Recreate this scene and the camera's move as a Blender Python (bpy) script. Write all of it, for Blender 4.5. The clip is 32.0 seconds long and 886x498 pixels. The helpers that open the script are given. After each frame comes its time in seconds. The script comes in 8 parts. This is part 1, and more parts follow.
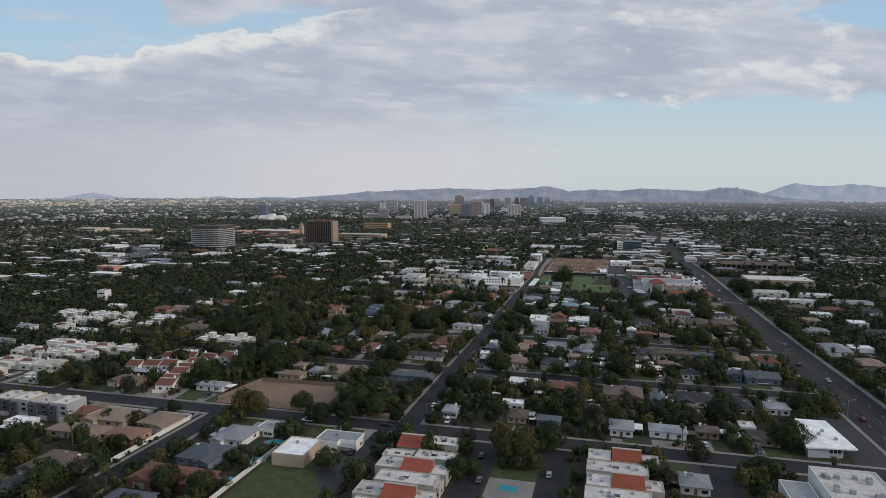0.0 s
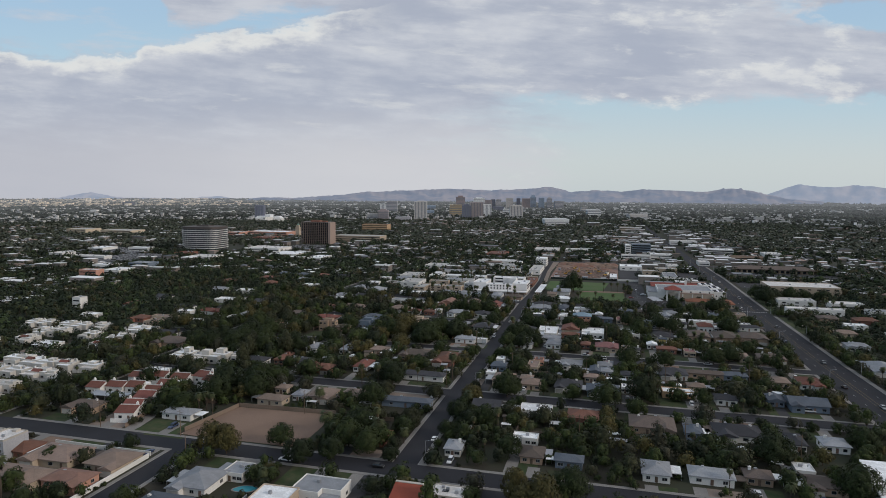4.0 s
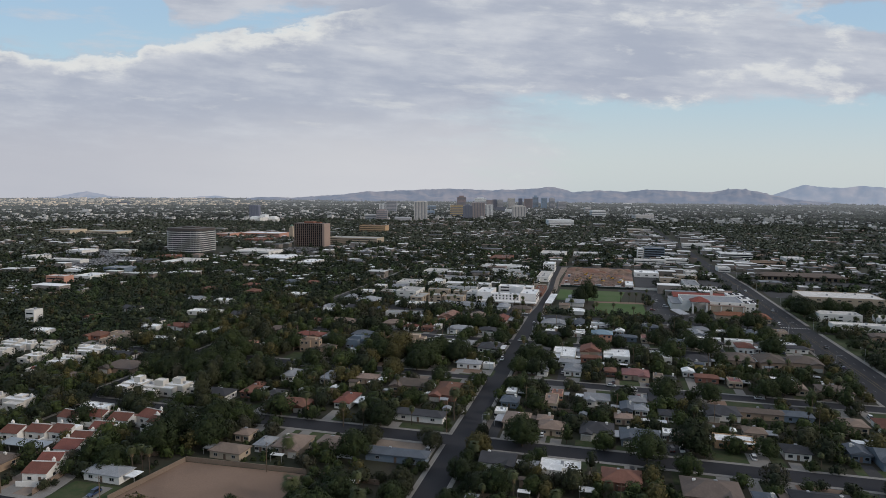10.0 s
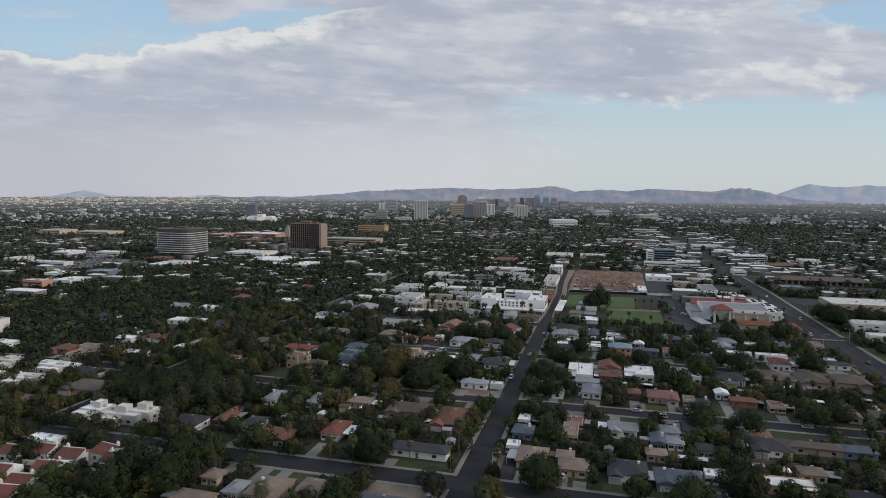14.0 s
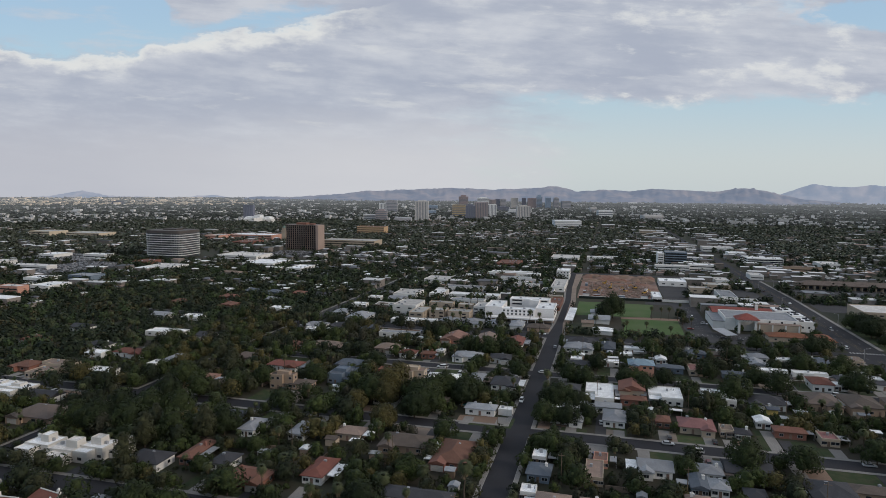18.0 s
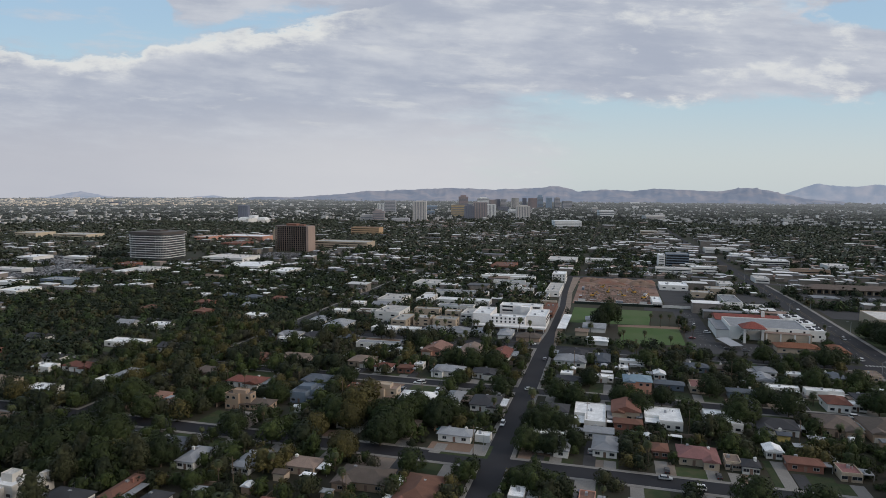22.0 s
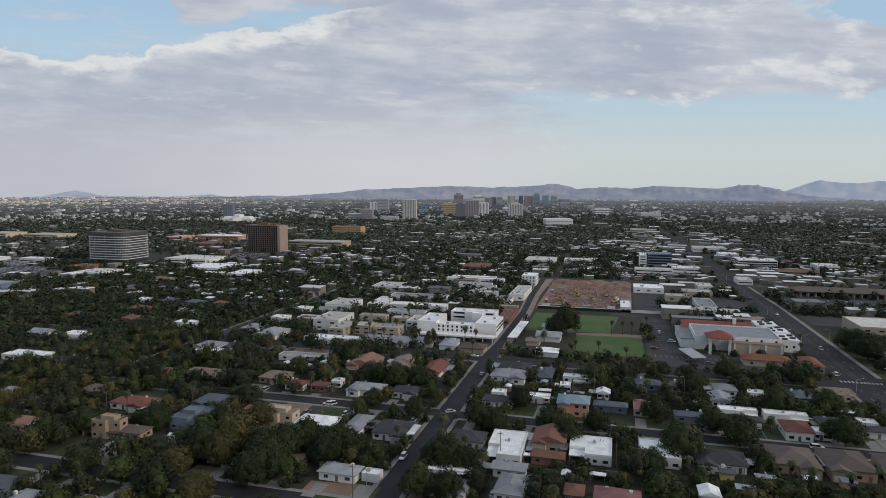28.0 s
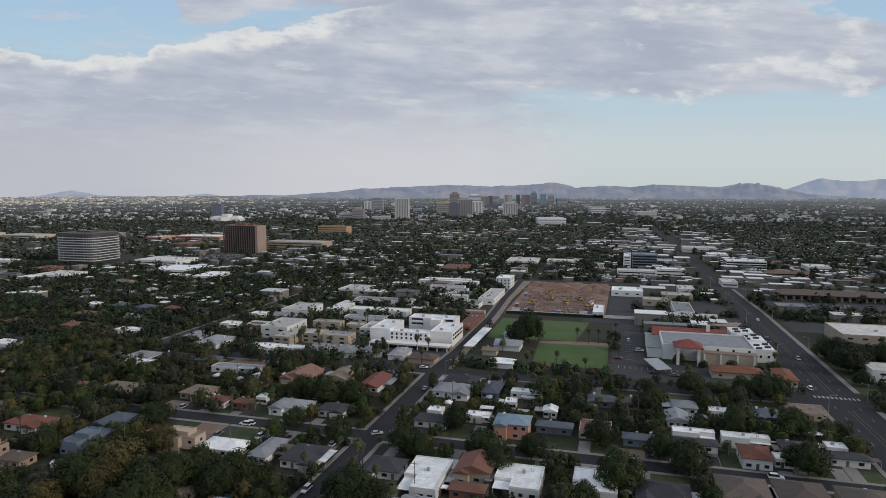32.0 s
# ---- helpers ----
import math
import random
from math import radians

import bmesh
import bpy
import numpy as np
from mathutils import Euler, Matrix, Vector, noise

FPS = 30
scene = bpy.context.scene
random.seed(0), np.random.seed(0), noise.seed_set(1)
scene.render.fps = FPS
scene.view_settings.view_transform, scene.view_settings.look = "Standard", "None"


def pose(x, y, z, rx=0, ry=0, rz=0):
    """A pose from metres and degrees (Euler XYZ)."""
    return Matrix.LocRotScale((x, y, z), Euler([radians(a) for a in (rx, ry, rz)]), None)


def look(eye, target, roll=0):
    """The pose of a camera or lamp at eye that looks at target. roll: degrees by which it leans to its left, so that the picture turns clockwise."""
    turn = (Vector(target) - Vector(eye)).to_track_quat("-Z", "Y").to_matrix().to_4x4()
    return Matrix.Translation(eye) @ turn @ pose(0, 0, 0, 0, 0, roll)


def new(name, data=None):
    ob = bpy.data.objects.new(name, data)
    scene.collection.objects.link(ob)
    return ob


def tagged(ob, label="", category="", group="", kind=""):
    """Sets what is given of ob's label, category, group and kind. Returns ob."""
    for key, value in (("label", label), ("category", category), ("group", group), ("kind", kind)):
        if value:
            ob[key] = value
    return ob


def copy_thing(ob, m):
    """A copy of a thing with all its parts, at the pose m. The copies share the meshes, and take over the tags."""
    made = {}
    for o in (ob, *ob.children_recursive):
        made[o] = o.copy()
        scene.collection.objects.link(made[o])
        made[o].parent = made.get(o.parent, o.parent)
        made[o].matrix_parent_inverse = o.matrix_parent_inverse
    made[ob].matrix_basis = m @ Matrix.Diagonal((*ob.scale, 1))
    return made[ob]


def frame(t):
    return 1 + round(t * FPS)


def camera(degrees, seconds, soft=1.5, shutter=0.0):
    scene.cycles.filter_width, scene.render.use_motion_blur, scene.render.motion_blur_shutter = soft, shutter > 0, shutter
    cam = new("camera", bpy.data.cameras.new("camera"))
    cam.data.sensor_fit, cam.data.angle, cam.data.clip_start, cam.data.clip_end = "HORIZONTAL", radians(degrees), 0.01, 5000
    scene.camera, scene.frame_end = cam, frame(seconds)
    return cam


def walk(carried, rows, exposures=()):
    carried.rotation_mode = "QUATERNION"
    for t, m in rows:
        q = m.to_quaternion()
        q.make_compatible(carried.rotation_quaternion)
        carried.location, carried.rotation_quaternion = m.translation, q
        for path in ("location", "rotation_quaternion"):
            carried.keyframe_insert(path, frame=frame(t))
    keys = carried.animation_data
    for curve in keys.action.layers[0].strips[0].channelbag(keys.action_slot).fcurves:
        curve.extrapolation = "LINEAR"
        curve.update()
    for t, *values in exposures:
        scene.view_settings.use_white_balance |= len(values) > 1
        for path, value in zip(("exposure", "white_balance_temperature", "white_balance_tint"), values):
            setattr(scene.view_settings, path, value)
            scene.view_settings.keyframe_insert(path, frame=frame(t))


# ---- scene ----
cam = camera(69.63, 32.0, soft=0.62)
PATH = [
    (0, look((79.29, -247.68, 100.00), (54.52, -151.24, 90.73), 0.17)),
    (3, look((71.06, -218.24, 99.74), (46.22, -121.81, 90.53), 0.26)),
    (6, look((63.69, -188.54, 99.55), (38.82, -92.12, 90.37), 0.33)),
    (8, look((58.75, -169.01, 99.50), (33.85, -72.59, 90.33), 0.37)),
    (9, look((56.26, -159.38, 99.47), (31.35, -62.97, 90.28), 0.39)),
    (10, look((53.75, -149.86, 99.43), (28.81, -53.45, 90.22), 0.40)),
    (13, look((45.83, -121.82, 99.25), (20.84, -25.44, 89.94), 0.42)),
    (17, look((34.98, -85.23, 99.04), (9.93, 11.13, 89.71), 0.42)),
    (19, look((32.33, -67.67, 98.91), (7.08, 28.64, 89.63), 0.39)),
    (20, look((32.68, -59.21, 98.80), (7.32, 37.08, 89.53), 0.38)),
    (21, look((34.50, -50.98, 98.63), (9.06, 45.28, 89.36), 0.36)),
    (23, look((41.84, -34.98, 98.20), (16.29, 61.25, 88.88), 0.30)),
    (25, look((51.62, -19.26, 97.75), (25.91, 76.92, 88.33), 0.24)),
    (28, look((67.62, 4.52, 97.29), (41.56, 100.59, 87.74), 0.13)),
    (30, look((78.81, 21.13, 97.16), (52.55, 117.14, 87.54), 0.07)),
    (31, look((84.43, 29.54, 97.11), (58.07, 125.51, 87.45), 0.04)),
    (32, look((90.05, 37.93, 97.07), (63.59, 133.88, 87.36), 0.01)),
]
walk(cam, PATH, exposures=[(0, 0.0), (32, 0.0)])

# ---------------------------------------------------------------- sky and sun
SUN_EL, SUN_AZ = radians(24), radians(100)      # azimuth clockwise from +y
world = bpy.data.worlds.new("sky")
scene.world = world
world.use_nodes = True
wn, wl = world.node_tree.nodes, world.node_tree.links
wn.clear()


def wmath(op, a, b=None, c=None, clamp=False):
    n = wn.new("ShaderNodeMath")
    n.operation, n.use_clamp = op, clamp
    for i, v in enumerate((a, b, c)):
        if v is None:
            continue
        if isinstance(v, (int, float)):
            n.inputs[i].default_value = v
        else:
            wl.new(v, n.inputs[i])
    return n.outputs[0]


def wstep(v, lo, hi):
    n = wn.new("ShaderNodeMapRange")
    n.interpolation_type = "SMOOTHSTEP"
    wl.new(v, n.inputs["Value"])
    for key, x in (("From Min", lo), ("From Max", hi), ("To Min", 0.0), ("To Max", 1.0)):
        n.inputs[key].default_value = x
    return n.outputs["Result"]


def wnoise(vec, scale, detail, rough=0.55):
    n = wn.new("ShaderNodeTexNoise")
    n.inputs["Scale"].default_value, n.inputs["Detail"].default_value, n.inputs["Roughness"].default_value = scale, detail, rough
    wl.new(vec, n.inputs["Vector"])
    return n.outputs["Fac"]


def wmix(f, a, b):
    n = wn.new("ShaderNodeMix")
    n.data_type = "RGBA"
    for v, key in ((f, 0), (a, 6), (b, 7)):
        if isinstance(v, (int, float)):
            n.inputs[key].default_value = v
        elif isinstance(v, tuple):
            n.inputs[key].default_value = (*v, 1)
        else:
            wl.new(v, n.inputs[key])
    return n.outputs[2]


coord = wn.new("ShaderNodeTexCoord")


def wdot(v):
    n = wn.new("ShaderNodeVectorMath")
    n.operation = "DOT_PRODUCT"
    wl.new(coord.outputs["Generated"], n.inputs[0])
    n.inputs[1].default_value = v
    return n.outputs["Value"]


# cloud chart: a plane of sky that faces the way the hills lie
SKY = Euler((radians(90 - 5.4), 0, radians(14.6))).to_matrix()
ahead = wmath("MAXIMUM", wdot(SKY @ Vector((0, 0, -1))), 0.25)
u = wmath("DIVIDE", wdot(SKY @ Vector((1, 0, 0))), ahead)
v = wmath("DIVIDE", wdot(SKY @ Vector((0, 1, 0))), ahead)


def chart(kx, ky, lean=0.0):
    c = wn.new("ShaderNodeCombineXYZ")
    wl.new(wmath("MULTIPLY", u, kx), c.inputs[0])
    wl.new(wmath("ADD", wmath("MULTIPLY", v, ky), wmath("MULTIPLY", u, lean)), c.inputs[1])
    return c.outputs[0]


def centred(x, k):
    return wmath("MULTIPLY", wmath("SUBTRACT", x, 0.5), k)


broad = wnoise(chart(1.6, 5.0, 0.4), 1.6, 4, 0.5)
puffs = wnoise(chart(1.0, 2.2), 9.0, 8, 0.62)
wisps = wnoise(chart(1.0, 4.5, 0.3), 5.0, 8, 0.6)
edge = wmath("ADD", centred(puffs, 0.085), centred(broad, 0.05))
vw = wmath("ADD", v, edge)
# open blue between the top of the deck and an upper bank
deck_top = wmath("ADD", wmath("ADD", 0.298, wmath("MULTIPLY", wstep(u, -0.485, -0.462), 0.020)), wmath("MULTIPLY", wmath("MAXIMUM", wmath("ADD", u, 0.50), 0.0), 0.125))
sag = wmath("MULTIPLY", wstep(wmath("ABSOLUTE", wmath("ADD", u, 0.385)), 0.085, 0.0), -0.024)
bank = wmath("ADD", wmath("ADD", 0.384, sag), wmath("MULTIPLY", wmath("MAXIMUM", wmath("SUBTRACT", -0.43, u), 0.0), 1.6))
gap = wmath("MINIMUM", wmath("SUBTRACT", vw, deck_top), wmath("SUBTRACT", bank, vw))
gap = wmath("MINIMUM", gap, wmath("MULTIPLY", wmath("SUBTRACT", -0.165, u), 0.3))
gap_open = wmath("MULTIPLY", wstep(gap, -0.004, 0.016), wmath("SUBTRACT", 1.0, wmath("MULTIPLY", wstep(wisps, 0.50, 0.68), 0.6)))
# clear air under the deck on the sunny side
under = wmath("SUBTRACT", wmath("ADD", 0.243, wmath("MULTIPLY", u, 0.015)), vw)
side = wstep(wmath("ADD", u, centred(wisps, 0.5)), -0.02, 0.26)
clear_low = wmath("MULTIPLY", wstep(under, -0.004, 0.02), side)
tear = wmath("MULTIPLY", wmath("MULTIPLY", wstep(wmath("ADD", wmath("MULTIPLY", puffs, 0.6), wmath("MULTIPLY", broad, 0.4)), 0.53, 0.60), wstep(u, 0.42, 0.66)), wstep(v, 0.345, 0.375))
away = wmath("ADD", wmath("POWER", wmath("MULTIPLY", wmath("SUBTRACT", u, 0.665), 9.0), 2.0), wmath("POWER", wmath("MULTIPLY", wmath("SUBTRACT", v, 0.372), 38.0), 2.0))
window = wstep(wmath("ADD", away, centred(puffs, 3.0)), 1.0, 0.4)
openness = wmath("MAXIMUM", wmath("MAXIMUM", gap_open, clear_low), wmath("MAXIMUM", tear, window))
cover = wmath("SUBTRACT", 1.0, openness)
sky = wn.new("ShaderNodeTexSky")
sky.sky_type = "NISHITA"
sky.sun_disc = False
sky.sun_elevation, sky.sun_rotation = SUN_EL, SUN_AZ
sky.altitude, sky.air_density, sky.dust_density, sky.ozone_density = 350, 1.0, 1.6, 1.0
hazy = wmix(wstep(v, 0.28, 0.13), (4.58, 6.29, 7.42), (6.05, 6.70, 6.93))
hazy = wmix(wstep(v, 0.27, 0.40), hazy, (4.0, 5.75, 7.5))
blue = wmix(0.85, sky.outputs[0], hazy)
tone = wmath("ADD", wmath("MULTIPLY", wisps, 0.5), wmath("ADD", wmath("MULTIPLY", broad, 0.3), wmath("MULTIPLY", puffs, 0.2)))
grey = wmix(wstep(tone, 0.40, 0.62), (4.00, 4.41, 5.34), (5.75, 6.04, 6.63))
# pale haze where the deck meets the horizon, duller to the left
low = wmix(wstep(u, -0.65, -0.05), (4.95, 5.08, 5.63), (6.16, 6.23, 6.53))
grey = wmix(wmath("MULTIPLY", wstep(wmath("ADD", v, centred(wisps, 0.12)), 0.24, 0.13), 0.9), grey, low)
# sunlit tops
crest = wstep(wmath("ADD", wmath("MULTIPLY", puffs, 0.7), wmath("MULTIPLY", wisps, 0.3)), 0.52, 0.63)
rise = wmath("SUBTRACT", vw, deck_top)
under_top = wmath("MULTIPLY", wmath("MULTIPLY", wstep(wmath("ADD", rise, centred(puffs, 0.07)), -0.034, 0.004), wstep(rise, 0.008, 0.001)), wmath("MULTIPLY", wstep(u, -0.05, -0.20), 0.9))
over_low = wmath("MULTIPLY", wmath("MULTIPLY", wstep(under, -0.05, -0.01), side), crest)
bright = wmath("MAXIMUM", wmath("MAXIMUM", under_top, wmath("MULTIPLY", over_low, 0.8)), wmath("MULTIPLY", wmath("MULTIPLY", crest, wstep(u, -0.2, 0.5)), wmath("MULTIPLY", wstep(v, 0.22, 0.3), 0.7)))
streaks = wnoise(chart(0.98, 5.02, 0.26), 6.0, 8, 0.6)
bright = wmath("MAXIMUM", bright, wmath("MULTIPLY", wmath("MULTIPLY", wstep(streaks, 0.56, 0.68), wstep(v, 0.15, 0.20)), 0.34))
cloudy = wmix(bright, grey, (7.51, 7.62, 7.52))
tint = wmix(cover, blue, cloudy)
back = wn.new("ShaderNodeBackground")
back.inputs["Strength"].default_value = 0.1
wl.new(tint, back.inputs["Color"])
outw = wn.new("ShaderNodeOutputWorld")
wl.new(back.outputs[0], outw.inputs[0])

sun = new("sun", bpy.data.lights.new("sun", "SUN"))
sun.data.energy, sun.data.angle, sun.data.color = 1.5, radians(12), (1.0, 0.9, 0.78)
sun.matrix_world = look((0, 0, 0), (-math.sin(SUN_AZ) * math.cos(SUN_EL), -math.cos(SUN_AZ) * math.cos(SUN_EL), -math.sin(SUN_EL)))

# ---------------------------------------------------------------- materials
MATS = {}


def mat(name, col, rough=0.8, vary=0.25, scale=1.0, bump=0.3, metal=0.0, per_object=0.0, island=0.0, second=None, spec=0.3,
        stripe=0.0, translucent=0.0, coarse=0.08, relief=0.05):
    """A surface with grain and stains at two sizes; per_object and island shift the tone from piece to piece."""
    if name in MATS:
        return MATS[name]
    m = bpy.data.materials.new(name)
    MATS[name] = m
    m.use_nodes = True
    n, l = m.node_tree.nodes, m.node_tree.links
    b = n["Principled BSDF"]
    b.inputs["Roughness"].default_value, b.inputs["Metallic"].default_value = rough, metal
    b.inputs["Specular IOR Level"].default_value = spec
    tc = n.new("ShaderNodeTexCoord")
    geo = n.new("ShaderNodeNewGeometry")

    def noise_at(s, d):
        x = n.new("ShaderNodeTexNoise")
        x.inputs["Scale"].default_value, x.inputs["Detail"].default_value = s, d
        l.new(geo.outputs["Position"], x.inputs["Vector"])
        return x.outputs["Fac"]

    def mixc(f, a, c, kind="MIX"):
        x = n.new("ShaderNodeMix")
        x.data_type, x.blend_type = "RGBA", kind
        for v, key in ((f, 0), (a, 6), (c, 7)):
            if isinstance(v, (int, float)):
                x.inputs[key].default_value = v
            elif isinstance(v, tuple):
                x.inputs[key].default_value = (*v, 1)
            else:
                l.new(v, x.inputs[key])
        return x.outputs[2]

    def ramp(v, lo, hi, a, c):
        x = n.new("ShaderNodeMapRange")
        l.new(v, x.inputs["Value"])
        for key, q in (("From Min", lo), ("From Max", hi), ("To Min", a), ("To Max", c)):
            x.inputs[key].default_value = q
        return x.outputs["Result"]

    g, c = noise_at(2.2 * scale, 6), noise_at(coarse * scale, 4)
    dark = tuple(v * (1 - vary) for v in col)
    light = tuple(min(1, v * (1 + vary * 0.7)) for v in col)
    colour = mixc(ramp(g, 0.3, 0.7, 0, 1), dark, light)
    other = second or tuple(v * (1 - vary * 1.1) for v in col)
    colour = mixc(ramp(c, 0.42, 0.62, 0, 1 if second else 0.7), colour, other)
    if second:
        colour = mixc(ramp(g, 0.3, 0.7, 0, vary), colour, tuple(v * 0.55 for v in col))
    for on, src in ((per_object, "obj"), (island, "isl")):
        if on:
            if src == "obj":
                o = n.new("ShaderNodeObjectInfo").outputs["Random"]
            else:
                o = geo.outputs["Random Per Island"]
            hsv = n.new("ShaderNodeHueSaturation")
            l.new(ramp(o, 0, 1, 1 - on, 1 + on), hsv.inputs["Value"])
            l.new(ramp(o, 0, 1, 0.5 + 0.03 * on, 0.5 - 0.03 * on), hsv.inputs["Hue"])
            l.new(colour, hsv.inputs["Color"])
            colour = hsv.outputs[0]
    l.new(colour, b.inputs["Base Color"])
    height = g
    if stripe:
        w = n.new("ShaderNodeTexWave")
        w.inputs["Scale"].default_value, w.inputs["Distortion"].default_value = stripe, 0.6
        l.new(tc.outputs["Object"], w.inputs["Vector"])
        height = w.outputs["Fac"]
        l.new(mixc(ramp(height, 0, 1, 0.35, 0), colour, tuple(v * 0.5 for v in col)), b.inputs["Base Color"])
    if bump:
        bp = n.new("ShaderNodeBump")
        bp.inputs["Strength"].default_value, bp.inputs["Distance"].default_value = bump, relief
        l.new(height, bp.inputs["Height"])
        l.new(bp.outputs[0], b.inputs["Normal"])
    if translucent:
        tr = n.new("ShaderNodeBsdfTranslucent")
        l.new(colour, tr.inputs["Color"])
        mx = n.new("ShaderNodeMixShader")
        mx.inputs[0].default_value = translucent
        l.new(b.outputs[0], mx.inputs[1])
        l.new(tr.outputs[0], mx.inputs[2])
        l.new(mx.outputs[0], n["Material Output"].inputs[0])
    return m


GROUND = mat("dry_ground", (0.042, 0.037, 0.026), 0.95, 0.35, 1.0, 0.5, second=(0.036, 0.043, 0.024), coarse=0.035)
ASPHALT = mat("asphalt", (0.025, 0.025, 0.030), 0.85, 0.25, 1.0, 0.25, coarse=0.06)
OLD_ASPHALT = mat("worn_asphalt", (0.051, 0.050, 0.053), 0.88, 0.25, 1.0, 0.25, coarse=0.06)
CONCRETE = mat("concrete", (0.235, 0.22, 0.205), 0.85, 0.22, 1.0, 0.2)
KERB = mat("kerb_concrete", (0.29, 0.275, 0.26), 0.85, 0.2, 1.0, 0.2)
LAWN = mat("lawn", (0.038, 0.058, 0.021), 0.95, 0.4, 2.0, 0.6, per_object=0.3, second=(0.062, 0.066, 0.032), coarse=0.15)
FIELD = mat("playing_field_grass", (0.066, 0.118, 0.034), 0.95, 0.3, 1.0, 0.5, second=(0.088, 0.122, 0.048), coarse=0.04)
DIRT = mat("bare_dirt", (0.23, 0.155, 0.115), 0.95, 0.25, 1.0, 0.5, coarse=0.05)
RED_DIRT = mat("excavated_dirt", (0.235, 0.125, 0.092), 0.95, 0.35, 0.8, 0.8, second=(0.27, 0.19, 0.155), coarse=0.05)
GRAVEL = mat("gravel_yard", (0.24, 0.19, 0.155), 0.95, 0.25, 2.0, 0.5, per_object=0.25)
PAINT = mat("road_paint", (0.42, 0.42, 0.40), 0.7, 0.3, 3.0, 0.1)
WALLS = {k: mat("stucco_" + k, c, 0.88, 0.12, 1.5, 0.25, per_object=0.12) for k, c in dict(
    white=(0.70, 0.68, 0.65), beige=(0.42, 0.34, 0.26), tan=(0.36, 0.26, 0.19), salmon=(0.50, 0.27, 0.20), blue=(0.16, 0.20, 0.25),
    brick=(0.24, 0.11, 0.08), yellow=(0.58, 0.43, 0.15), ochre=(0.52, 0.43, 0.32), clay=(0.50, 0.33, 0.20)).items()}
ROOFS = {k: mat("roofing_" + k, c, 0.85, 0.22, 1.2, 0.5, per_object=0.2, coarse=0.25, stripe=s) for k, c, s in (
    ("white", (0.84, 0.84, 0.84), 0), ("grey", (0.30, 0.31, 0.33), 1.3), ("slate", (0.105, 0.12, 0.145), 1.3), ("dark", (0.055, 0.055, 0.062), 1.3),
    ("brown", (0.135, 0.106, 0.090), 1.3), ("tan", (0.27, 0.20, 0.162), 1.3), ("rust", (0.19, 0.092, 0.066), 1.3), ("red", (0.20, 0.078, 0.058), 2.2),
    ("salmon", (0.27, 0.155, 0.12), 2.2), ("pink", (0.27, 0.13, 0.125), 2.2), ("blue", (0.20, 0.27, 0.33), 1.3), ("orange", (0.27, 0.105, 0.062), 2.2))}
GRAVEL_TOP = mat("gravel_roof", (0.40, 0.385, 0.36), 0.9, 0.2, 1.0, 0.3, per_object=0.2)
ROOF_TOP = mat("flat_roof_coating", (0.86, 0.86, 0.86), 0.8, 0.26, 0.8, 0.2, per_object=0.12, coarse=0.3)
CREAM = mat("cream_stucco", (0.46, 0.42, 0.37), 0.88, 0.15, 1.5, 0.25, per_object=0.15)
OLD_COAT = mat("stained_roof_coating", (0.60, 0.57, 0.54), 0.85, 0.3, 0.8, 0.3, per_object=0.22, coarse=0.4)
TRIM = mat("painted_trim", (0.38, 0.37, 0.36), 0.6, 0.1, 2.0, 0.1)
GLASS = mat("window_glass", (0.018, 0.022, 0.028), 0.08, 0.2, 0.6, 0.0, spec=0.6)
DOOR = mat("painted_door", (0.18, 0.12, 0.09), 0.55, 0.2, 3.0, 0.1, per_object=0.4)
GARAGE = mat("garage_door_paint", (0.48, 0.45, 0.41), 0.6, 0.12, 2.0, 0.2, per_object=0.3)
METAL = mat("galvanised_sheet", (0.42, 0.43, 0.45), 0.45, 0.2, 2.0, 0.15, metal=0.6)
BARK = mat("bark", (0.095, 0.072, 0.055), 0.95, 0.35, 4.0, 0.8, per_object=0.2)
PALM_BARK = mat("palm_trunk", (0.085, 0.066, 0.05), 0.95, 0.3, 4.0, 0.8)
LEAF = mat("leaves_green", (0.0288, 0.0435, 0.0112), 0.75, 0.55, 1.5, 0.9, relief=0.22, per_object=0.4, island=0.25, translucent=0.08, coarse=0.3)
LEAF_OLIVE = mat("leaves_olive", (0.0399, 0.0443, 0.0188), 0.75, 0.55, 1.5, 0.9, relief=0.22, per_object=0.3, island=0.25, translucent=0.08, coarse=0.3)
LEAF_GOLD = mat("leaves_yellowing", (0.0882, 0.0774, 0.0234), 0.75, 0.55, 1.5, 0.9, relief=0.22, per_object=0.2, island=0.35, translucent=0.08, coarse=0.5)
LEAF_BRIGHT = mat("leaves_bright", (0.0449, 0.0643, 0.0153), 0.75, 0.55, 1.5, 0.9, relief=0.22, per_object=0.25, island=0.2, translucent=0.1, coarse=0.3)
LEAF_DARK = mat("leaves_dark", (0.0179, 0.0259, 0.0097), 0.75, 0.5, 1.5, 0.9, relief=0.22, per_object=0.2, island=0.25, translucent=0.06, coarse=0.3)
LEAF_GREY = mat("leaves_grey_green", (0.0455, 0.0449, 0.0265), 0.75, 0.5, 1.5, 0.9, relief=0.22, per_object=0.2, island=0.25, translucent=0.06, coarse=0.3)
PALM_LEAF = mat("palm_fronds", (0.082, 0.096, 0.042), 0.7, 0.3, 1.5, 0.0, per_object=0.2, island=0.3, translucent=0.15)
WATER = mat("pool_water", (0.06, 0.30, 0.36), 0.06, 0.15, 1.0, 0.1, spec=0.5)
FENCE = mat("block_wall", (0.25, 0.185, 0.145), 0.9, 0.2, 1.5, 0.3, per_object=0.25)
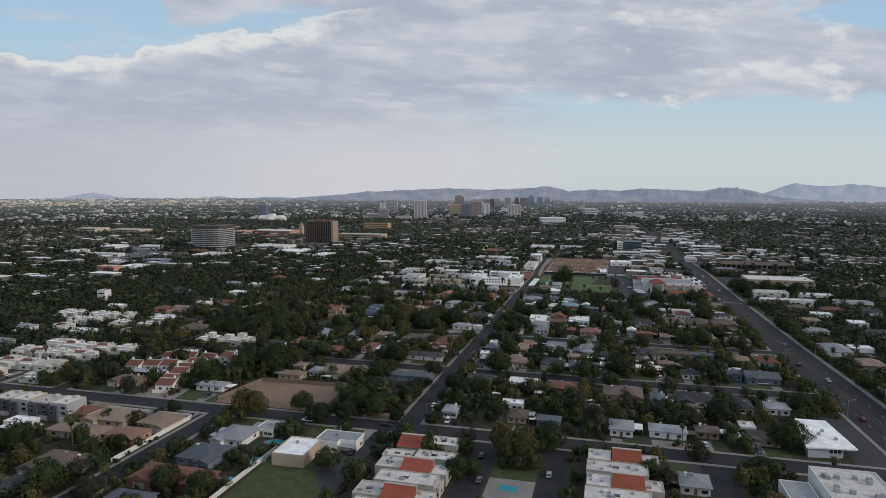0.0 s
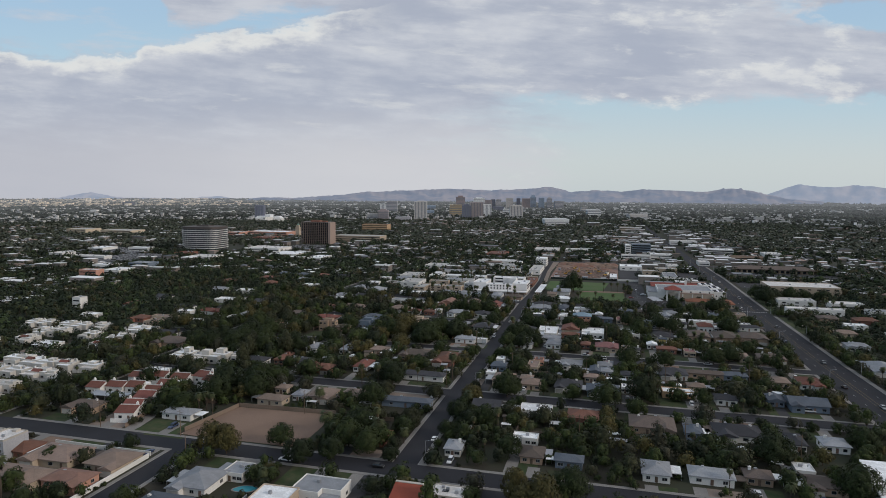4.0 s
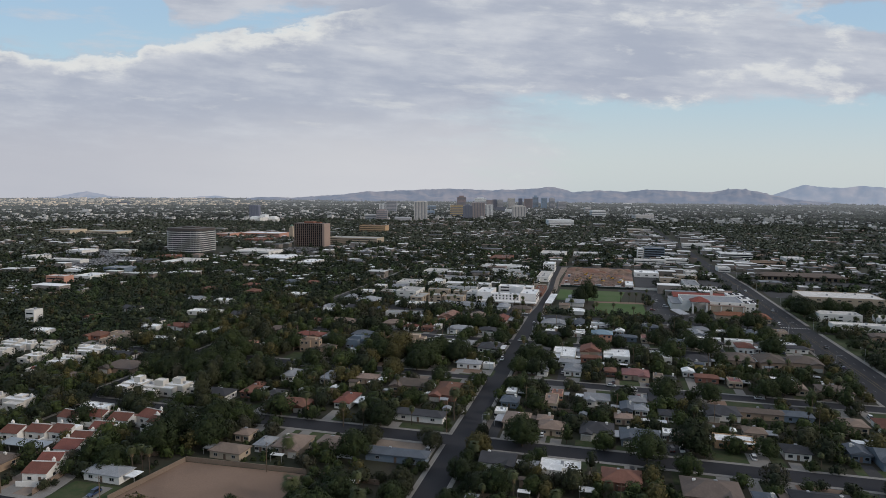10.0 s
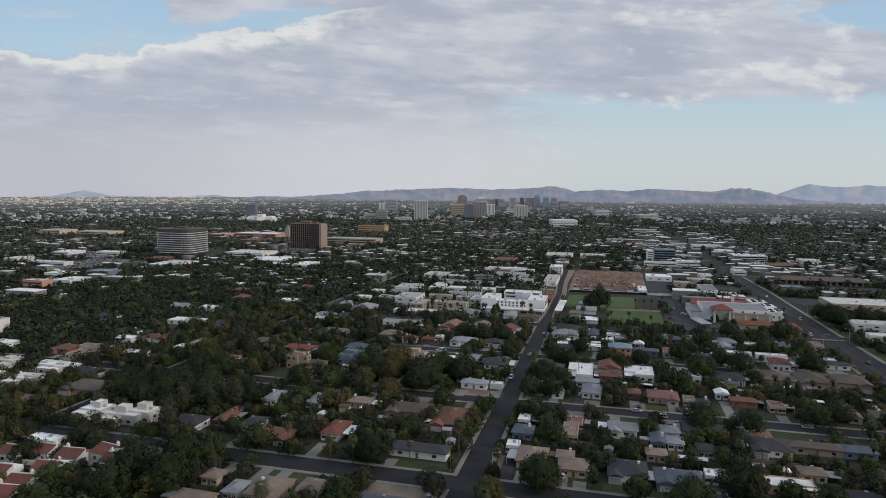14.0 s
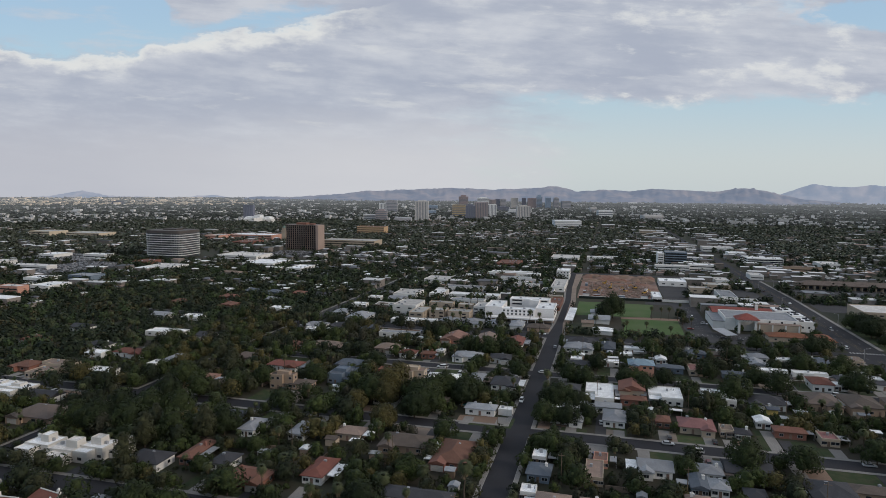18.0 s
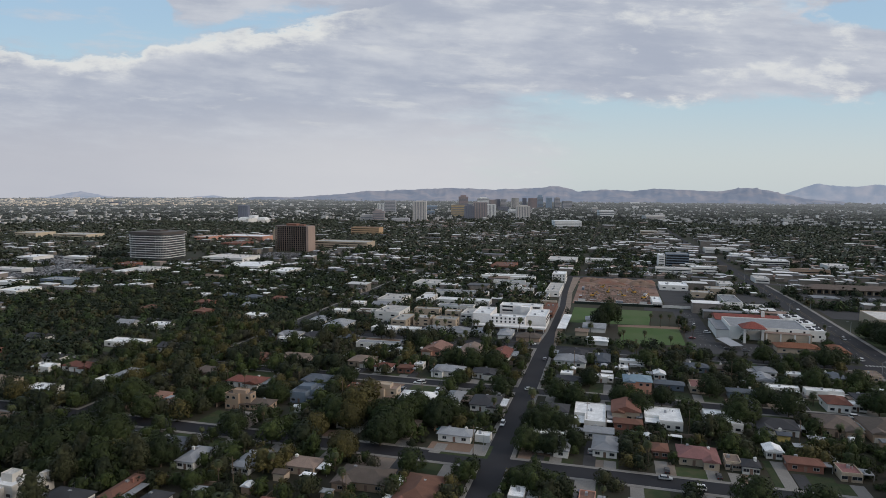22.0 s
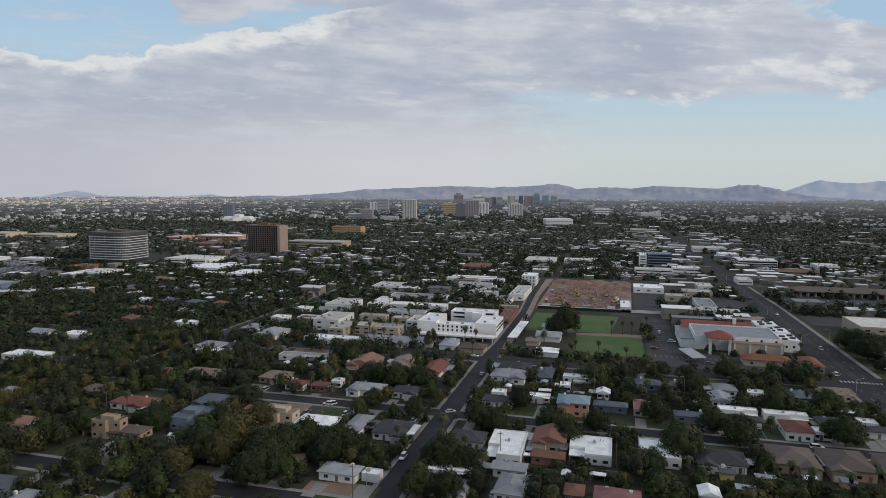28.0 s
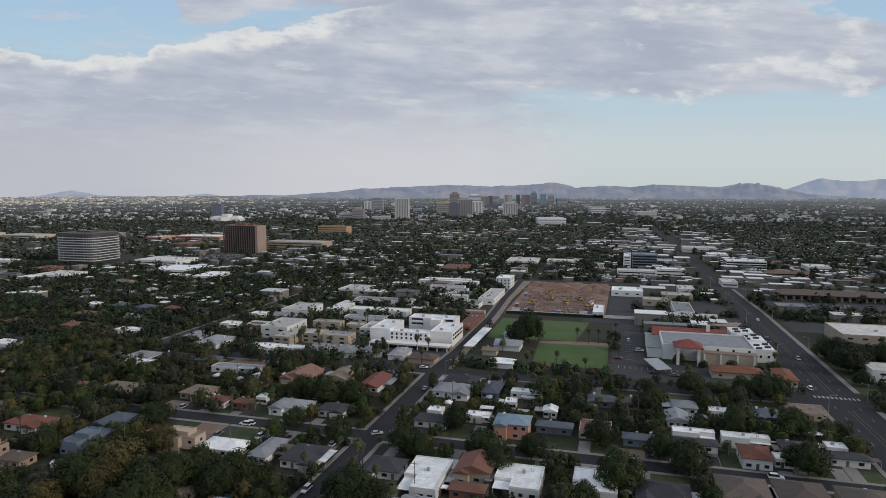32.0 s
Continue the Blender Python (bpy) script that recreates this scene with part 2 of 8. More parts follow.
WOOD = mat("weathered_wood", (0.16, 0.115, 0.08), 0.85, 0.3, 3.0, 0.3, per_object=0.2)
SOLAR = mat("solar_panel_glass", (0.012, 0.018, 0.040), 0.15, 0.15, 0.5, 0.0, spec=0.6)
TYRE = mat("tyre_rubber", (0.02, 0.02, 0.02), 0.9, 0.1, 3.0, 0.0)
CARS = [mat("car_paint_" + k, c, 0.3, 0.05, 0.4, 0.0, spec=0.6) for k, c in (("white", (0.72, 0.72, 0.72)), ("black", (0.02, 0.02, 0.022)),
        ("silver", (0.36, 0.37, 0.38)), ("red", (0.16, 0.02, 0.02)), ("navy", (0.03, 0.05, 0.11)), ("grey", (0.13, 0.135, 0.14)))]
LAMP = mat("lamp_lens", (0.5, 0.5, 0.48), 0.3, 0.1, 3.0, 0.0)
RED_LENS = mat("tail_lens", (0.25, 0.01, 0.01), 0.3, 0.1, 3.0, 0.0)

# ---------------------------------------------------------------- mesh helpers
class Geo:
    """Collects faces for one mesh."""

    def __init__(self):
        self.v, self.f, self.n = [], [], []

    def poly(self, pts):
        k = len(self.v)
        self.v += [tuple(p) for p in pts]
        self.f.append(tuple(range(k, k + len(pts))))
        return self

    def box(self, x0, y0, z0, x1, y1, z1):
        k = len(self.v)
        self.v += [(x0, y0, z0), (x1, y0, z0), (x1, y1, z0), (x0, y1, z0), (x0, y0, z1), (x1, y0, z1), (x1, y1, z1), (x0, y1, z1)]
        self.f += [tuple(k + i for i in q) for q in ((3, 2, 1, 0), (4, 5, 6, 7), (0, 1, 5, 4), (1, 2, 6, 5), (2, 3, 7, 6), (3, 0, 4, 7))]
        return self

    def prism(self, pts, z0, z1):
        k, n = len(self.v), len(pts)
        self.v += [(x, y, z0) for x, y in pts] + [(x, y, z1) for x, y in pts]
        self.f.append(tuple(k + n - 1 - i for i in range(n)))
        self.f.append(tuple(k + n + i for i in range(n)))
        self.f += [(k + i, k + (i + 1) % n, k + n + (i + 1) % n, k + n + i) for i in range(n)]
        return self

    def tube(self, p, q, r0, r1, n=6):
        p, q = Vector(p), Vector(q)
        d = (q - p).normalized()
        a = d.orthogonal().normalized()
        b = d.cross(a)
        k = len(self.v)
        for c, r in ((p, r0), (q, r1)):
            for i in range(n):
                t = 2 * math.pi * i / n
                self.v.append(tuple(c + a * (r * math.cos(t)) + b * (r * math.sin(t))))
        self.f += [(k + i, k + (i + 1) % n, k + n + (i + 1) % n, k + n + i) for i in range(n)]
        self.f.append(tuple(k + n + i for i in range(n)))
        return self

    def mesh(self, name, material):
        me = bpy.data.meshes.new(name)
        me.from_pydata(self.v, [], self.f)
        me.materials.append(material)
        me.update()
        if len(self.n) == len(self.v):
            me.normals_split_custom_set_from_vertices(self.n)
            LEAN[me.name] = self.n
        return me


LEAN = {}        # which way the leaves of a crown face, by mesh


def part(name, geo, material, parent=None, label="", m=None):
    """One mesh object, under a thing or a part."""
    me = geo.mesh(name, material) if isinstance(geo, Geo) else geo
    ob = new(name, me)
    if parent:
        ob.parent = parent
    if m is not None:
        ob.matrix_basis = m
    if label:
        ob["label"] = label
    return ob


def thing(name, x, y, z, rz, label, category, group=""):
    e = new(name)
    e.empty_display_size = 0.5
    e.matrix_basis = pose(x, y, z, 0, 0, rz)
    return tagged(e, label, category, group)


def setting(name, geo, material, label):
    return tagged(part(name, geo, material), label, name.split("_")[0], kind="structure")


# ---------------------------------------------------------------- plan: street grid
ST_Y = [(-5.0, 6.0), (84.5, 95.0), (172.5, 181.5), (259.0, 267.5), (349.0, 360.0)]   # cross streets
MAIN = (-5.3, 4.1)
AVE_Y = (-260, 113, 200, 365, 570, 785, 1257, 1900)
AVE_W = (192, 183.5, 181, 178.8, 179.5, 179, 171, 162)
AVE_E = (214, 205, 202, 199.5, 199, 192.5, 183, 170)


def ave(y, f=0.0):
    """The avenue's west edge at y; f = 1 gives its east edge."""
    a, b = float(np.interp(y, AVE_Y, AVE_W)), float(np.interp(y, AVE_Y, AVE_E))
    return a + (b - a) * f


WEST = (-189.0, -180.0)
SOUTH = (-91.0, -81.5)
rng = random.Random(7)
BLOCKED = []          # rectangles with no trees


def blocked(x, y, r=0.0):
    return any(a - r < x < c + r and b - r < y < d + r for a, b, c, d in BLOCKED)


def block_off(x0, y0, x1, y1):
    BLOCKED.append((min(x0, x1), min(y0, y1), max(x0, x1), max(y0, y1)))


# ground: one sheet, level near the walk, lifting slightly towards the far hills
def ground_z(x, y):
    d = math.hypot(x - 40, y + 60)
    return 24.0 * max(0.0, (d - 2900) / 1900) ** 1.4


g = Geo()
RINGS = [0, 60, 140, 260, 420, 650, 950, 1350, 1900, 2500, 2900, 3300, 3700, 4100, 4500, 4800]
SEG = 72
g.v.append((40, -60, 0))
for r in RINGS[1:]:
    for i in range(SEG):
        t = 2 * math.pi * i / SEG
        x, y = 40 + r * math.sin(t), -60 + r * math.cos(t)
        g.v.append((x, y, ground_z(x, y)))
for i in range(SEG):
    g.f.append((0, 1 + (i + 1) % SEG, 1 + i))
for k in range(len(RINGS) - 2):
    for i in range(SEG):
        a, b = 1 + k * SEG, 1 + (k + 1) * SEG
        g.f.append((a + i, a + (i + 1) % SEG, b + (i + 1) % SEG, b + i))
ground = setting("ground", g, GROUND, "dry brown ground with thin grass across the city")

# roads lie a little above the ground
ROAD = 0.05


def road(name, x0, y0, x1, y1, material=ASPHALT, z=ROAD, label="dark asphalt residential street"):
    setting(name, Geo().box(x0, y0, z - 0.2, x1, y1, z), material, label)
    block_off(x0, y0, x1, y1)


road("road_main", MAIN[0], -5, MAIN[1], 360, label="dark newly paved asphalt street running through the blocks")
FAR_L = [(-5.3, 360), (-3.4, 398), (-3.2, 500), (-7, 580), (-9, 690)]
FAR_R = [(4.1, 360), (1.9, 398), (1.7, 500), (-1.6, 580), (-3.2, 690)]
g = Geo()
for i in range(4):
    g.prism([FAR_L[i], FAR_R[i], FAR_R[i + 1], FAR_L[i + 1]], -0.15, ROAD)
setting("road_main_far", g, ASPHALT, "narrow asphalt street between apartments and playing fields")
block_off(-9, 360, 4, 690)
for i in range(4):
    (xa, ya), (xb, yb) = FAR_R[i], FAR_R[i + 1]
    setting("verge_strip", Geo().prism([(xa, ya), (xa + (4.4 if i else 2.0), ya), (xb + (4.4 if i < 3 else 8.0), yb), (xb, yb)], -0.1, 0.047), GRAVEL, "pale gravel verge beside the street")
    (xa, ya), (xb, yb) = FAR_L[i], FAR_L[i + 1]
    setting("pavement", Geo().prism([(xa - 1.8, ya), (xa, ya), (xb, yb), (xb - 1.8, yb)], -0.1, 0.15), CONCRETE, "narrow concrete pavement along the street")
for i, (a, b) in enumerate(ST_Y):
    x0 = -181 if i == 3 else -330
    road("road_cross_west_%d" % i, x0, a, MAIN[0], b)
    setting("road_cross_east_%d" % i, Geo().prism([(MAIN[1], a), (ave(a), a), (ave(b), b), (MAIN[1], b)], ROAD - 0.2, ROAD), ASPHALT, "dark asphalt residential street")
    block_off(MAIN[1], a, ave(a) + 1, b)
for nm, q in (("road_avenue", AVE_Y[:5]), ("road_avenue_far", AVE_Y[4:])):
    g = Geo()
    for y0, y1 in zip(q[:-1], q[1:]):
        g.prism([(ave(y0), y0), (ave(y0, 1), y0), (ave(y1, 1), y1), (ave(y1), y1)], -0.15, ROAD)
    setting(nm, g, ASPHALT, "wide asphalt avenue with painted lanes" if nm == "road_avenue" else "wide asphalt avenue running to the skyline")
for yy in range(-260, 1900, 40):
    block_off(min(ave(yy), ave(yy + 40)) - 1, yy, max(ave(yy, 1), ave(yy + 40, 1)) + 1, yy + 40)
road("road_far_west", WEST[0], 95, WEST[1], 349, z=0.056, label="narrow asphalt street between leafy yards")
road("road_far_west_end", WEST[0], 360, WEST[1], 640, OLD_ASPHALT, z=0.056, label="narrow asphalt street between leafy yards")
road("road_south_branch", SOUTH[0], -220, SOUTH[1], -5, label="asphalt side street")
road("road_behind", MAIN[0] - 330, 690, 900, 702, OLD_ASPHALT, 0.044, label="asphalt cross street beyond the cleared lot")

# kerbs and pavements: a raised ring round every block
BLOCKS = []
for (x0, x1) in ((WEST[1], MAIN[0]), (MAIN[1], None)):
    for i in range(len(ST_Y) - 1):
        BLOCKS.append((x0, ST_Y[i][1], x1, ST_Y[i + 1][0]))
BLOCKS += [(SOUTH[1], -150, None, -5), (-180, -150, SOUTH[0], -5),
           (-330, 6, -189, 84.5), (-330, 95, -189, 172.5), (-330, 181.5, -189, 349), (-330, 360, -189, 690)]
for x0, y0, x1, y1 in BLOCKS:
    xa, xb = (ave(y0), ave(y1)) if x1 is None else (x1, x1)

    def ring(g, o, w, z):
        """A strip round the block between the insets o and w."""
        q = [[(x0 + k, y0 + k), (xa - k, y0 + k), (xb - k, y1 - k), (x0 + k, y1 - k)] for k in (o, w)]
        for i in range(4):
            j = (i + 1) % 4
            g.prism([q[0][i], q[0][j], q[1][j], q[1][i]], -0.1, z)
        return g

    setting("kerb", ring(Geo(), 0, 0.22, 0.17), KERB, "pale concrete kerb round a block")
    setting("pavement", ring(Geo(), 0.222, 1.7, 0.15), CONCRETE, "narrow concrete pavement along the kerb")
BLOCKS = [(a, b, ave((b + d) / 2) - 1 if c is None else c, d) for a, b, c, d in BLOCKS]
for ya, yb in ((-150, 113), (113, 200), (200, 346), (372, 570), (570, 690)):
    for nm, o, w, z, mt in (("kerb", 0.0, 0.22, 0.17, KERB), ("pavement", 0.222, 2.6, 0.15, CONCRETE)):
        setting(nm, Geo().prism([(ave(ya, 1) + o, ya), (ave(ya, 1) + w, ya), (ave(yb, 1) + w, yb), (ave(yb, 1) + o, yb)], -0.1, z), mt, "pale concrete %s along the avenue" % nm)

# ---------------------------------------------------------------- houses
W_FRAME = Geo().box(-0.75, -0.07, -0.6, 0.75, 0.03, -0.5).box(-0.75, -0.07, 0.5, 0.75, 0.03, 0.6).box(-0.75, -0.07, -0.5, -0.66, 0.03, 0.5).box(
    0.66, -0.07, -0.5, 0.75, 0.03, 0.5).box(-0.03, -0.07, -0.5, 0.03, 0.03, 0.5).mesh("window", TRIM)
W_PANE = Geo().box(-0.66, -0.03, -0.5, 0.66, 0.0, 0.5).mesh("pane", GLASS)
W_WHOLE = bpy.data.meshes.new("window")
W_WHOLE.materials.append(TRIM)
W_WHOLE.materials.append(GLASS)
bm = bmesh.new()
bmesh.ops.create_cube(bm, size=1.0, matrix=Matrix.Translation((0, -0.02, 0)) @ Matrix.Diagonal((1.5, 0.1, 1.2, 1)))
face = min(bm.faces, key=lambda q: q.calc_center_median().y)
inner = bmesh.ops.inset_region(bm, faces=[face], thickness=0.09, depth=-0.03)
face.material_index = 1
bm.to_mesh(W_WHOLE)
bm.free()
D_LEAF = Geo().box(-0.5, -0.06, 0, 0.5, 0.02, 2.05).box(-0.38, -0.08, 0.2, 0.38, -0.06, 0.9).box(-0.38, -0.08, 1.05, 0.38, -0.06, 1.9).mesh("door", DOOR)
G_DOOR = Geo()
for i in range(4):
    G_DOOR.box(-2.35, -0.06, 0.03 + i * 0.55, 2.35, 0.0, 0.55 + i * 0.55)
G_DOOR = G_DOOR.mesh("garage_door", GARAGE)
AC_BOX = Geo().box(-0.6, -0.5, 0, 0.6, 0.5, 0.15).box(-0.55, -0.45, 0.15, 0.55, 0.45, 0.95).box(-0.4, -0.3, 0.95, 0.4, 0.3, 1.05).mesh("roof_unit", METAL)
VENT = Geo().tube((0, 0, 0), (0, 0, 0.7), 0.12, 0.12).tube((0, 0, 0.7), (0, 0, 0.8), 0.2, 0.2).mesh("vent_pipe", METAL)
CHIM = Geo().box(-0.45, -0.35, 0, 0.45, 0.35, 1.5).box(-0.55, -0.45, 1.5, 0.55, 0.45, 1.65).box(-0.2, -0.2, 1.65, 0.2, 0.2, 1.9)
CHIM = {k: CHIM.mesh("chimney", WALLS[k]) for k in ("white", "brick")}
WALL_OF = dict(white="white", tan="beige", salmon="salmon", brown="tan", dark="white", grey="white", slate="blue", rust="brick", red="white", pink="beige", blue="salmon")
WORDS = dict(white="white", tan="tan", salmon="salmon", brown="brown", dark="charcoal", grey="light grey", slate="blue-grey", rust="rust-brown",
             red="red tile", pink="dusty pink", blue="pale blue")
WALL_WORDS = dict(clay="orange", yellow="yellow", white="white", beige="beige", tan="tan", salmon="salmon", blue="blue-grey", brick="red brick")
HOUSES = []


def roof_shape(kind, w, d, z, over=0.6):
    """Hip or gable roof as a closed shell with an overhang."""
    g = Geo()
    a, b = w / 2 + over, d / 2 + over
    long_x = w >= d
    h = (min(w, d) / 2 + over) * 0.34
    t = 0.22
    if kind == "hip":
        r = max(a - b, 0.0) if long_x else max(b - a, 0.0)
        if long_x:
            p, q = (-r - 0.15, 0, z + h), (r + 0.15, 0, z + h)
        else:
            p, q = (0, -r - 0.15, z + h), (0, r + 0.15, z + h)
        c = [(-a, -b, z), (a, -b, z), (a, b, z), (-a, b, z)]
        if long_x:
            g.poly([c[0], c[1], q, p]).poly([c[2], c[3], p, q]).poly([c[1], c[2], q]).poly([c[3], c[0], p])
        else:
            g.poly([c[1], c[2], q, p]).poly([c[3], c[0], p, q]).poly([c[0], c[1], p]).poly([c[2], c[3], q])
    else:
        if long_x:
            p, q = (-a, 0, z + h), (a, 0, z + h)
            c = [(-a, -b, z), (a, -b, z), (a, b, z), (-a, b, z)]
            g.poly([c[0], c[1], q, p]).poly([c[2], c[3], p, q]).poly([c[1], c[2], q]).poly([c[3], c[0], p])
        else:
            p, q = (0, -b, z + h), (0, b, z + h)
            c = [(-a, -b, z), (a, -b, z), (a, b, z), (-a, b, z)]
            g.poly([c[1], c[2], q, p]).poly([c[3], c[0], p, q]).poly([c[0], c[1], p]).poly([c[2], c[3], q])
    g.box(-a, -b, z - t, a, b, z - 0.004)
    return g, h


def window_on(parent, x, y, z, rz, s=1.0, sz=1.0):
    o = part("window", W_FRAME, None, parent, "", pose(x, y, z, 0, 0, rz) @ Matrix.Diagonal((s, 1, sz, 1)))
    px, py = parent.matrix_basis.translation[:2]
    if abs(px) < 110 and py < 215:
        part("pane", W_PANE, None, o)
    else:
        o.data = W_WHOLE
    return o


def house(x, y, w, d, z, kind, colour, wall="", rz=0.0, yard=True, bare=False):
    """A detached house: walls, roof, windows, doors, roof plant; long wing plus a cross wing where there is room."""
    wall = wall or WALL_OF[colour]
    r = random.Random(int(x * 13 + y * 7))
    tall = z > 5
    word = "two-storey" if tall else "single-storey"
    roofword = {"flat": "flat " + ("white coated" if colour == "white" else WORDS[colour]) + " roof", "hip": WORDS[colour] + " hip roof",
                "gable": WORDS[colour] + " gabled roof"}[kind]
    h = thing("house", x, y, 0.06, rz + r.uniform(-1.5, 1.5), "%s %s stucco house with a %s" % (word, WALL_WORDS[wall], roofword), "house")
    HOUSES.append((x, y, w, d))
    block_off(x - w / 2 - 0.5, y - d / 2 - 0.5, x + w / 2 + 0.5, y + d / 2 + 0.5)
    a, b = w / 2, d / 2
    if kind == "flat":
        # body steps back at one corner; parapet round a slightly sunken roof
        nx = w * r.uniform(0.25, 0.45) if w > 9 and not bare else 0
        ny = d * r.uniform(0.2, 0.4) if nx else 0
        s = r.choice((-1, 1))
        pts = [(-a, -b), (a, -b), (a, b), (-a, b)]
        if nx:
            pts = [(-a, -b + ny), (-a + nx, -b + ny), (-a + nx, -b), (a, -b), (a, b), (-a, b)]
            if s < 0:
                pts = [(-px, py) for px, py in reversed(pts)]
        part("wall", Geo().prism(pts, -0.3, z - 0.35), WALLS[wall], h)
        pr = Geo()
        n = len(pts)
        ins = []
        for i in range(n):
            p0, p1, p2 = pts[i - 1], pts[i], pts[(i + 1) % n]
            e0 = (p1[0] - p0[0], p1[1] - p0[1])
            e1 = (p2[0] - p1[0], p2[1] - p1[1])
            l0, l1 = math.hypot(*e0), math.hypot(*e1)
            ins.append((p1[0] - 0.25 * (e0[1] / l0 + e1[1] / l1), p1[1] + 0.25 * (e0[0] / l0 + e1[0] / l1)))
        for i in range(n):
            p, q, p_, q_ = pts[i], pts[(i + 1) % n], ins[i], ins[(i + 1) % n]
            pr.prism([p, q, q_, p_], z - 0.35, z + 0.25)
        part("parapet", pr, WALLS[wall], h)
        part("roof", Geo().prism(ins, z - 0.34, z - 0.1), ROOF_TOP if colour == "white" else ROOFS[colour], h)
        top = z - 0.1
        if z >= 4.5 and w > 8:
            ux, uy, uw, ud = r.uniform(-0.1, 0.2) * w, r.uniform(0.05, 0.2) * d, w * r.uniform(0.22, 0.32), d * r.uniform(0.2, 0.3)
            part("upper_block", Geo().box(ux - uw, uy - ud, top - 0.05, ux + uw, uy + ud, top + 1.3).box(ux - uw, uy - ud, top + 1.3, ux + uw, uy - ud + 0.25, top + 1.7).box(
                ux - uw, uy + ud - 0.25, top + 1.3, ux + uw, uy + ud, top + 1.7).box(ux - uw, uy - ud + 0.25, top + 1.3, ux - uw + 0.25, uy + ud - 0.25, top + 1.7).box(
                ux + uw - 0.25, uy - ud + 0.25, top + 1.3, ux + uw, uy + ud - 0.25, top + 1.7), WALLS[wall], h)
        if nx:
            # low porch roof in the notch
            xa = (-a if s > 0 else a - nx)
            part("porch_roof", Geo().box(xa + 0.2, -b + 0.1, 2.5, xa + nx - 0.02, -b + ny - 0.02, 2.68), ROOF_TOP if colour == "white" else ROOFS[colour], h)
            part("porch_post", Geo().box(xa + 0.3, -b + 0.15, -0.2, xa + 0.48, -b + 0.33, 2.5), TRIM, h)
    else:
        zt = z
        part("wall", Geo().box(-a, -b, -0.3, a, b, zt - 0.2), WALLS[wall], h)
        g, rise = roof_shape(kind, w, d, zt)
        part("roof", g, ROOFS[colour], h)
        if w > 10 and d > 8 and not bare:
            # cross wing towards the street
            ww, wd = w * r.uniform(0.32, 0.45), 2.4
            sx = r.choice((-1, 1)) * (w / 2 - ww / 2)
            part("wing_wall", Geo().box(sx - ww / 2, -b - wd, -0.3, sx + ww / 2, -b - 0.01, zt - 0.2), WALLS[wall], h)
            wg = Geo()
            o = 0.5
            hh = (ww / 2 + o) * 0.34
            yb = -b + ww / 2
            y0 = -b - wd - o
            wg.poly([(sx - ww / 2 - o, y0, zt + 0.012), (sx, y0, zt + hh), (sx, yb, zt + hh), (sx - ww / 2 - o, yb - ww / 2, zt + 0.012)])
            wg.poly([(sx + ww / 2 + o, y0, zt + 0.012), (sx + ww / 2 + o, yb - ww / 2, zt + 0.012), (sx, yb, zt + hh), (sx, y0, zt + hh)])
            wg.poly([(sx - ww / 2 - o, y0, zt + 0.012), (sx + ww / 2 + o, y0, zt + 0.012), (sx, y0, zt + hh)])
            wg.box(sx - ww / 2 - o, y0, zt - 0.2, sx + ww / 2 + o, -b - o - 0.01, zt)
            part("wing_roof", wg, ROOFS[colour], h)
            if r.random() < 0.6:
                part("garage_door", G_DOOR, None, h, "", pose(sx, -b - wd - 0.005, 0, 0, 0, 0) @ Matrix.Diagonal((min(1, (ww - 0.6) / 4.7), 1, 1, 1)))
            else:
                window_on(h, sx, -b - wd - 0.005, 1.5, 0, 1.2)
            free = [q for q in (-w * 0.36, -w * 0.12, w * 0.12, w * 0.36) if abs(q - sx) > ww / 2 + 0.8]
        else:
            free = [-w * 0.3, 0, w * 0.3]
        top = zt + 0.25
    if kind == "flat":
        free = [q for q in (-w * 0.36, -w * 0.12, w * 0.12, w * 0.36)]
    if not bare:
        far = abs(x) > 190
        for i, q in enumerate(free[:2] if far else free):
            yy = -b - 0.005
            if kind == "flat" and nx and (q < -a + nx + 0.9 if s > 0 else q > a - nx - 0.9):
                yy = -b + ny - 0.005
                if abs(q - (-a + nx if s > 0 else a - nx)) < 0.9:
                    continue
            if i == 1:
                part("door", D_LEAF, None, h, "", pose(q, yy, 0.05))
            else:
                window_on(h, q, yy, 1.45, 0, r.uniform(0.9, 1.4))
            if tall:
                window_on(h, q, yy, z - 1.6, 0, 1.0)
        for sgn in () if far else (-1, 1) if not tall else (1,):
            window_on(h, sgn * (a + 0.005), b * 0.35, 1.45, 90 * sgn, 1.0)
            if tall:
                window_on(h, sgn * (a + 0.005), b * 0.35, z - 1.6, 90 * sgn, 1.0)
    if kind == "flat" or r.random() < 0.55:
        zz = top if kind == "flat" else z + min(w, d) * 0.08
        part("roof_unit", AC_BOX, None, h, "", pose(r.uniform(-0.25, 0.1) * w, r.uniform(0.05, 0.2) * d, zz, 0, 0, 90 * r.randint(0, 1)))
    if kind == "flat":
        for i in range(r.randint(0, 2)):
            part("vent_pipe", VENT, None, h, "", pose(r.uniform(-0.1, 0.4) * w, r.uniform(0.0, 0.35) * d, top))
    elif r.random() < 0.4:
        part("chimney", CHIM["brick" if wall == "brick" else "white"], None, h, "", pose(r.choice((-1, 1)) * w * 0.3, d * 0.12, z + 0.2))
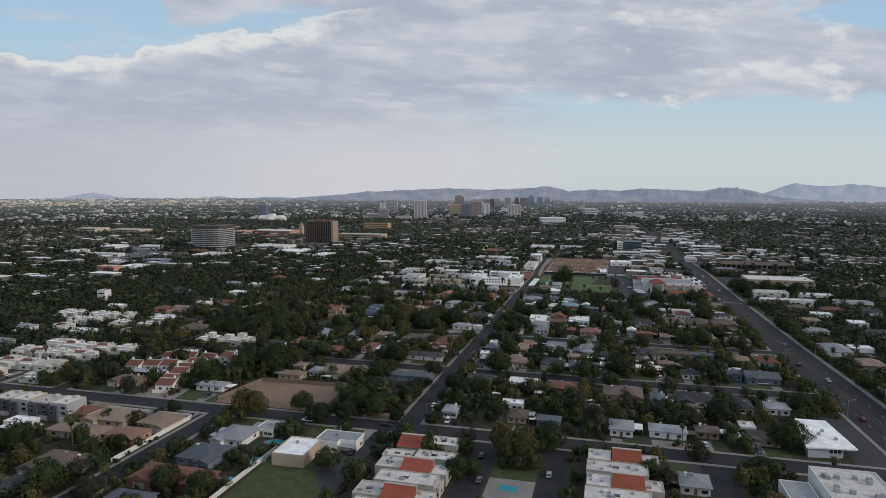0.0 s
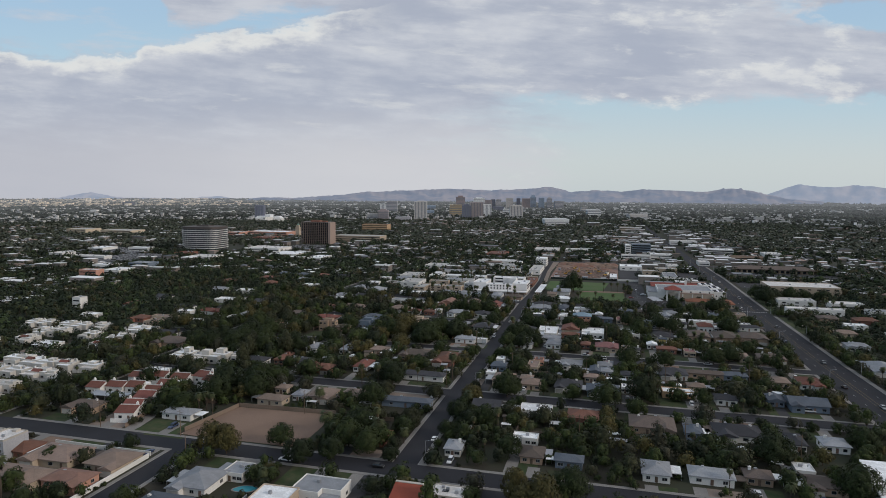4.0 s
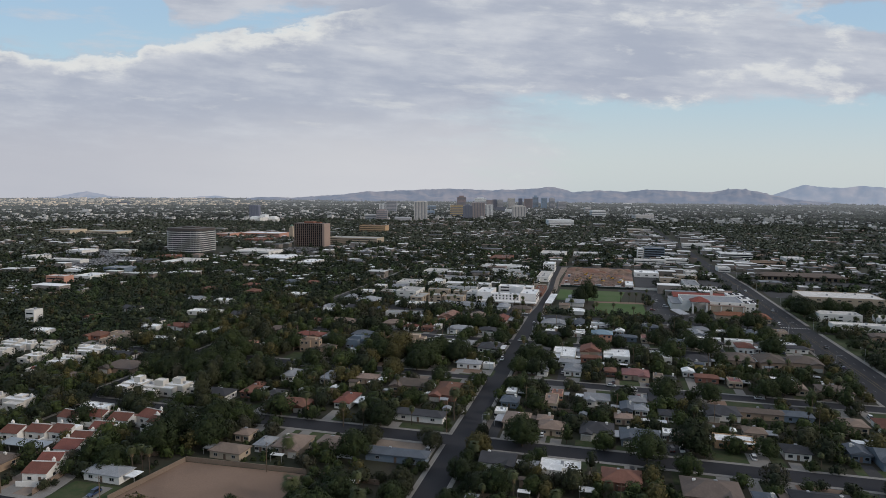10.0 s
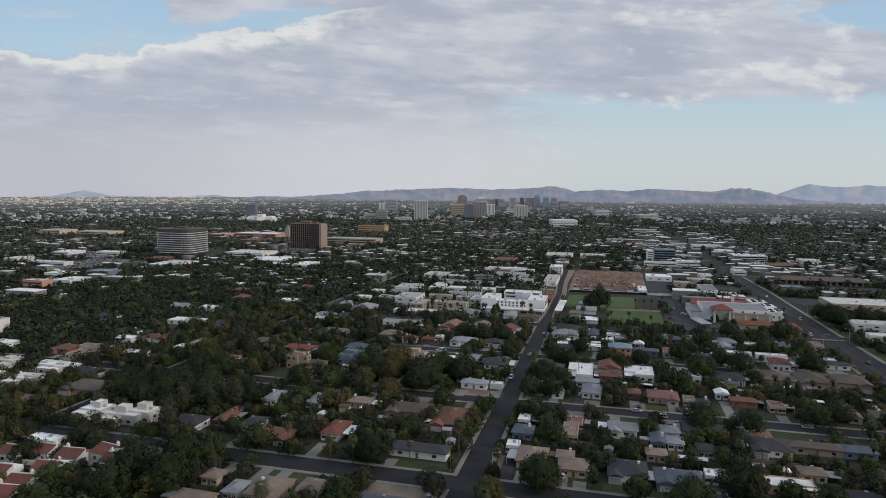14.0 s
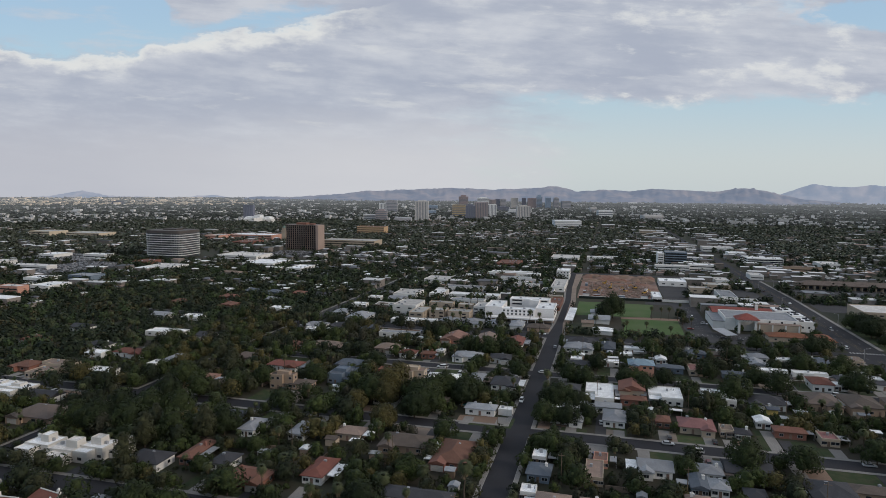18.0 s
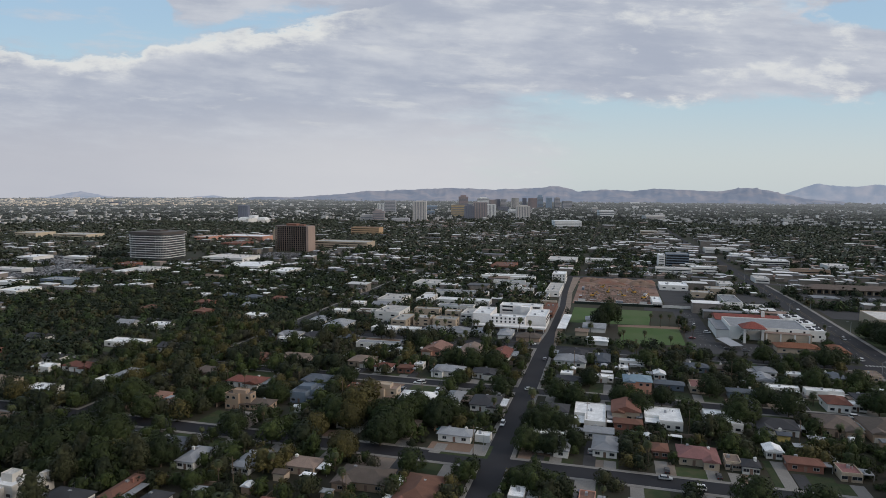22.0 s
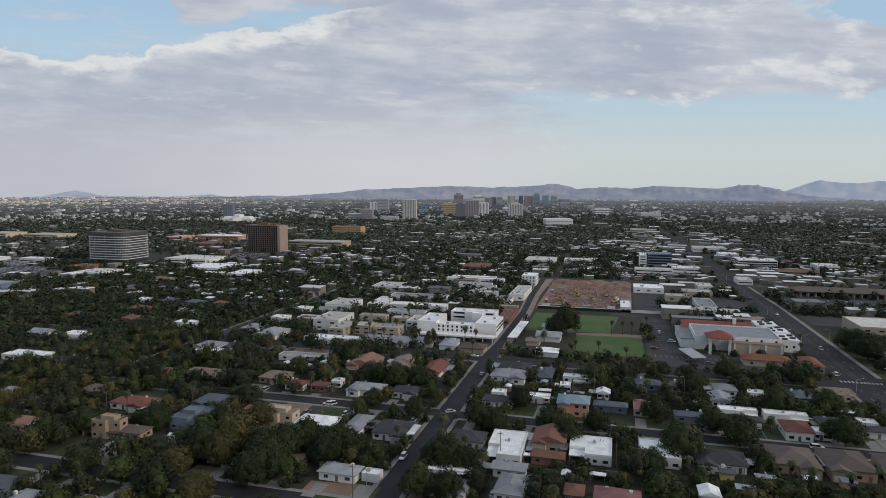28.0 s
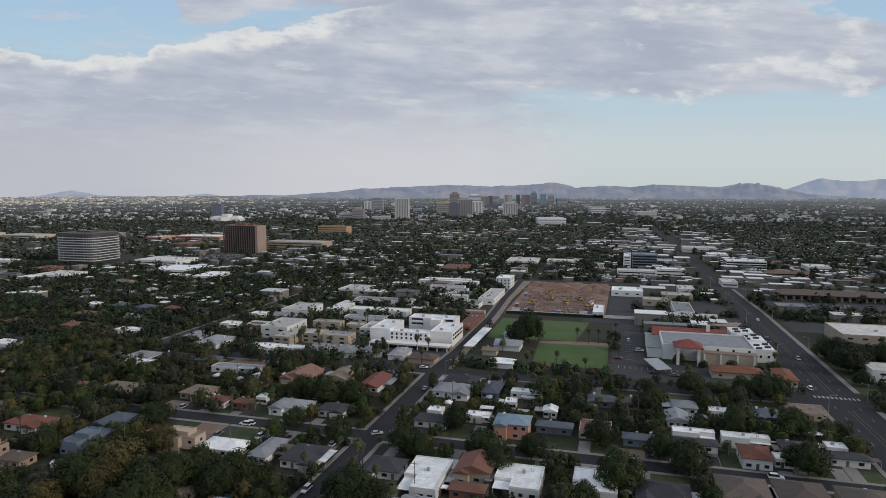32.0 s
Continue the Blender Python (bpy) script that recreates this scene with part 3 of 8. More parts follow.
    # lean-to carport or patio roof at the side
    if not bare and not tall and abs(x) < 190 and w < 20 and r.random() < 0.6:
        sx = r.choice((-1, 1))
        xa, xb = sorted((sx * (a + 0.62), sx * (a + r.uniform(3.0, 4.6))))
        y0, y1 = -b * r.uniform(0.3, 0.9), b * r.uniform(0.3, 0.9)
        part("carport_roof", Geo().box(xa, y0, 2.35, xb, y1, 2.5).box(xa, y0, 2.2, xb, y0 + 0.1, 2.35), r.choice((ROOF_TOP, METAL, ROOFS["grey"], ROOFS["brown"])), h)
        xe = xa if sx < 0 else xb - 0.14
        part("post", Geo().box(xe, y0 + 0.12, -0.2, xe + 0.14, y0 + 0.26, 2.35), TRIM, h)
    return h


house(-124.4, -24.1, 19.2, 12.7, 3.0, 'hip', 'tan')
house(-101.3, -23.2, 13.9, 12.6, 3.0, 'hip', 'tan')
house(-125.9, -41.0, 25.3, 8.6, 3.0, 'hip', 'tan')
house(-104.6, -39.2, 14.9, 8.9, 3.0, 'hip', 'salmon')
house(-108.0, -67.9, 19.8, 13.8, 3.0, 'hip', 'brown')
house(-109.7, -85.2, 5.9, 11.0, 3.0, 'hip', 'dark')
house(-61.6, -28.8, 12.6, 13.9, 3.0, 'hip', 'grey')
house(-53.2, -18.9, 7.9, 9.0, 3.0, 'flat', 'grey')
house(-62.7, -48.3, 15.0, 13.2, 3.0, 'hip', 'slate')
house(-61.4, -67.1, 26.7, 10.7, 3.0, 'hip', 'rust')
house(-64.7, -84.2, 14.2, 6.0, 3.0, 'hip', 'slate')
house(-155.0, -43.0, 11.4, 10.2, 4.0, 'flat', 'white')
house(-30.5, -38.2, 12.5, 16.2, 4.45, 'flat', 'white', 'beige', bare=True)
house(-19.3, -25.1, 16.3, 11.5, 4.0, 'flat', 'grey')
house(14.5, 20.9, 5.9, 8.8, 3.0, 'hip', 'grey')
house(39.6, 36.9, 9.9, 6.0, 3.0, 'flat', 'white')
house(57.5, 19.7, 9.6, 6.0, 3.0, 'hip', 'slate')
house(44.0, 22.5, 8.0, 10.0, 2.8, 'hip', 'brown')
house(87.4, 19.5, 9.0, 11.4, 3.0, 'hip', 'grey')
house(105.6, 20.3, 14.0, 8.0, 3.0, 'hip', 'grey')
house(121.2, 23.9, 8.5, 7.3, 2.8, 'hip', 'brown')
house(137.8, 33.1, 6.3, 7.3, 3.0, 'flat', 'white')
house(141.5, 22.5, 11.7, 9.0, 3.0, 'gable', 'brown')
house(110.1, -27.0, 9.2, 10.2, 3.0, 'hip', 'grey')
house(160.0, 111.5, 16.0, 12.0, 3.2, 'gable', 'slate')
house(147.2, 114.0, 6.5, 9.0, 3.0, 'gable', 'slate')
house(142.4, 60.9, 5.3, 11.9, 3.0, 'hip', 'dark')
house(156.0, 61.8, 9.0, 9.0, 3.0, 'hip', 'grey')
house(104.8, 62.0, 6.1, 10.0, 3.0, 'hip', 'slate')
house(122.0, 65.5, 17.5, 12.7, 3.0, 'hip', 'dark')
house(89.0, 65.5, 17.5, 14.0, 3.1, 'hip', 'brown')
house(156.6, 145.9, 8.2, 9.5, 3.0, 'hip', 'tan')
house(171.1, 147.8, 10.3, 12.9, 3.0, 'hip', 'red')
house(104.2, 113.5, 15.0, 8.0, 3.0, 'flat', 'white', 'clay')
house(124.9, 108.9, 9.0, 8.0, 3.0, 'hip', 'dark')
house(218.3, 188.6, 14.0, 20.0, 3.0, 'hip', 'grey')
house(224.8, 155.3, 15.1, 13.9, 3.0, 'hip', 'tan')
house(-157.0, 23.0, 15.0, 9.0, 3.0, 'hip', 'brown')
house(-109.8, 25.8, 14.5, 7.0, 3.0, 'hip', 'grey', 'white')
house(-200.1, 138.0, 19.2, 14.5, 3.0, 'hip', 'brown')
house(-80.3, 53.0, 12.6, 7.2, 3.0, 'hip', 'tan')
house(-71.0, 62.7, 5.0, 8.2, 3.0, 'hip', 'grey')
house(-253.5, 199.2, 19.9, 8.8, 4.0, 'flat', 'tan')
house(-210.8, 106.8, 8.2, 17.6, 4.0, 'hip', 'brown')
house(-164.3, 79.0, 13.9, 6.0, 3.0, 'flat', 'white')
house(-116.0, 76.8, 6.8, 10.3, 3.0, 'hip', 'grey')
house(-83.5, 69.0, 6.0, 6.0, 3.0, 'hip', 'tan')
house(-60.6, 65.5, 11.1, 12.6, 3.0, 'hip', 'tan')
house(-81.5, 107.9, 13.2, 8.6, 3.0, 'hip', 'rust')
house(-111.3, 121.2, 5.0, 16.0, 3.0, 'hip', 'rust')
house(-61.0, 119.0, 7.1, 14.7, 3.0, 'hip', 'red')
house(-22.9, 108.9, 22.0, 7.2, 3.0, 'hip', 'dark')
house(-19.4, 144.7, 12.0, 20.0, 3.0, 'hip', 'rust')
house(-19.0, 66.3, 22.8, 6.0, 3.0, 'hip', 'slate')
house(-84.0, 150.5, 6.5, 12.9, 3.0, 'hip', 'grey')
house(-19.5, 195.0, 13.0, 7.0, 3.0, 'hip', 'grey')
house(-8.8, 196.5, 6.0, 4.5, 2.6, 'flat', 'white', bare=True)
house(-30.4, 236.4, 7.1, 16.6, 3.0, 'hip', 'grey')
house(-15.2, 235.4, 12.3, 13.7, 3.0, 'hip', 'dark')
house(10.5, 122.0, 5.0, 6.0, 3.0, 'flat', 'white')
house(18.7, 113.9, 10.0, 13.3, 3.0, 'hip', 'tan')
house(33.8, 109.4, 10.0, 9.6, 3.0, 'hip', 'tan')
house(30.3, 117.2, 5.8, 6.3, 3.0, 'hip', 'tan')
house(30.7, 142.9, 6.1, 14.5, 3.0, 'flat', 'tan')
house(11.1, 151.1, 5.0, 7.4, 3.0, 'flat', 'white')
house(12.3, 137.7, 7.5, 9.1, 3.0, 'hip', 'slate')
house(32.7, 153.9, 5.0, 7.2, 3.0, 'flat', 'salmon')
house(51.2, 151.7, 11.0, 9.1, 3.0, 'gable', 'grey')
house(64.4, 142.0, 5.0, 9.9, 3.0, 'gable', 'slate')
house(69.4, 153.3, 7.4, 7.6, 3.0, 'hip', 'grey')
house(70.7, 141.9, 5.5, 7.3, 3.0, 'hip', 'grey')
house(68.5, 109.0, 14.5, 10.0, 3.0, 'hip', 'slate')
house(52.0, 111.5, 12.5, 12.0, 3.0, 'hip', 'dark')
house(62.7, 128.2, 6.8, 6.0, 3.0, 'hip', 'tan')
house(80.1, 114.5, 5.0, 6.0, 3.0, 'flat', 'white')
house(84.1, 114.6, 5.0, 7.5, 3.0, 'flat', 'brown')
house(113.8, 125.4, 7.8, 6.6, 3.0, 'hip', 'tan')
house(105.0, 147.7, 13.6, 12.1, 3.0, 'hip', 'dark')
house(121.8, 150.7, 18.8, 6.0, 3.0, 'hip', 'brown')
house(136.3, 151.0, 11.6, 6.8, 3.0, 'hip', 'slate')
house(80.9, 137.6, 5.8, 7.3, 3.0, 'hip', 'dark')
house(70.4, 199.3, 13.2, 11.2, 3.0, 'hip', 'pink')
house(57.4, 200.8, 5.3, 7.2, 3.0, 'hip', 'rust')
house(129.5, 246.0, 14.5, 16.5, 3.6, 'hip', 'brown')
house(146.5, 246.5, 14.0, 17.5, 3.8, 'hip', 'brown')
house(164.5, 246.5, 15.0, 15.0, 4.2, 'hip', 'brown')
house(18.8, 280.6, 13.1, 8.0, 3.0, 'hip', 'dark')
house(17.1, 291.3, 6.4, 6.0, 3.0, 'flat', 'white')
house(52.1, 279.6, 12.9, 10.6, 6.0, 'hip', 'blue')
house(36.0, 289.9, 9.7, 6.0, 3.0, 'flat', 'white')
house(15.5, 234.5, 12.3, 10.2, 3.0, 'hip', 'dark')
house(31.0, 230.5, 13.0, 23.0, 3.7, 'flat', 'white')
house(46.0, 240.5, 11.5, 13.0, 4.2, 'gable', 'rust', 'beige')
house(46.5, 225.5, 11.0, 5.5, 3.0, 'hip', 'rust')
house(61.0, 236.0, 15.0, 17.0, 3.7, 'flat', 'white')
house(35.1, 212.4, 10.8, 6.0, 3.0, 'gable', 'grey')
house(15.7, 205.1, 14.4, 6.0, 3.0, 'flat', 'white')
house(17.3, 321.0, 17.1, 13.1, 3.0, 'hip', 'grey')
house(34.9, 327.0, 7.7, 17.9, 3.0, 'hip', 'slate')
house(50.9, 325.2, 13.7, 6.0, 3.0, 'flat', 'white')
house(46.1, 310.4, 5.0, 6.3, 3.0, 'flat', 'white')
house(64.2, 304.1, 5.3, 6.0, 3.0, 'gable', 'white')
house(67.6, 286.5, 13.7, 6.0, 3.0, 'hip', 'slate')
house(-62.5, 323.6, 14.4, 16.7, 3.0, 'gable', 'salmon')
house(-42.1, 326.8, 11.4, 17.2, 3.0, 'gable', 'tan')
house(-22.3, 321.4, 9.6, 20.0, 3.0, 'gable', 'red')
house(-155.9, 277.2, 10.4, 10.7, 3.0, 'hip', 'rust')
house(-133.6, 280.9, 21.2, 12.5, 3.0, 'hip', 'tan')
house(-159.8, 321.5, 16.8, 6.0, 3.0, 'flat', 'white')
house(-96.0, 286.7, 12.9, 11.9, 3.0, 'hip', 'tan')
house(-79.8, 277.8, 9.4, 7.1, 3.0, 'hip', 'red')
house(-67.9, 278.5, 7.4, 6.0, 3.0, 'hip', 'rust')
house(-62.5, 286.9, 5.0, 6.0, 3.0, 'flat', 'white')
house(-136.8, 234.7, 18.0, 9.5, 3.0, 'hip', 'red')
house(-121.6, 203.8, 12.1, 6.0, 7.0, 'flat', 'brown')
house(-112.2, 206.1, 10.8, 7.1, 3.0, 'hip', 'brown')
house(-98.1, 223.7, 11.5, 14.5, 5.0, 'flat', 'slate')
house(-80.8, 240.2, 6.6, 6.4, 3.0, 'flat', 'rust')
house(-63.9, 231.7, 15.0, 8.5, 6.0, 'flat', 'tan')
house(-47.2, 234.7, 16.2, 9.3, 3.0, 'hip', 'white')
house(-148.5, 373.0, 15.4, 20.0, 3.0, 'hip', 'grey')
house(-101.4, 326.0, 27.5, 7.3, 3.0, 'flat', 'grey')
house(-109.2, 368.4, 13.0, 12.7, 3.0, 'flat', 'white')
house(85.0, 239.5, 14.0, 16.0, 3.7, 'flat', 'white')
house(105.5, 239.5, 15.5, 12.0, 3.0, 'hip', 'dark')
house(100.2, 282.3, 12.5, 6.0, 3.0, 'hip', 'slate')
house(119.7, 291.1, 15.3, 6.0, 4.0, 'flat', 'white')
house(119.4, 283.2, 15.3, 6.0, 3.0, 'hip', 'dark')
house(137.9, 290.7, 16.7, 6.0, 4.0, 'flat', 'white')
house(138.4, 276.1, 9.5, 12.1, 4.0, 'hip', 'red')
house(154.0, 287.2, 9.0, 11.7, 3.0, 'hip', 'dark')
house(147.7, 276.9, 6.0, 6.0, 3.0, 'flat', 'white')
house(168.5, 292.7, 6.8, 6.0, 3.0, 'flat', 'white')
house(169.0, 283.8, 14.1, 6.0, 3.0, 'hip', 'dark')
house(119.6, 325.5, 9.6, 9.4, 3.0, 'hip', 'grey')
house(115.3, 309.3, 8.4, 11.7, 3.0, 'gable', 'grey')
house(151.3, 323.0, 10.6, 10.2, 3.0, 'hip', 'slate')
house(171.2, 332.4, 10.5, 11.5, 3.0, 'flat', 'tan')
house(132.8, 322.0, 7.5, 6.0, 3.0, 'flat', 'white')
house(100.6, 324.6, 10.8, 8.0, 3.0, 'hip', 'brown')
house(85.0, 324.0, 11.5, 8.1, 3.0, 'hip', 'slate')
house(83.4, 288.7, 12.2, 13.2, 3.0, 'flat', 'pink')
house(37.8, 199.3, 8.7, 14.0, 3.0, 'hip', 'grey')
house(81.8, 196.9, 5.0, 6.8, 3.0, 'flat', 'tan')
house(87.3, 194.4, 5.5, 6.1, 3.0, 'hip', 'dark')
house(106.2, 201.7, 11.4, 6.0, 3.0, 'hip', 'rust')
house(119.2, 198.6, 6.5, 8.4, 3.0, 'flat', 'pink')
house(98.1, 210.9, 5.5, 6.0, 3.0, 'gable', 'white')
house(-39.8, 149.7, 17.5, 11.5, 3.0, 'hip', 'brown')
house(-64.3, 153.3, 10.6, 7.7, 3.0, 'hip', 'tan')
house(-104.9, 148.8, 6.5, 12.8, 3.0, 'hip', 'grey')
house(-96.7, 116.6, 7.0, 9.0, 3.0, 'hip', 'dark')
house(-253.3, 188.6, 10.7, 13.3, 3.0, 'flat', 'tan')
house(-236.0, 234.0, 20.9, 9.0, 3.0, 'hip', 'red')
house(-203.3, 228.5, 7.5, 14.0, 3.0, 'hip', 'grey')
house(-207.3, 217.6, 5.2, 8.8, 3.0, 'flat', 'white')
house(-255.6, 227.5, 12.4, 7.7, 3.0, 'flat', 'white')
house(-253.2, 286.0, 26.3, 11.4, 3.0, 'flat', 'white')
house(-165.2, 200.9, 12.2, 10.8, 3.0, 'hip', 'salmon')

house(106.0, 228.6, 4.2, 3.4, 2.7, 'gable', 'slate', 'yellow', bare=True)
house(229.5, 282.0, 14.0, 9.0, 3.0, 'hip', 'tan')
house(224.0, 242.5, 13.0, 9.0, 3.0, 'hip', 'grey')
house(246.0, 312.0, 15.0, 9.0, 3.0, 'flat', 'white')


# attached single-storey homes with white flat roofs, court by court
PATIO_WALL = mat("pale_stucco", (0.56, 0.53, 0.49), 0.88, 0.15, 1.5, 0.25, per_object=0.12)


def patio_home(x, y, w, d, h, seed, tiled=False, two=False):
    """A flat-roofed row home: main block, lower wing, raised box, parapets, walled court and chimney."""
    r = random.Random(seed)
    o = thing("patio_home", x, y, 0.05, r.uniform(-2, 2), "low white stucco row home with %s" % ("a strip of red tile" if tiled else "a coated flat roof"), "house", "white row homes")
    HOUSES.append((x, y, w, d))
    block_off(x - w / 2, y - d / 2, x + w / 2, y + d / 2)
    a, b, s = w / 2, d / 2, r.choice((-1, 1))

    def block(nm, x0, y0, x1, y1, z0, z1):
        part(nm, Geo().box(x0, y0, z0, x1, y1, z1 - 0.35), PATIO_WALL, o)
        p = Geo()
        for q in ((x0, y0, x1, y0 + 0.25), (x0, y1 - 0.25, x1, y1), (x0, y0 + 0.25, x0 + 0.25, y1 - 0.25), (x1 - 0.25, y0 + 0.25, x1, y1 - 0.25)):
            p.box(q[0], q[1], z1 - 0.35, q[2], q[3], z1 + 0.1)
        part("parapet", p, PATIO_WALL, o)
        part("roof", Geo().box(x0 + 0.25, y0 + 0.25, z1 - 0.35, x1 - 0.25, y1 - 0.25, z1 - 0.15), OLD_COAT if r.random() < 0.5 else ROOF_TOP, o)

    cut = w * r.uniform(0.1, 0.22) * s
    block("wall", -a, -b * 0.35, a, b, -0.3, h)
    xa, xb = sorted((-a * s, cut))
    block("wing", xa, -b, xb, -b * 0.35 - 0.01, -0.3, h - r.uniform(0.3, 0.7))
    ux, uw = r.uniform(-0.3, 0.3) * w, w * r.uniform(0.16, 0.24)
    block("raised_block", ux - uw, b * 0.1, ux + uw, b * 0.75, h - 0.2, h + (2.4 if two else r.uniform(0.6, 1.2)))
    x0, x1 = sorted((a * s, cut))
    part("court_wall", Geo().box(x0 + 0.3, -b, -0.3, x1 - 0.3, -b + 0.2, 1.9), PATIO_WALL, o)
    if tiled:
        t = Geo().poly([(-a * 0.5, -b * 0.35, h + 0.1), (a * 0.4, -b * 0.35, h + 0.1), (a * 0.4, b * 0.05, h + 1.1), (-a * 0.5, b * 0.05, h + 1.1)])
        t.poly([(a * 0.4, b * 0.05, h - 0.2), (-a * 0.5, b * 0.05, h - 0.2), (-a * 0.5, b * 0.05, h + 1.1), (a * 0.4, b * 0.05, h + 1.1)])
        part("tile_slope", t, ROOFS["red"], o, "red clay tile slope")
    part("chimney", CHIM["white"], None, o, "", pose(-a * 0.8 * s, b * 0.5, h - 0.3))
    part("roof_unit", AC_BOX, None, o, "", pose(a * 0.55 * s, b * 0.4, h - 0.15))
    part("window", W_WHOLE, None, o, "", pose((xa + xb) / 2, -b - 0.005, 1.5) @ Matrix.Diagonal((1.3, 1, 1, 1)))
    if x > -230:
        part("window", W_WHOLE, None, o, "", pose((x0 + x1) / 2, -b * 0.35 - 0.015, 1.5) @ Matrix.Diagonal((1.3, 1, 1, 1)))
        part("window", W_WHOLE, None, o, "", pose(a + 0.005, b * 0.3, 1.5, 0, 0, 90))


pk = random.Random(31)
for y, x0, x1, red in ((160, -340, -226, 0.05), (139, -322, -226, 0.0), (117, -300, -226, 0.05), (100, -276, -240, 0.0), (75, -262, -192, 0.45), (56, -268, -192, 0.35), (34, -252, -196, 0.25), (14, -245, -194, 0.1)):
    x = x0 + 6
    while x < x1 - 5:
        w = pk.uniform(9.5, 13)
        if pk.random() < (0.6 if y > 90 else 0.72):
            patio_home(x, y + pk.uniform(-1.6, 1.6), w, pk.uniform(11, 14) if y > 80 else pk.uniform(10, 12.5), pk.uniform(3.4, 4.3), int(x * 5 + y * 11), pk.random() < red)
        x += w + pk.choice((0.3, 3.5, 6.5))
for x, y, w, d, h in ((-168.5, 107.5, 11, 13, 4.6), (-157.4, 106.5, 10.6, 13, 4.2), (-147.0, 110.5, 9.8, 12, 4.6), (-139.4, 115.0, 5.0, 8, 4.0)):
    patio_home(x, y, w, d, h, int(x * 3), two=True)

# row homes stepping up the slope of a lane: white walls, red tile lean-to roofs, round-topped white chimneys
def lane_home(x, y, w, d, h, rz, seed):
    r = random.Random(seed)
    o = thing("row_home", x, y, 0.05, rz, "white stucco row home with red tile lean-to roofs", "house", "red-roofed row homes")
    HOUSES.append((x, y, w, d))
    block_off(x - w / 2, y - d / 2, x + w / 2, y + d / 2)
    a, b = w / 2, d / 2
    part("wall", Geo().box(-a, -b, -0.3, a, b, h - 0.1), WALLS["white"], o)
    k = r.uniform(-0.15, 0.2) * d
    part("tile_slope", Geo().poly([(-a - 0.3, -b - 0.4, h - 0.1), (a + 0.3, -b - 0.4, h - 0.1), (a + 0.3, k, h + 1.7), (-a - 0.3, k, h + 1.7)]), ROOFS["red"], o, "red clay tile slope")
    part("gable_wall", Geo().poly([(a, -b, h - 0.1), (a, k, h - 0.1), (a, k, h + 1.6)]).poly([(-a, k, h - 0.1), (-a, -b, h - 0.1), (-a, k, h + 1.6)]).box(-a, k + 0.01, h - 0.1, a, k + 0.3, h + 1.95), WALLS["white"], o)
    part("flat_roof", Geo().box(-a + 0.2, k + 0.31, h - 0.1, a - 0.2, b - 0.2, h + 0.1), ROOF_TOP if r.random() < 0.4 else ROOFS["salmon"], o)
    part("chimney", Geo().box(-0.45, -0.45, -0.2, 0.45, 0.45, 2.6).tube((0, 0, 2.6), (0, 0, 3.1), 0.45, 0.2, 8), WALLS["white"], o, "", pose(a * r.choice((-0.7, 0.7)), k + 0.9, h))
    part("court_wall", Geo().box(-a, -b - 3.2, -0.3, a, -b - 3.0, 1.8).box(a - 0.2, -b - 3.0, -0.3, a, -b - 0.02, 1.8), WALLS["white"], o)
    window_on(o, -a * 0.4, -b - 0.005, 1.5, 0)
    part("door", D_LEAF, None, o, "", pose(a * 0.45, -b - 0.005, 0.05))
    window_on(o, a + 0.005, 0, 1.5, 90)


for i, (x, y, w, d, rz) in enumerate(((-132, 20, 8.5, 8, 12), (-136, 29.5, 8, 8, 12), (-138.5, 39, 8.5, 8, 8), (-141, 48.5, 8, 8, 8), (-141, 59, 9, 8.5, 5), (-141.5, 69, 9, 8, 5), (-132, 75, 9, 8, -10), (-124, 70, 7, 8, -10),
                                      (-163, 50, 9, 9, 4), (-154, 52, 8, 9, 4), (-172, 46, 8, 8, 4), (-164, 66, 9, 8, 0), (-154, 70, 8, 8, 0))):
    lane_home(x, y, w, d, 3.4, rz, i)
cp = thing("carport", -158, 37.5, 0.04, 2, "long grey metal carport roof on posts", "carport")
block_off(-168, 33, -148, 42)
part("carport_roof", Geo().box(-10, -3.2, 2.5, 10, 3.2, 2.75), METAL, cp)
for i in range(5):
    part("post", Geo().box(-9.6 + i * 4.75, -3.0, -0.1, -9.45 + i * 4.75, -2.85, 2.5), TRIM, cp)
for x, y, w, d, z, k, c in ((27, 441, 12, 12, 3.0, "hip", "grey"), (28, 412, 15, 13, 3.2, "gable", "grey"), (31, 373, 13, 9, 3.0, "hip", "white"), (20, 396, 8, 7, 3.0, "gable", "tan")):
    house(x, y, w, d, z, k, c, bare=True)

# ---------------------------------------------------------------- the rest of the lots
def overlaps(x, y, w, d):
    return any(abs(x - hx) < (w + hw) / 2 + 1.5 and abs(y - hy) < (d + hd) / 2 + 1.5 for hx, hy, hw, hd in HOUSES)


def keep_free(x0, y0, x1, y1):
    HOUSES.append(((x0 + x1) / 2, (y0 + y1) / 2, x1 - x0 - 2, y1 - y0 - 2))


keep_free(-98, 8, -44, 47)       # open dirt lot
keep_free(-118, 6, -95, 24)      # lawn before the white bungalow
keep_free(-40, -75, -8, -34)     # mown field
keep_free(-28, 181, -5, 190)
keep_free(150, -60, 178, 60)
LOT_KINDS = [("hip", "dark"), ("hip", "brown"), ("hip", "tan"), ("hip", "grey"), ("hip", "slate"), ("flat", "white"), ("hip", "rust"), ("flat", "white"), ("gable", "grey"), ("gable", "dark")]
lr = random.Random(3)
OPEN_FRONT = [q for q in HOUSES if q[2] < 40]


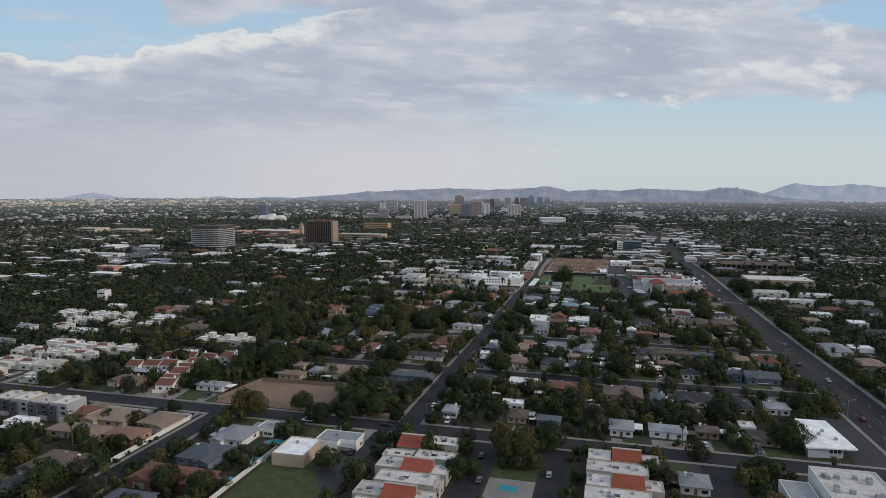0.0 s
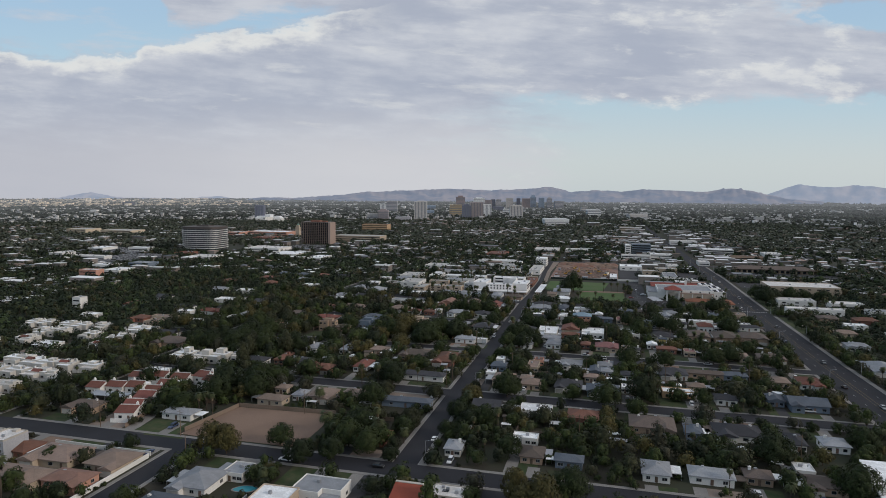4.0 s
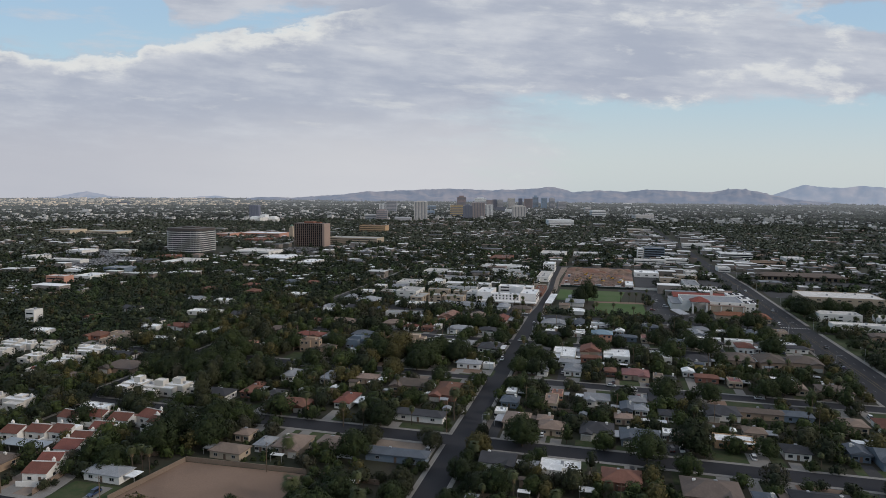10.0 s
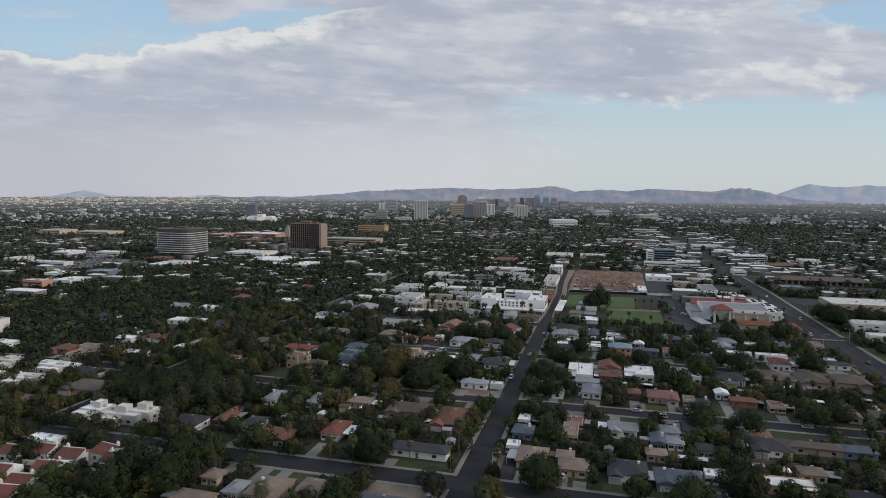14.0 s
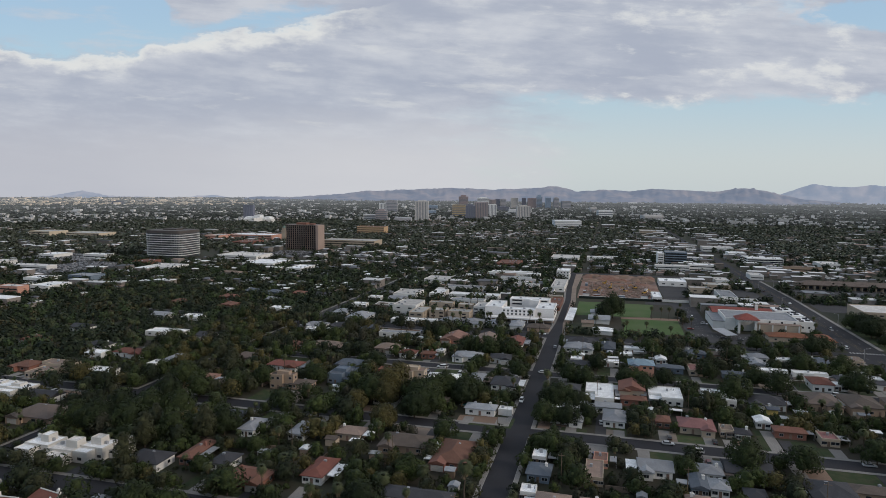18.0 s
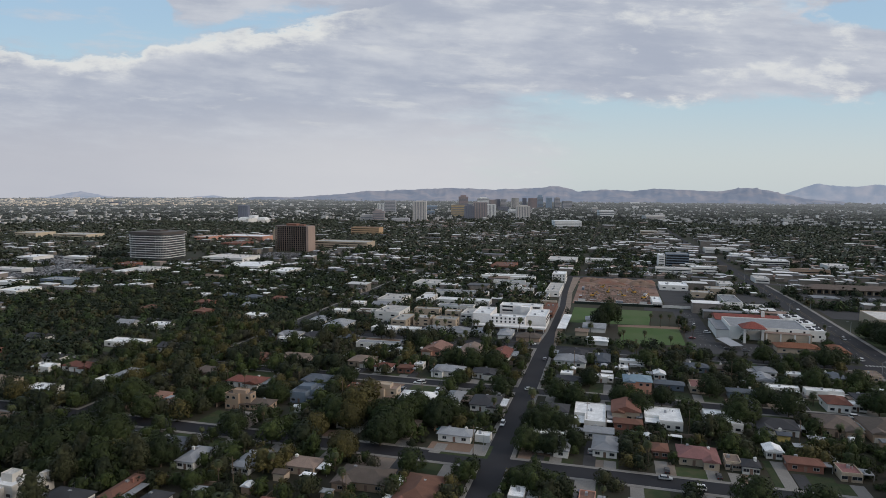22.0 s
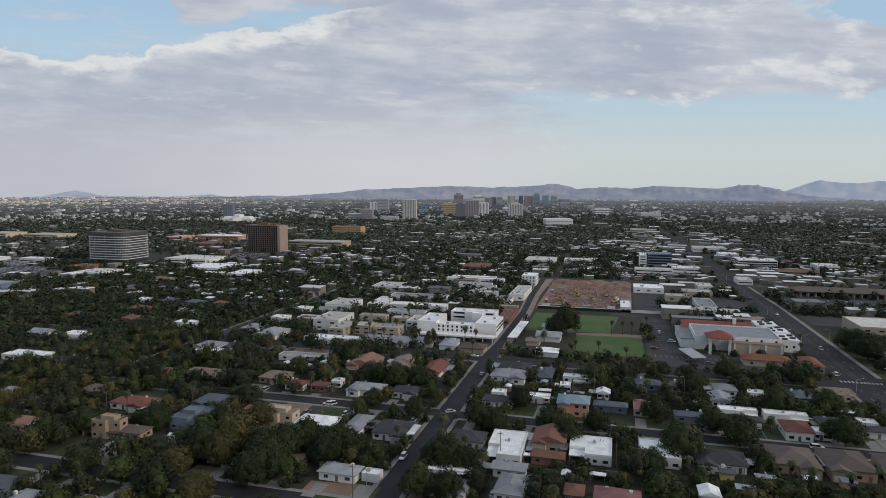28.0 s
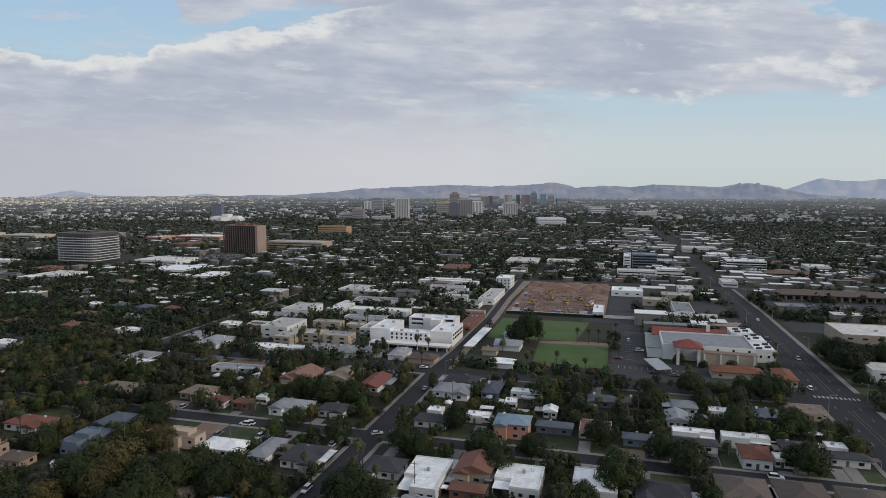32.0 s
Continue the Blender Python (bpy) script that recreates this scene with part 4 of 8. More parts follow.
def fill_row(x0, x1, y, pitch=20.0):
    x = x0 + pitch / 2
    while x < x1 - pitch / 3:
        k, c = lr.choice(LOT_KINDS)
        # the wooded blocks west of the main street show few roofs
        if x < -60 and y > 90 and lr.random() < (0.3 if x < -190 else 0.15):
            x += pitch
            continue
        w, d = lr.uniform(11, 16), lr.uniform(8.5, 12)
        yy = y + lr.uniform(-2, 2)
        if not overlaps(x, yy, w, d):
            house(x, yy, w, d, lr.uniform(2.8, 3.4), k, c)
        x += pitch + lr.uniform(-1.5, 3)


for i in range(len(ST_Y) - 1):
    ya, yb = ST_Y[i][1] + 15, ST_Y[i + 1][0] - 15
    for yy in (ya, yb):
        fill_row(-176, -8, yy)
        fill_row(8, 174, yy)
        fill_row(-330, -194, yy, 24)
        fill_row(222, 330, yy, 26)
fill_row(-176, -95, -22)
fill_row(222, 330, -20, 26)
fill_row(222, 330, -70, 26)
for yy in (385, 420, 455):
    fill_row(-330, -195, yy, 24)
    fill_row(-178, -128, yy, 20)

OPEN_FRONT += [q for q in HOUSES if q[0] > 200 and q[1] > 60]
setting("verge_lawn", Geo().box(203, 284, -0.1, 215, 344, 0.05).box(203, 368, -0.1, 212, 452, 0.05), LAWN, "green lawn strip along the avenue")
block_off(203, 284, 212, 344)
block_off(203, 368, 211, 452)
block_off(200, 455, 221, 512)
setting("store_lot", Geo().box(206, 507, -0.1, 330, 544, 0.04), OLD_ASPHALT, "asphalt lot behind a wide store")
block_off(206, 512, 300, 538)

# drives, lawns and gravel yards in front of the houses
STREETS = [(a + b) / 2 for a, b in ST_Y]
DRIVES = []
for i, (hx, hy, hw, hd) in enumerate(list(HOUSES)):
    if hy > 345 or hy < -70 or hw > 28 or (hx < -95 and 50 < hy < 130 and lr.random() < 0.65):
        continue
    sy = min(STREETS, key=lambda q: abs(q - hy))
    k = STREETS.index(sy)
    front = ST_Y[k][1] + 1.5 if hy > sy else ST_Y[k][0] - 1.5
    face = hy - hd / 2 - 2.5 if hy > sy else hy + hd / 2
    if abs(face - front) > 24 or abs(face - front) < 2:
        continue
    a, b = sorted((front, face))
    cx = hx + lr.choice((-1, 1)) * (hw / 2 - 2.6)
    setting("driveway", Geo().box(cx - 2.2, a, -0.1, cx + 2.2, b, 0.07 + 0.0003 * i), CONCRETE if lr.random() < 0.7 else OLD_ASPHALT, "driveway slab from the street to a house")
    DRIVES.append((cx, a, b))
    block_off(cx - 2.2, a, cx + 2.2, b)
    x0, x1 = hx - hw / 2 - 2.0, hx + hw / 2 + 2.0
    u = lr.random()
    m, lab = (LAWN, "mown green front lawn") if u < 0.74 else (GRAVEL, "raked gravel front yard") if u < 0.88 else (DIRT, "bare dirt front yard")
    if x0 < cx < x1:
        side = (x0, cx - 2.25) if cx - x0 > x1 - cx else (cx + 2.25, x1)
        setting("lawn" if m is LAWN else "yard", Geo().box(side[0], a, -0.1, side[1], b, 0.052 + 0.00004 * i), m, lab)
        if lr.random() < 0.6:
            block_off(side[0], a, side[1], b)

# garden walls between the back yards
WALL_P = Geo().box(-0.5, -0.1, 0, 0.5, 0.1, 1.7).box(-0.5, -0.14, 1.7, 0.5, 0.14, 1.8)
WALL_M = [WALL_P.mesh("garden_wall", m) for m in (FENCE, WALLS["white"], WOOD)]


def garden_wall(x0, y0, x1, y1, m=0, label="low block garden wall between back yards"):
    l = math.hypot(x1 - x0, y1 - y0)
    o = part("garden_wall", WALL_M[m], None, None, "", pose((x0 + x1) / 2, (y0 + y1) / 2, 0, 0, 0, math.degrees(math.atan2(y1 - y0, x1 - x0))) @ Matrix.Diagonal((l, 1, 1, 1)))
    return tagged(o, label, "wall", "garden walls")


for x0, y0, x1, y1 in BLOCKS[:8]:
    ym = (y0 + y1) / 2
    x = x0 + 8
    while x < x1 - 24:
        step = lr.uniform(18, 24)
        if lr.random() < 0.7 and not any(abs(x + step / 2 - hx) < step / 2 + hw / 2 and abs(ym - hy) < hd / 2 + 0.3 for hx, hy, hw, hd in HOUSES):
            garden_wall(x, ym, x + step, ym, lr.choice((0, 0, 2)))
        for s in (-1, 1):
            if lr.random() < 0.5:
                ya, yb = ym + 0.3 * s, ym + s * lr.uniform(14, 22)
                if not any(abs(x - hx) < hw / 2 + 0.4 and min(ya, yb) < hy + hd / 2 and max(ya, yb) > hy - hd / 2 for hx, hy, hw, hd in HOUSES):
                    garden_wall(x, ya, x, yb, lr.choice((0, 0, 1, 2)))
        x += step

block_off(-99, 7, -44, 47)
# sheds and white patio covers at the back of the lots
sh = random.Random(8)
made = 0
for _ in range(900):
    x, y = sh.uniform(-110, 172), sh.uniform(14, 340)
    k = min(range(len(ST_Y) - 1), key=lambda i: abs((ST_Y[i][1] + ST_Y[i + 1][0]) / 2 - y))
    mid = (ST_Y[k][1] + ST_Y[k + 1][0]) / 2
    if abs(y - mid) > 14 or abs(x) < 12 or blocked(x, y, 3.2) or made >= 62:
        continue
    made += 1
    w, d, hh = sh.uniform(2.4, 4.4), sh.uniform(2.2, 4.0), sh.uniform(2.1, 2.7)
    block_off(x - w / 2, y - d / 2 - 1, x + w / 2, y + d / 2)
    if sh.random() < 0.55:
        o = thing("garden_shed", x, y, 0.05, sh.uniform(-4, 4), "small stucco garden shed with a pale pitched roof", "shed", "garden sheds")
        part("wall", Geo().box(-w / 2, -d / 2, -0.2, w / 2, d / 2, hh), sh.choice((WALLS["white"], WALLS["beige"], WOOD, WALLS["tan"])), o)
        part("roof", roof_shape("gable", w, d, hh + 0.1, 0.3)[0], sh.choice((ROOFS["white"], ROOFS["grey"], ROOFS["brown"], METAL)), o)
    else:
        o = thing("patio_cover", x, y, 0.05, sh.uniform(-4, 4), "flat white metal patio cover on thin posts", "patio cover", "patio covers")
        part("cover", Geo().box(-w * 0.8, -d / 2, 2.5, w * 0.8, d / 2, 2.65), ROOFS["white"] if sh.random() < 0.6 else METAL, o)
        for sx in (-1, 1):
            part("post", Geo().box(sx * w * 0.7 - 0.06, -d / 2 + 0.1, -0.1, sx * w * 0.7 + 0.06, -d / 2 + 0.22, 2.5), TRIM, o)

# ---------------------------------------------------------------- larger buildings
BWORDS = dict(white="white", tan="tan", grey="grey", brown="brown", rust="rust-red", dark="dark glass", teal="pale green", yellow="ochre", salmon="salmon", orange="orange")
BWALL = dict(white="white", tan="beige", grey="white", brown="tan", rust="brick", dark="blue", teal="white", yellow="ochre", salmon="salmon", orange="clay")
WIN_S = Geo().box(-0.6, -0.06, -0.7, 0.6, 0.04, 0.7).mesh("window", GLASS)


def building(x, y, w, d, h, colour, style, floors):
    """A flat-roofed block with a parapet, storeys of windows and plant on the roof."""
    wall = WALLS[BWALL[colour]]
    kindword = {"apt": "apartment block", "low": "flat-roofed building", "glass": "office building with bands of glass", "big": "flat-roofed store"}[style]
    b = thing("building", x, y, 0.03, 0, "%s %s with rooftop units" % (BWORDS[colour], kindword), "building")
    block_off(x - w / 2 - 2, y - d / 2 - 2, x + w / 2 + 2, y + d / 2 + 2)
    a, c = w / 2, d / 2
    part("wall", Geo().box(-a, -c, -0.3, a, c, h - 0.5), wall, b)
    pr = Geo()
    for q in ((-a, -c, a, -c + 0.3), (-a, c - 0.3, a, c), (-a, -c + 0.3, -a + 0.3, c - 0.3), (a - 0.3, -c + 0.3, a, c - 0.3)):
        pr.box(q[0], q[1], h - 0.5, q[2], q[3], h + 0.3)
    part("parapet", pr, wall, b)
    top = ROOFS["grey"] if colour in ("dark", "grey") else ROOFS["brown"] if colour == "brown" else ROOFS["rust"] if colour in ("rust", "orange") else OLD_COAT if style == "big" else GRAVEL_TOP if colour in ("tan", "yellow") else OLD_COAT if (style == "low" and int(x + y) % 3) else ROOF_TOP
    part("roof", Geo().box(-a + 0.3, -c + 0.3, h - 0.5, a - 0.3, c - 0.3, h - 0.15), top, b)
    r = random.Random(int(x * 3 + y))
    near = y < 700 and abs(x) < 260
    fh = (h - 0.6) / floors
    for f in range(floors):
        zc = fh * (f + 0.5) + 0.1
        if style == "glass":
            part("window_band", Geo().box(-a + 0.4, -c - 0.05, zc - fh * 0.32, a - 0.4, -c + 0.05, zc + fh * 0.32).box(a - 0.05, -c + 0.4, zc - fh * 0.32, a + 0.05, c - 0.4, zc + fh * 0.32).box(
                -a - 0.05, -c + 0.4, zc - fh * 0.32, -a + 0.05, c - 0.4, zc + fh * 0.32), GLASS, b)
        elif near:
            n = max(2, int(w / (3.4 if style == "apt" else 8.0)))
            for i in range(n):
                part("window", WIN_S, None, b, "", pose(-a + (i + 0.5) * w / n, -c, zc + 0.1) @ Matrix.Diagonal((1 if style == "apt" else 2.4, 1, 1 if style == "apt" else 0.75, 1)))
            n = max(1, int(d / (4.5 if style == "apt" else 9.0)))
            for i in range(n):
                part("window", WIN_S, None, b, "", pose(a, -c + (i + 0.5) * d / n, zc + 0.1, 0, 0, 90))
        else:
            wb = Geo().box(-a + 0.9, -c - 0.06, zc - 0.5, a - 0.9, -c + 0.04, zc + 0.6)
            part("window_band", wb, GLASS, b)
    for i in range(14 if style == "big" and y < 0 else min(4 if y > 0 else 8, 1 + int(w * d / 200))):
        part("roof_unit", AC_BOX, None, b, "", pose(r.uniform(-0.42, 0.42) * (w - 2), r.uniform(-0.4, 0.4) * (d - 2), h - 0.15, 0, 0, 90 * r.randint(0, 1)) @ Matrix.Diagonal((1.4, 1.4, 1.2, 1)))
    return b


building(-144, 478, 21, 28, 5.0, 'white', 'low', 1)
building(-74, 653, 47, 8, 5.0, 'white', 'low', 1)
building(-64, 614, 33, 8, 4.0, 'grey', 'low', 1)
building(-143, 583, 26, 28, 4.0, 'white', 'low', 1)
building(-26, 844, 38, 45, 5.0, 'white', 'low', 1)
building(23, 852, 38, 19, 5.0, 'white', 'low', 1)
building(-92, 752, 28, 43, 5.0, 'rust', 'low', 1)
building(77, 535, 8, 31, 4.0, 'white', 'low', 1)
building(143, 524, 34, 8, 5.0, 'white', 'low', 1)
building(139, 554, 14, 41, 5.0, 'grey', 'low', 1)
building(140, 617, 25, 18, 5.0, 'tan', 'low', 1)
building(121, 587, 20, 14, 5.0, 'tan', 'low', 1)
building(151, 657, 14, 25, 5.0, 'white', 'low', 1)
building(99, 633, 27, 25, 5.0, 'white', 'low', 1)
building(121, 838, 28, 26, 17.0, 'dark', 'glass', 5)
building(101, 829, 8, 31, 16.0, 'white', 'apt', 5)
building(110, 758, 40, 16, 7.0, 'white', 'low', 2)
building(146, 772, 30, 17, 8.0, 'white', 'low', 2)
building(238, 870, 44, 24, 9.0, 'teal', 'glass', 3)
building(196, 714, 14, 25, 5.0, 'white', 'low', 1)
building(267, 798, 43, 8, 6.0, 'brown', 'low', 1)
building(255, 486, 64, 36, 8.0, 'tan', 'big', 2)
building(229, 402, 30, 16, 6.0, 'white', 'low', 2)
building(234, 364, 42, 9, 5.0, 'white', 'low', 1)
building(268, 400, 26, 14, 5.0, 'white', 'low', 1)
building(288, 370, 28, 12, 4.5, 'grey', 'low', 1)
building(207, 1061, 47, 30, 7.0, 'white', 'low', 1)
building(220, 968, 25, 28, 7.0, 'white', 'low', 1)
building(315, 871, 24, 32, 5.0, 'white', 'low', 1)
building(115, 1402, 34, 45, 12.0, 'tan', 'apt', 3)
building(169, 501, 9, 8, 4.0, 'grey', 'low', 1)
# Ochre walls of these two blocks take in the warm sun on them.
building(-1043, 947, 50, 45, 12.0, 'yellow', 'apt', 3)
building(-955, 962, 77, 45, 10.0, 'yellow', 'apt', 3)
building(-358, 227, 8, 8, 9.0, 'white', 'low', 2)
building(-492, 382, 23, 12, 9.0, 'salmon', 'big', 2)
building(-699, 548, 23, 25, 7.0, 'white', 'low', 1)
building(-640, 539, 56, 15, 5.0, 'white', 'low', 1)
building(-656, 659, 36, 18, 6.0, 'white', 'low', 1)
building(-725, 653, 29, 32, 5.0, 'white', 'low', 1)
building(-536, 452, 23, 20, 6.0, 'white', 'low', 1)
building(-485, 416, 22, 27, 6.0, 'white', 'low', 1)
building(-499, 474, 29, 20, 7.0, 'dark', 'low', 2)
building(-544, 619, 21, 28, 5.0, 'rust', 'low', 1)
building(-485, 582, 37, 34, 5.0, 'white', 'low', 1)
building(-637, 1039, 90, 45, 9.0, 'salmon', 'low', 2)
building(-577, 912, 34, 45, 7.0, 'rust', 'low', 1)
building(-695, 999, 29, 45, 9.0, 'salmon', 'low', 2)
building(-921, 1517, 8, 45, 16.0, 'white', 'low', 3)
building(-470, 730, 62, 44, 5.0, 'white', 'low', 1)
building(-393, 657, 44, 45, 5.0, 'white', 'low', 1)
building(-393, 941, 94, 37, 12.0, 'tan', 'apt', 3)
# Orange wall colour here includes the sunlight on the facade.
building(-464, 1222, 62, 26, 18.0, 'orange', 'apt', 4)
building(-326, 620, 20, 38, 5.0, 'white', 'low', 1)


# white apartment court by the street: four wings round a court over a parking deck
WHITE = mat("bright_white_stucco", (0.78, 0.75, 0.73), 0.85, 0.12, 0.8, 0.2)


def wing(o, nm, x0, y0, x1, y1, z0, z1, rim=0.8, top=None):
    part(nm, Geo().box(x0, y0, z0, x1, y1, z1 - rim), WHITE, o)
    g = Geo()
    for q in ((x0, y0, x1, y0 + 0.35), (x0, y1 - 0.35, x1, y1), (x0, y0 + 0.35, x0 + 0.35, y1 - 0.35), (x1 - 0.35, y0 + 0.35, x1, y1 - 0.35)):
        g.box(q[0], q[1], z1 - rim, q[2], q[3], z1)
    part("parapet", g, WHITE, o)
    part("roof", Geo().box(x0 + 0.35, y0 + 0.35, z1 - rim, x1 - 0.35, y1 - 0.35, z1 - rim + 0.2), top or ROOF_TOP, o)


setting("parking_court", Geo().box(-136, 361.8, -0.1, -6, 455, 0.042), OLD_ASPHALT, "worn asphalt parking court between apartments")
setting("parking_strip", Geo().box(-70, 455, -0.1, -15, 500, 0.042), OLD_ASPHALT, "worn asphalt parking court between apartments")
setting("shop_parking", Geo().box(84.2, 546, -0.1, 174, 640, 0.042), OLD_ASPHALT, "worn asphalt lot between low shops")
for x0, y0, x1, y1 in ((-60, 386, -6, 401), (-120, 376, -62, 390), (-90, 408, -70, 425), (92, 556, 118, 620), (150, 560, 172, 600)):
    block_off(x0, y0, x1, y1)
ap = thing("apartment_court", 0, 0, 0, 0, "white three-storey apartment court with small square windows", "apartment building")
block_off(-60, 384, -4, 454)
wing(ap, "west_wing", -58, 403, -45, 431, -0.3, 9.6)
wing(ap, "front_wing", -44.98, 402, -19.5, 411, -0.3, 8.6)
wing(ap, "east_wing", -19.48, 405, -5.4, 433, -0.3, 9.4)
wing(ap, "rear_wing", -44, 438, -12, 451, -0.3, 10.2)
wing(ap, "stair_block", -27, 430, -19.5, 437.9, -0.3, 11.0)
part("parking_deck", Geo().box(-55, 393, 2.5, -4.6, 401.9, 2.9).box(-55, 393, 2.9, -4.6, 393.3, 3.5), WHITE, ap)
part("deck_wall", Geo().box(-54.6, 399, -0.3, -5, 401.9, 2.49), WALLS["tan"], ap)
for i in range(9):
    part("deck_post", Geo().box(-54.6 + i * 6.1, 393.3, -0.1, -54.2 + i * 6.1, 393.7, 2.49), WHITE, ap)
for zc in (4.6, 7.0):
    for i in range(8):
        part("window", WIN_S, None, ap, "", pose(-43 + i * 3.1, 402, zc))
    for i in range(6):
        part("window_band", Geo().box(-5.45, 407 + i * 4.2, zc - 0.7, -5.3, 410 + i * 4.2, zc + 0.7), GLASS, ap)
for zc in (6.0, 8.9):
    for x0, x1 in ((-42, -34), (-18.6, -13.4)):
        # A dark glass sheet stands in for each shaded balcony recess.
        part("balcony_opening", Geo().box(x0, 437.9, zc - 1.1, x1, 438.1, zc + 0.8), GLASS, ap)
        part("balcony_rail", Geo().box(x0, 436.9, zc - 1.3, x1, 437.0, zc - 0.3), WHITE, ap)
for x, y, z in ((-52, 410, 9.0), (-50, 424, 9.0), (-38, 406, 8.0), (-28, 407, 8.0), (-14, 412, 8.8), (-10, 425, 8.8), (-36, 445, 9.6), (-20, 446, 9.6)):
    part("roof_unit", AC_BOX, None, ap, "", pose(x, y, z) @ Matrix.Diagonal((1.5, 1.5, 1.1, 1)))
for x, y, w, d, h, c, st, fl in ((-122, 411, 19, 27, 7.5, "white", "low", 2), (-107.5, 394, 11, 25, 5.5, "tan", "low", 2), (-93.5, 399, 12.5, 13, 5.8, "tan", "low", 2), (-76.5, 398, 17, 12, 5.8, "tan", "low", 2),
                                 (-65, 424, 8.5, 22, 6.5, "white", "low", 2), (-100, 432, 20, 8, 5.5, "tan", "low", 2), (-79, 431, 12, 8, 5.0, "tan", "low", 1),
                                 (-96, 531, 50, 13, 4.0, "grey", "low", 1), (-84, 489, 46, 13, 4.0, "white", "low", 1), (-119, 494, 12, 28, 4.0, "white", "low", 1), (-84, 460, 30, 9, 4.0, "grey", "low", 1), (-145, 420, 16, 10, 4.0, "white", "low", 1),
                                 (-26, 506, 40, 6, 3.2, "tan", "low", 1), (-9, 473, 9.5, 48, 3.2, "rust", "low", 1), (-14, 576, 13, 56, 5.0, "white", "low", 1), (-15, 648, 14, 24, 10.0, "white", "apt", 3),
                                 (-22, 540, 12, 22, 3.2, "grey", "low", 1), (-46, 566, 26, 9, 4.0, "white", "low", 1), (-58, 600, 34, 8, 4.0, "grey", "low", 1), (-70, 640, 60, 9, 5.0, "white", "low", 1)):
    building(x, y, w, d, h, c, st, fl)
# low carports and bungalows between the court and the cross street
for x, y, w, d, k, c in ((-13, 371, 15, 11, "hip", "brown"), (-29, 377, 9, 17, "hip", "grey"), (-45, 377, 13, 12, "hip", "grey"), (-61, 374, 14, 16, "hip", "grey"), (-78, 374, 15, 15, "hip", "grey"), (-95, 371, 14, 8, "flat", "white"), (-113, 370, 18, 9, "flat", "white")):
    house(x, y, w, d, 2.9, k, c, bare=True)

# eight-storey office block with a bowed front and white floor bands
bx, by = -576, 714
ob = thing("office_tower", bx, by, 0, 0, "office tower with curved white floor bands and a dark flat top", "office building")
ob.scale = (0.80, 0.84, 0.97)
block_off(bx - 60, by - 50, bx + 60, by + 50)


def bowed(rx, ry, n=56, p=6.0):
    return [(rx * math.copysign(abs(math.cos(2 * math.pi * i / n)) ** (2 / p), math.cos(2 * math.pi * i / n)),
             ry * math.copysign(abs(math.sin(2 * math.pi * i / n)) ** (2 / p), math.sin(2 * math.pi * i / n))) for i in range(n)]


part("glass_core", Geo().prism(bowed(37, 29), 0, 36), mat("tinted_office_glass", (0.045, 0.05, 0.055), 0.3, 0.3, 0.25, 0.0, spec=0.6), ob)
for f in range(10):
    part("floor_band", Geo().prism(bowed(38.4, 30.4), 3.4 + f * 3.3, 4.2 + f * 3.3), WALLS["white"], ob)
for i, (fx, fy) in enumerate(bowed(37.9, 29.9, 40)):
    part("mullion", Geo().box(fx - 0.13, fy - 0.13, 3.4, fx + 0.13, fy + 0.13, 35.8), METAL, ob)
part("roof_screen", Geo().prism(bowed(38, 30), 35.8, 39.6), mat("brown_metal_screen", (0.10, 0.085, 0.078), 0.7, 0.2, 0.5, 0.2), ob, "dark brown roof screen")
part("plant_room", Geo().box(-14, -9, 39.6, 14, 9, 41.5), mat("brown_metal_screen", (0.1, 0.085, 0.078)), ob)
for i in range(14):
    t = 2 * math.pi * i / 14
    part("column", Geo().tube((37.6 * math.cos(t) * 0.96, 29.5 * math.sin(t) * 0.96, 0), (37.6 * math.cos(t) * 0.96, 29.5 * math.sin(t) * 0.96, 3.4), 0.6, 0.6), WALLS["white"], ob)

# brown apartment tower with a grid of balconies
BRONZE = mat("bronze_panel", (0.175, 0.14, 0.125), 0.7, 0.2, 0.4, 0.2)
ob = thing("apartment_tower", -452, 880, 0, 0, "brown apartment tower with a grid of balconies and pale end wall", "apartment tower")
block_off(-490, 855, -415, 905)
part("glass_core", Geo().box(-27, -10, 0, 25, 10, 38.5), GLASS, ob)
for f in range(12):
    part("balcony_slab", Geo().box(-28, -12, 2.6 + f * 3.05, 25.4, 12, 3.2 + f * 3.05), BRONZE, ob)
for i in range(15):
    q = -28 + i * 3.82
    part("fin", Geo().box(q - 0.35, -12.3, 0, q + 0.35, -9.9, 39.0), BRONZE, ob)
# The pale pink paints warm low sun onto the tower's end wall.
part("end_wall", Geo().box(25.5, -12.6, 0, 29.5, 12, 39.5), mat("sun_tinted_stucco", (0.36, 0.27, 0.23), 0.9, 0.15, 0.6, 0.2), ob, "end wall with warm sun painted in as pale pink")
part("roof", Geo().box(-28.5, -12.5, 39.0, 25.4, 12.5, 40.0), BRONZE, ob)
part("plant_room", Geo().box(-12, -6, 40.0, 6, 6, 43.0), WALLS["brick"], ob)
part("plant_room", Geo().box(10, -4, 40.0, 18, 4, 42.0), WALLS["brick"], ob)

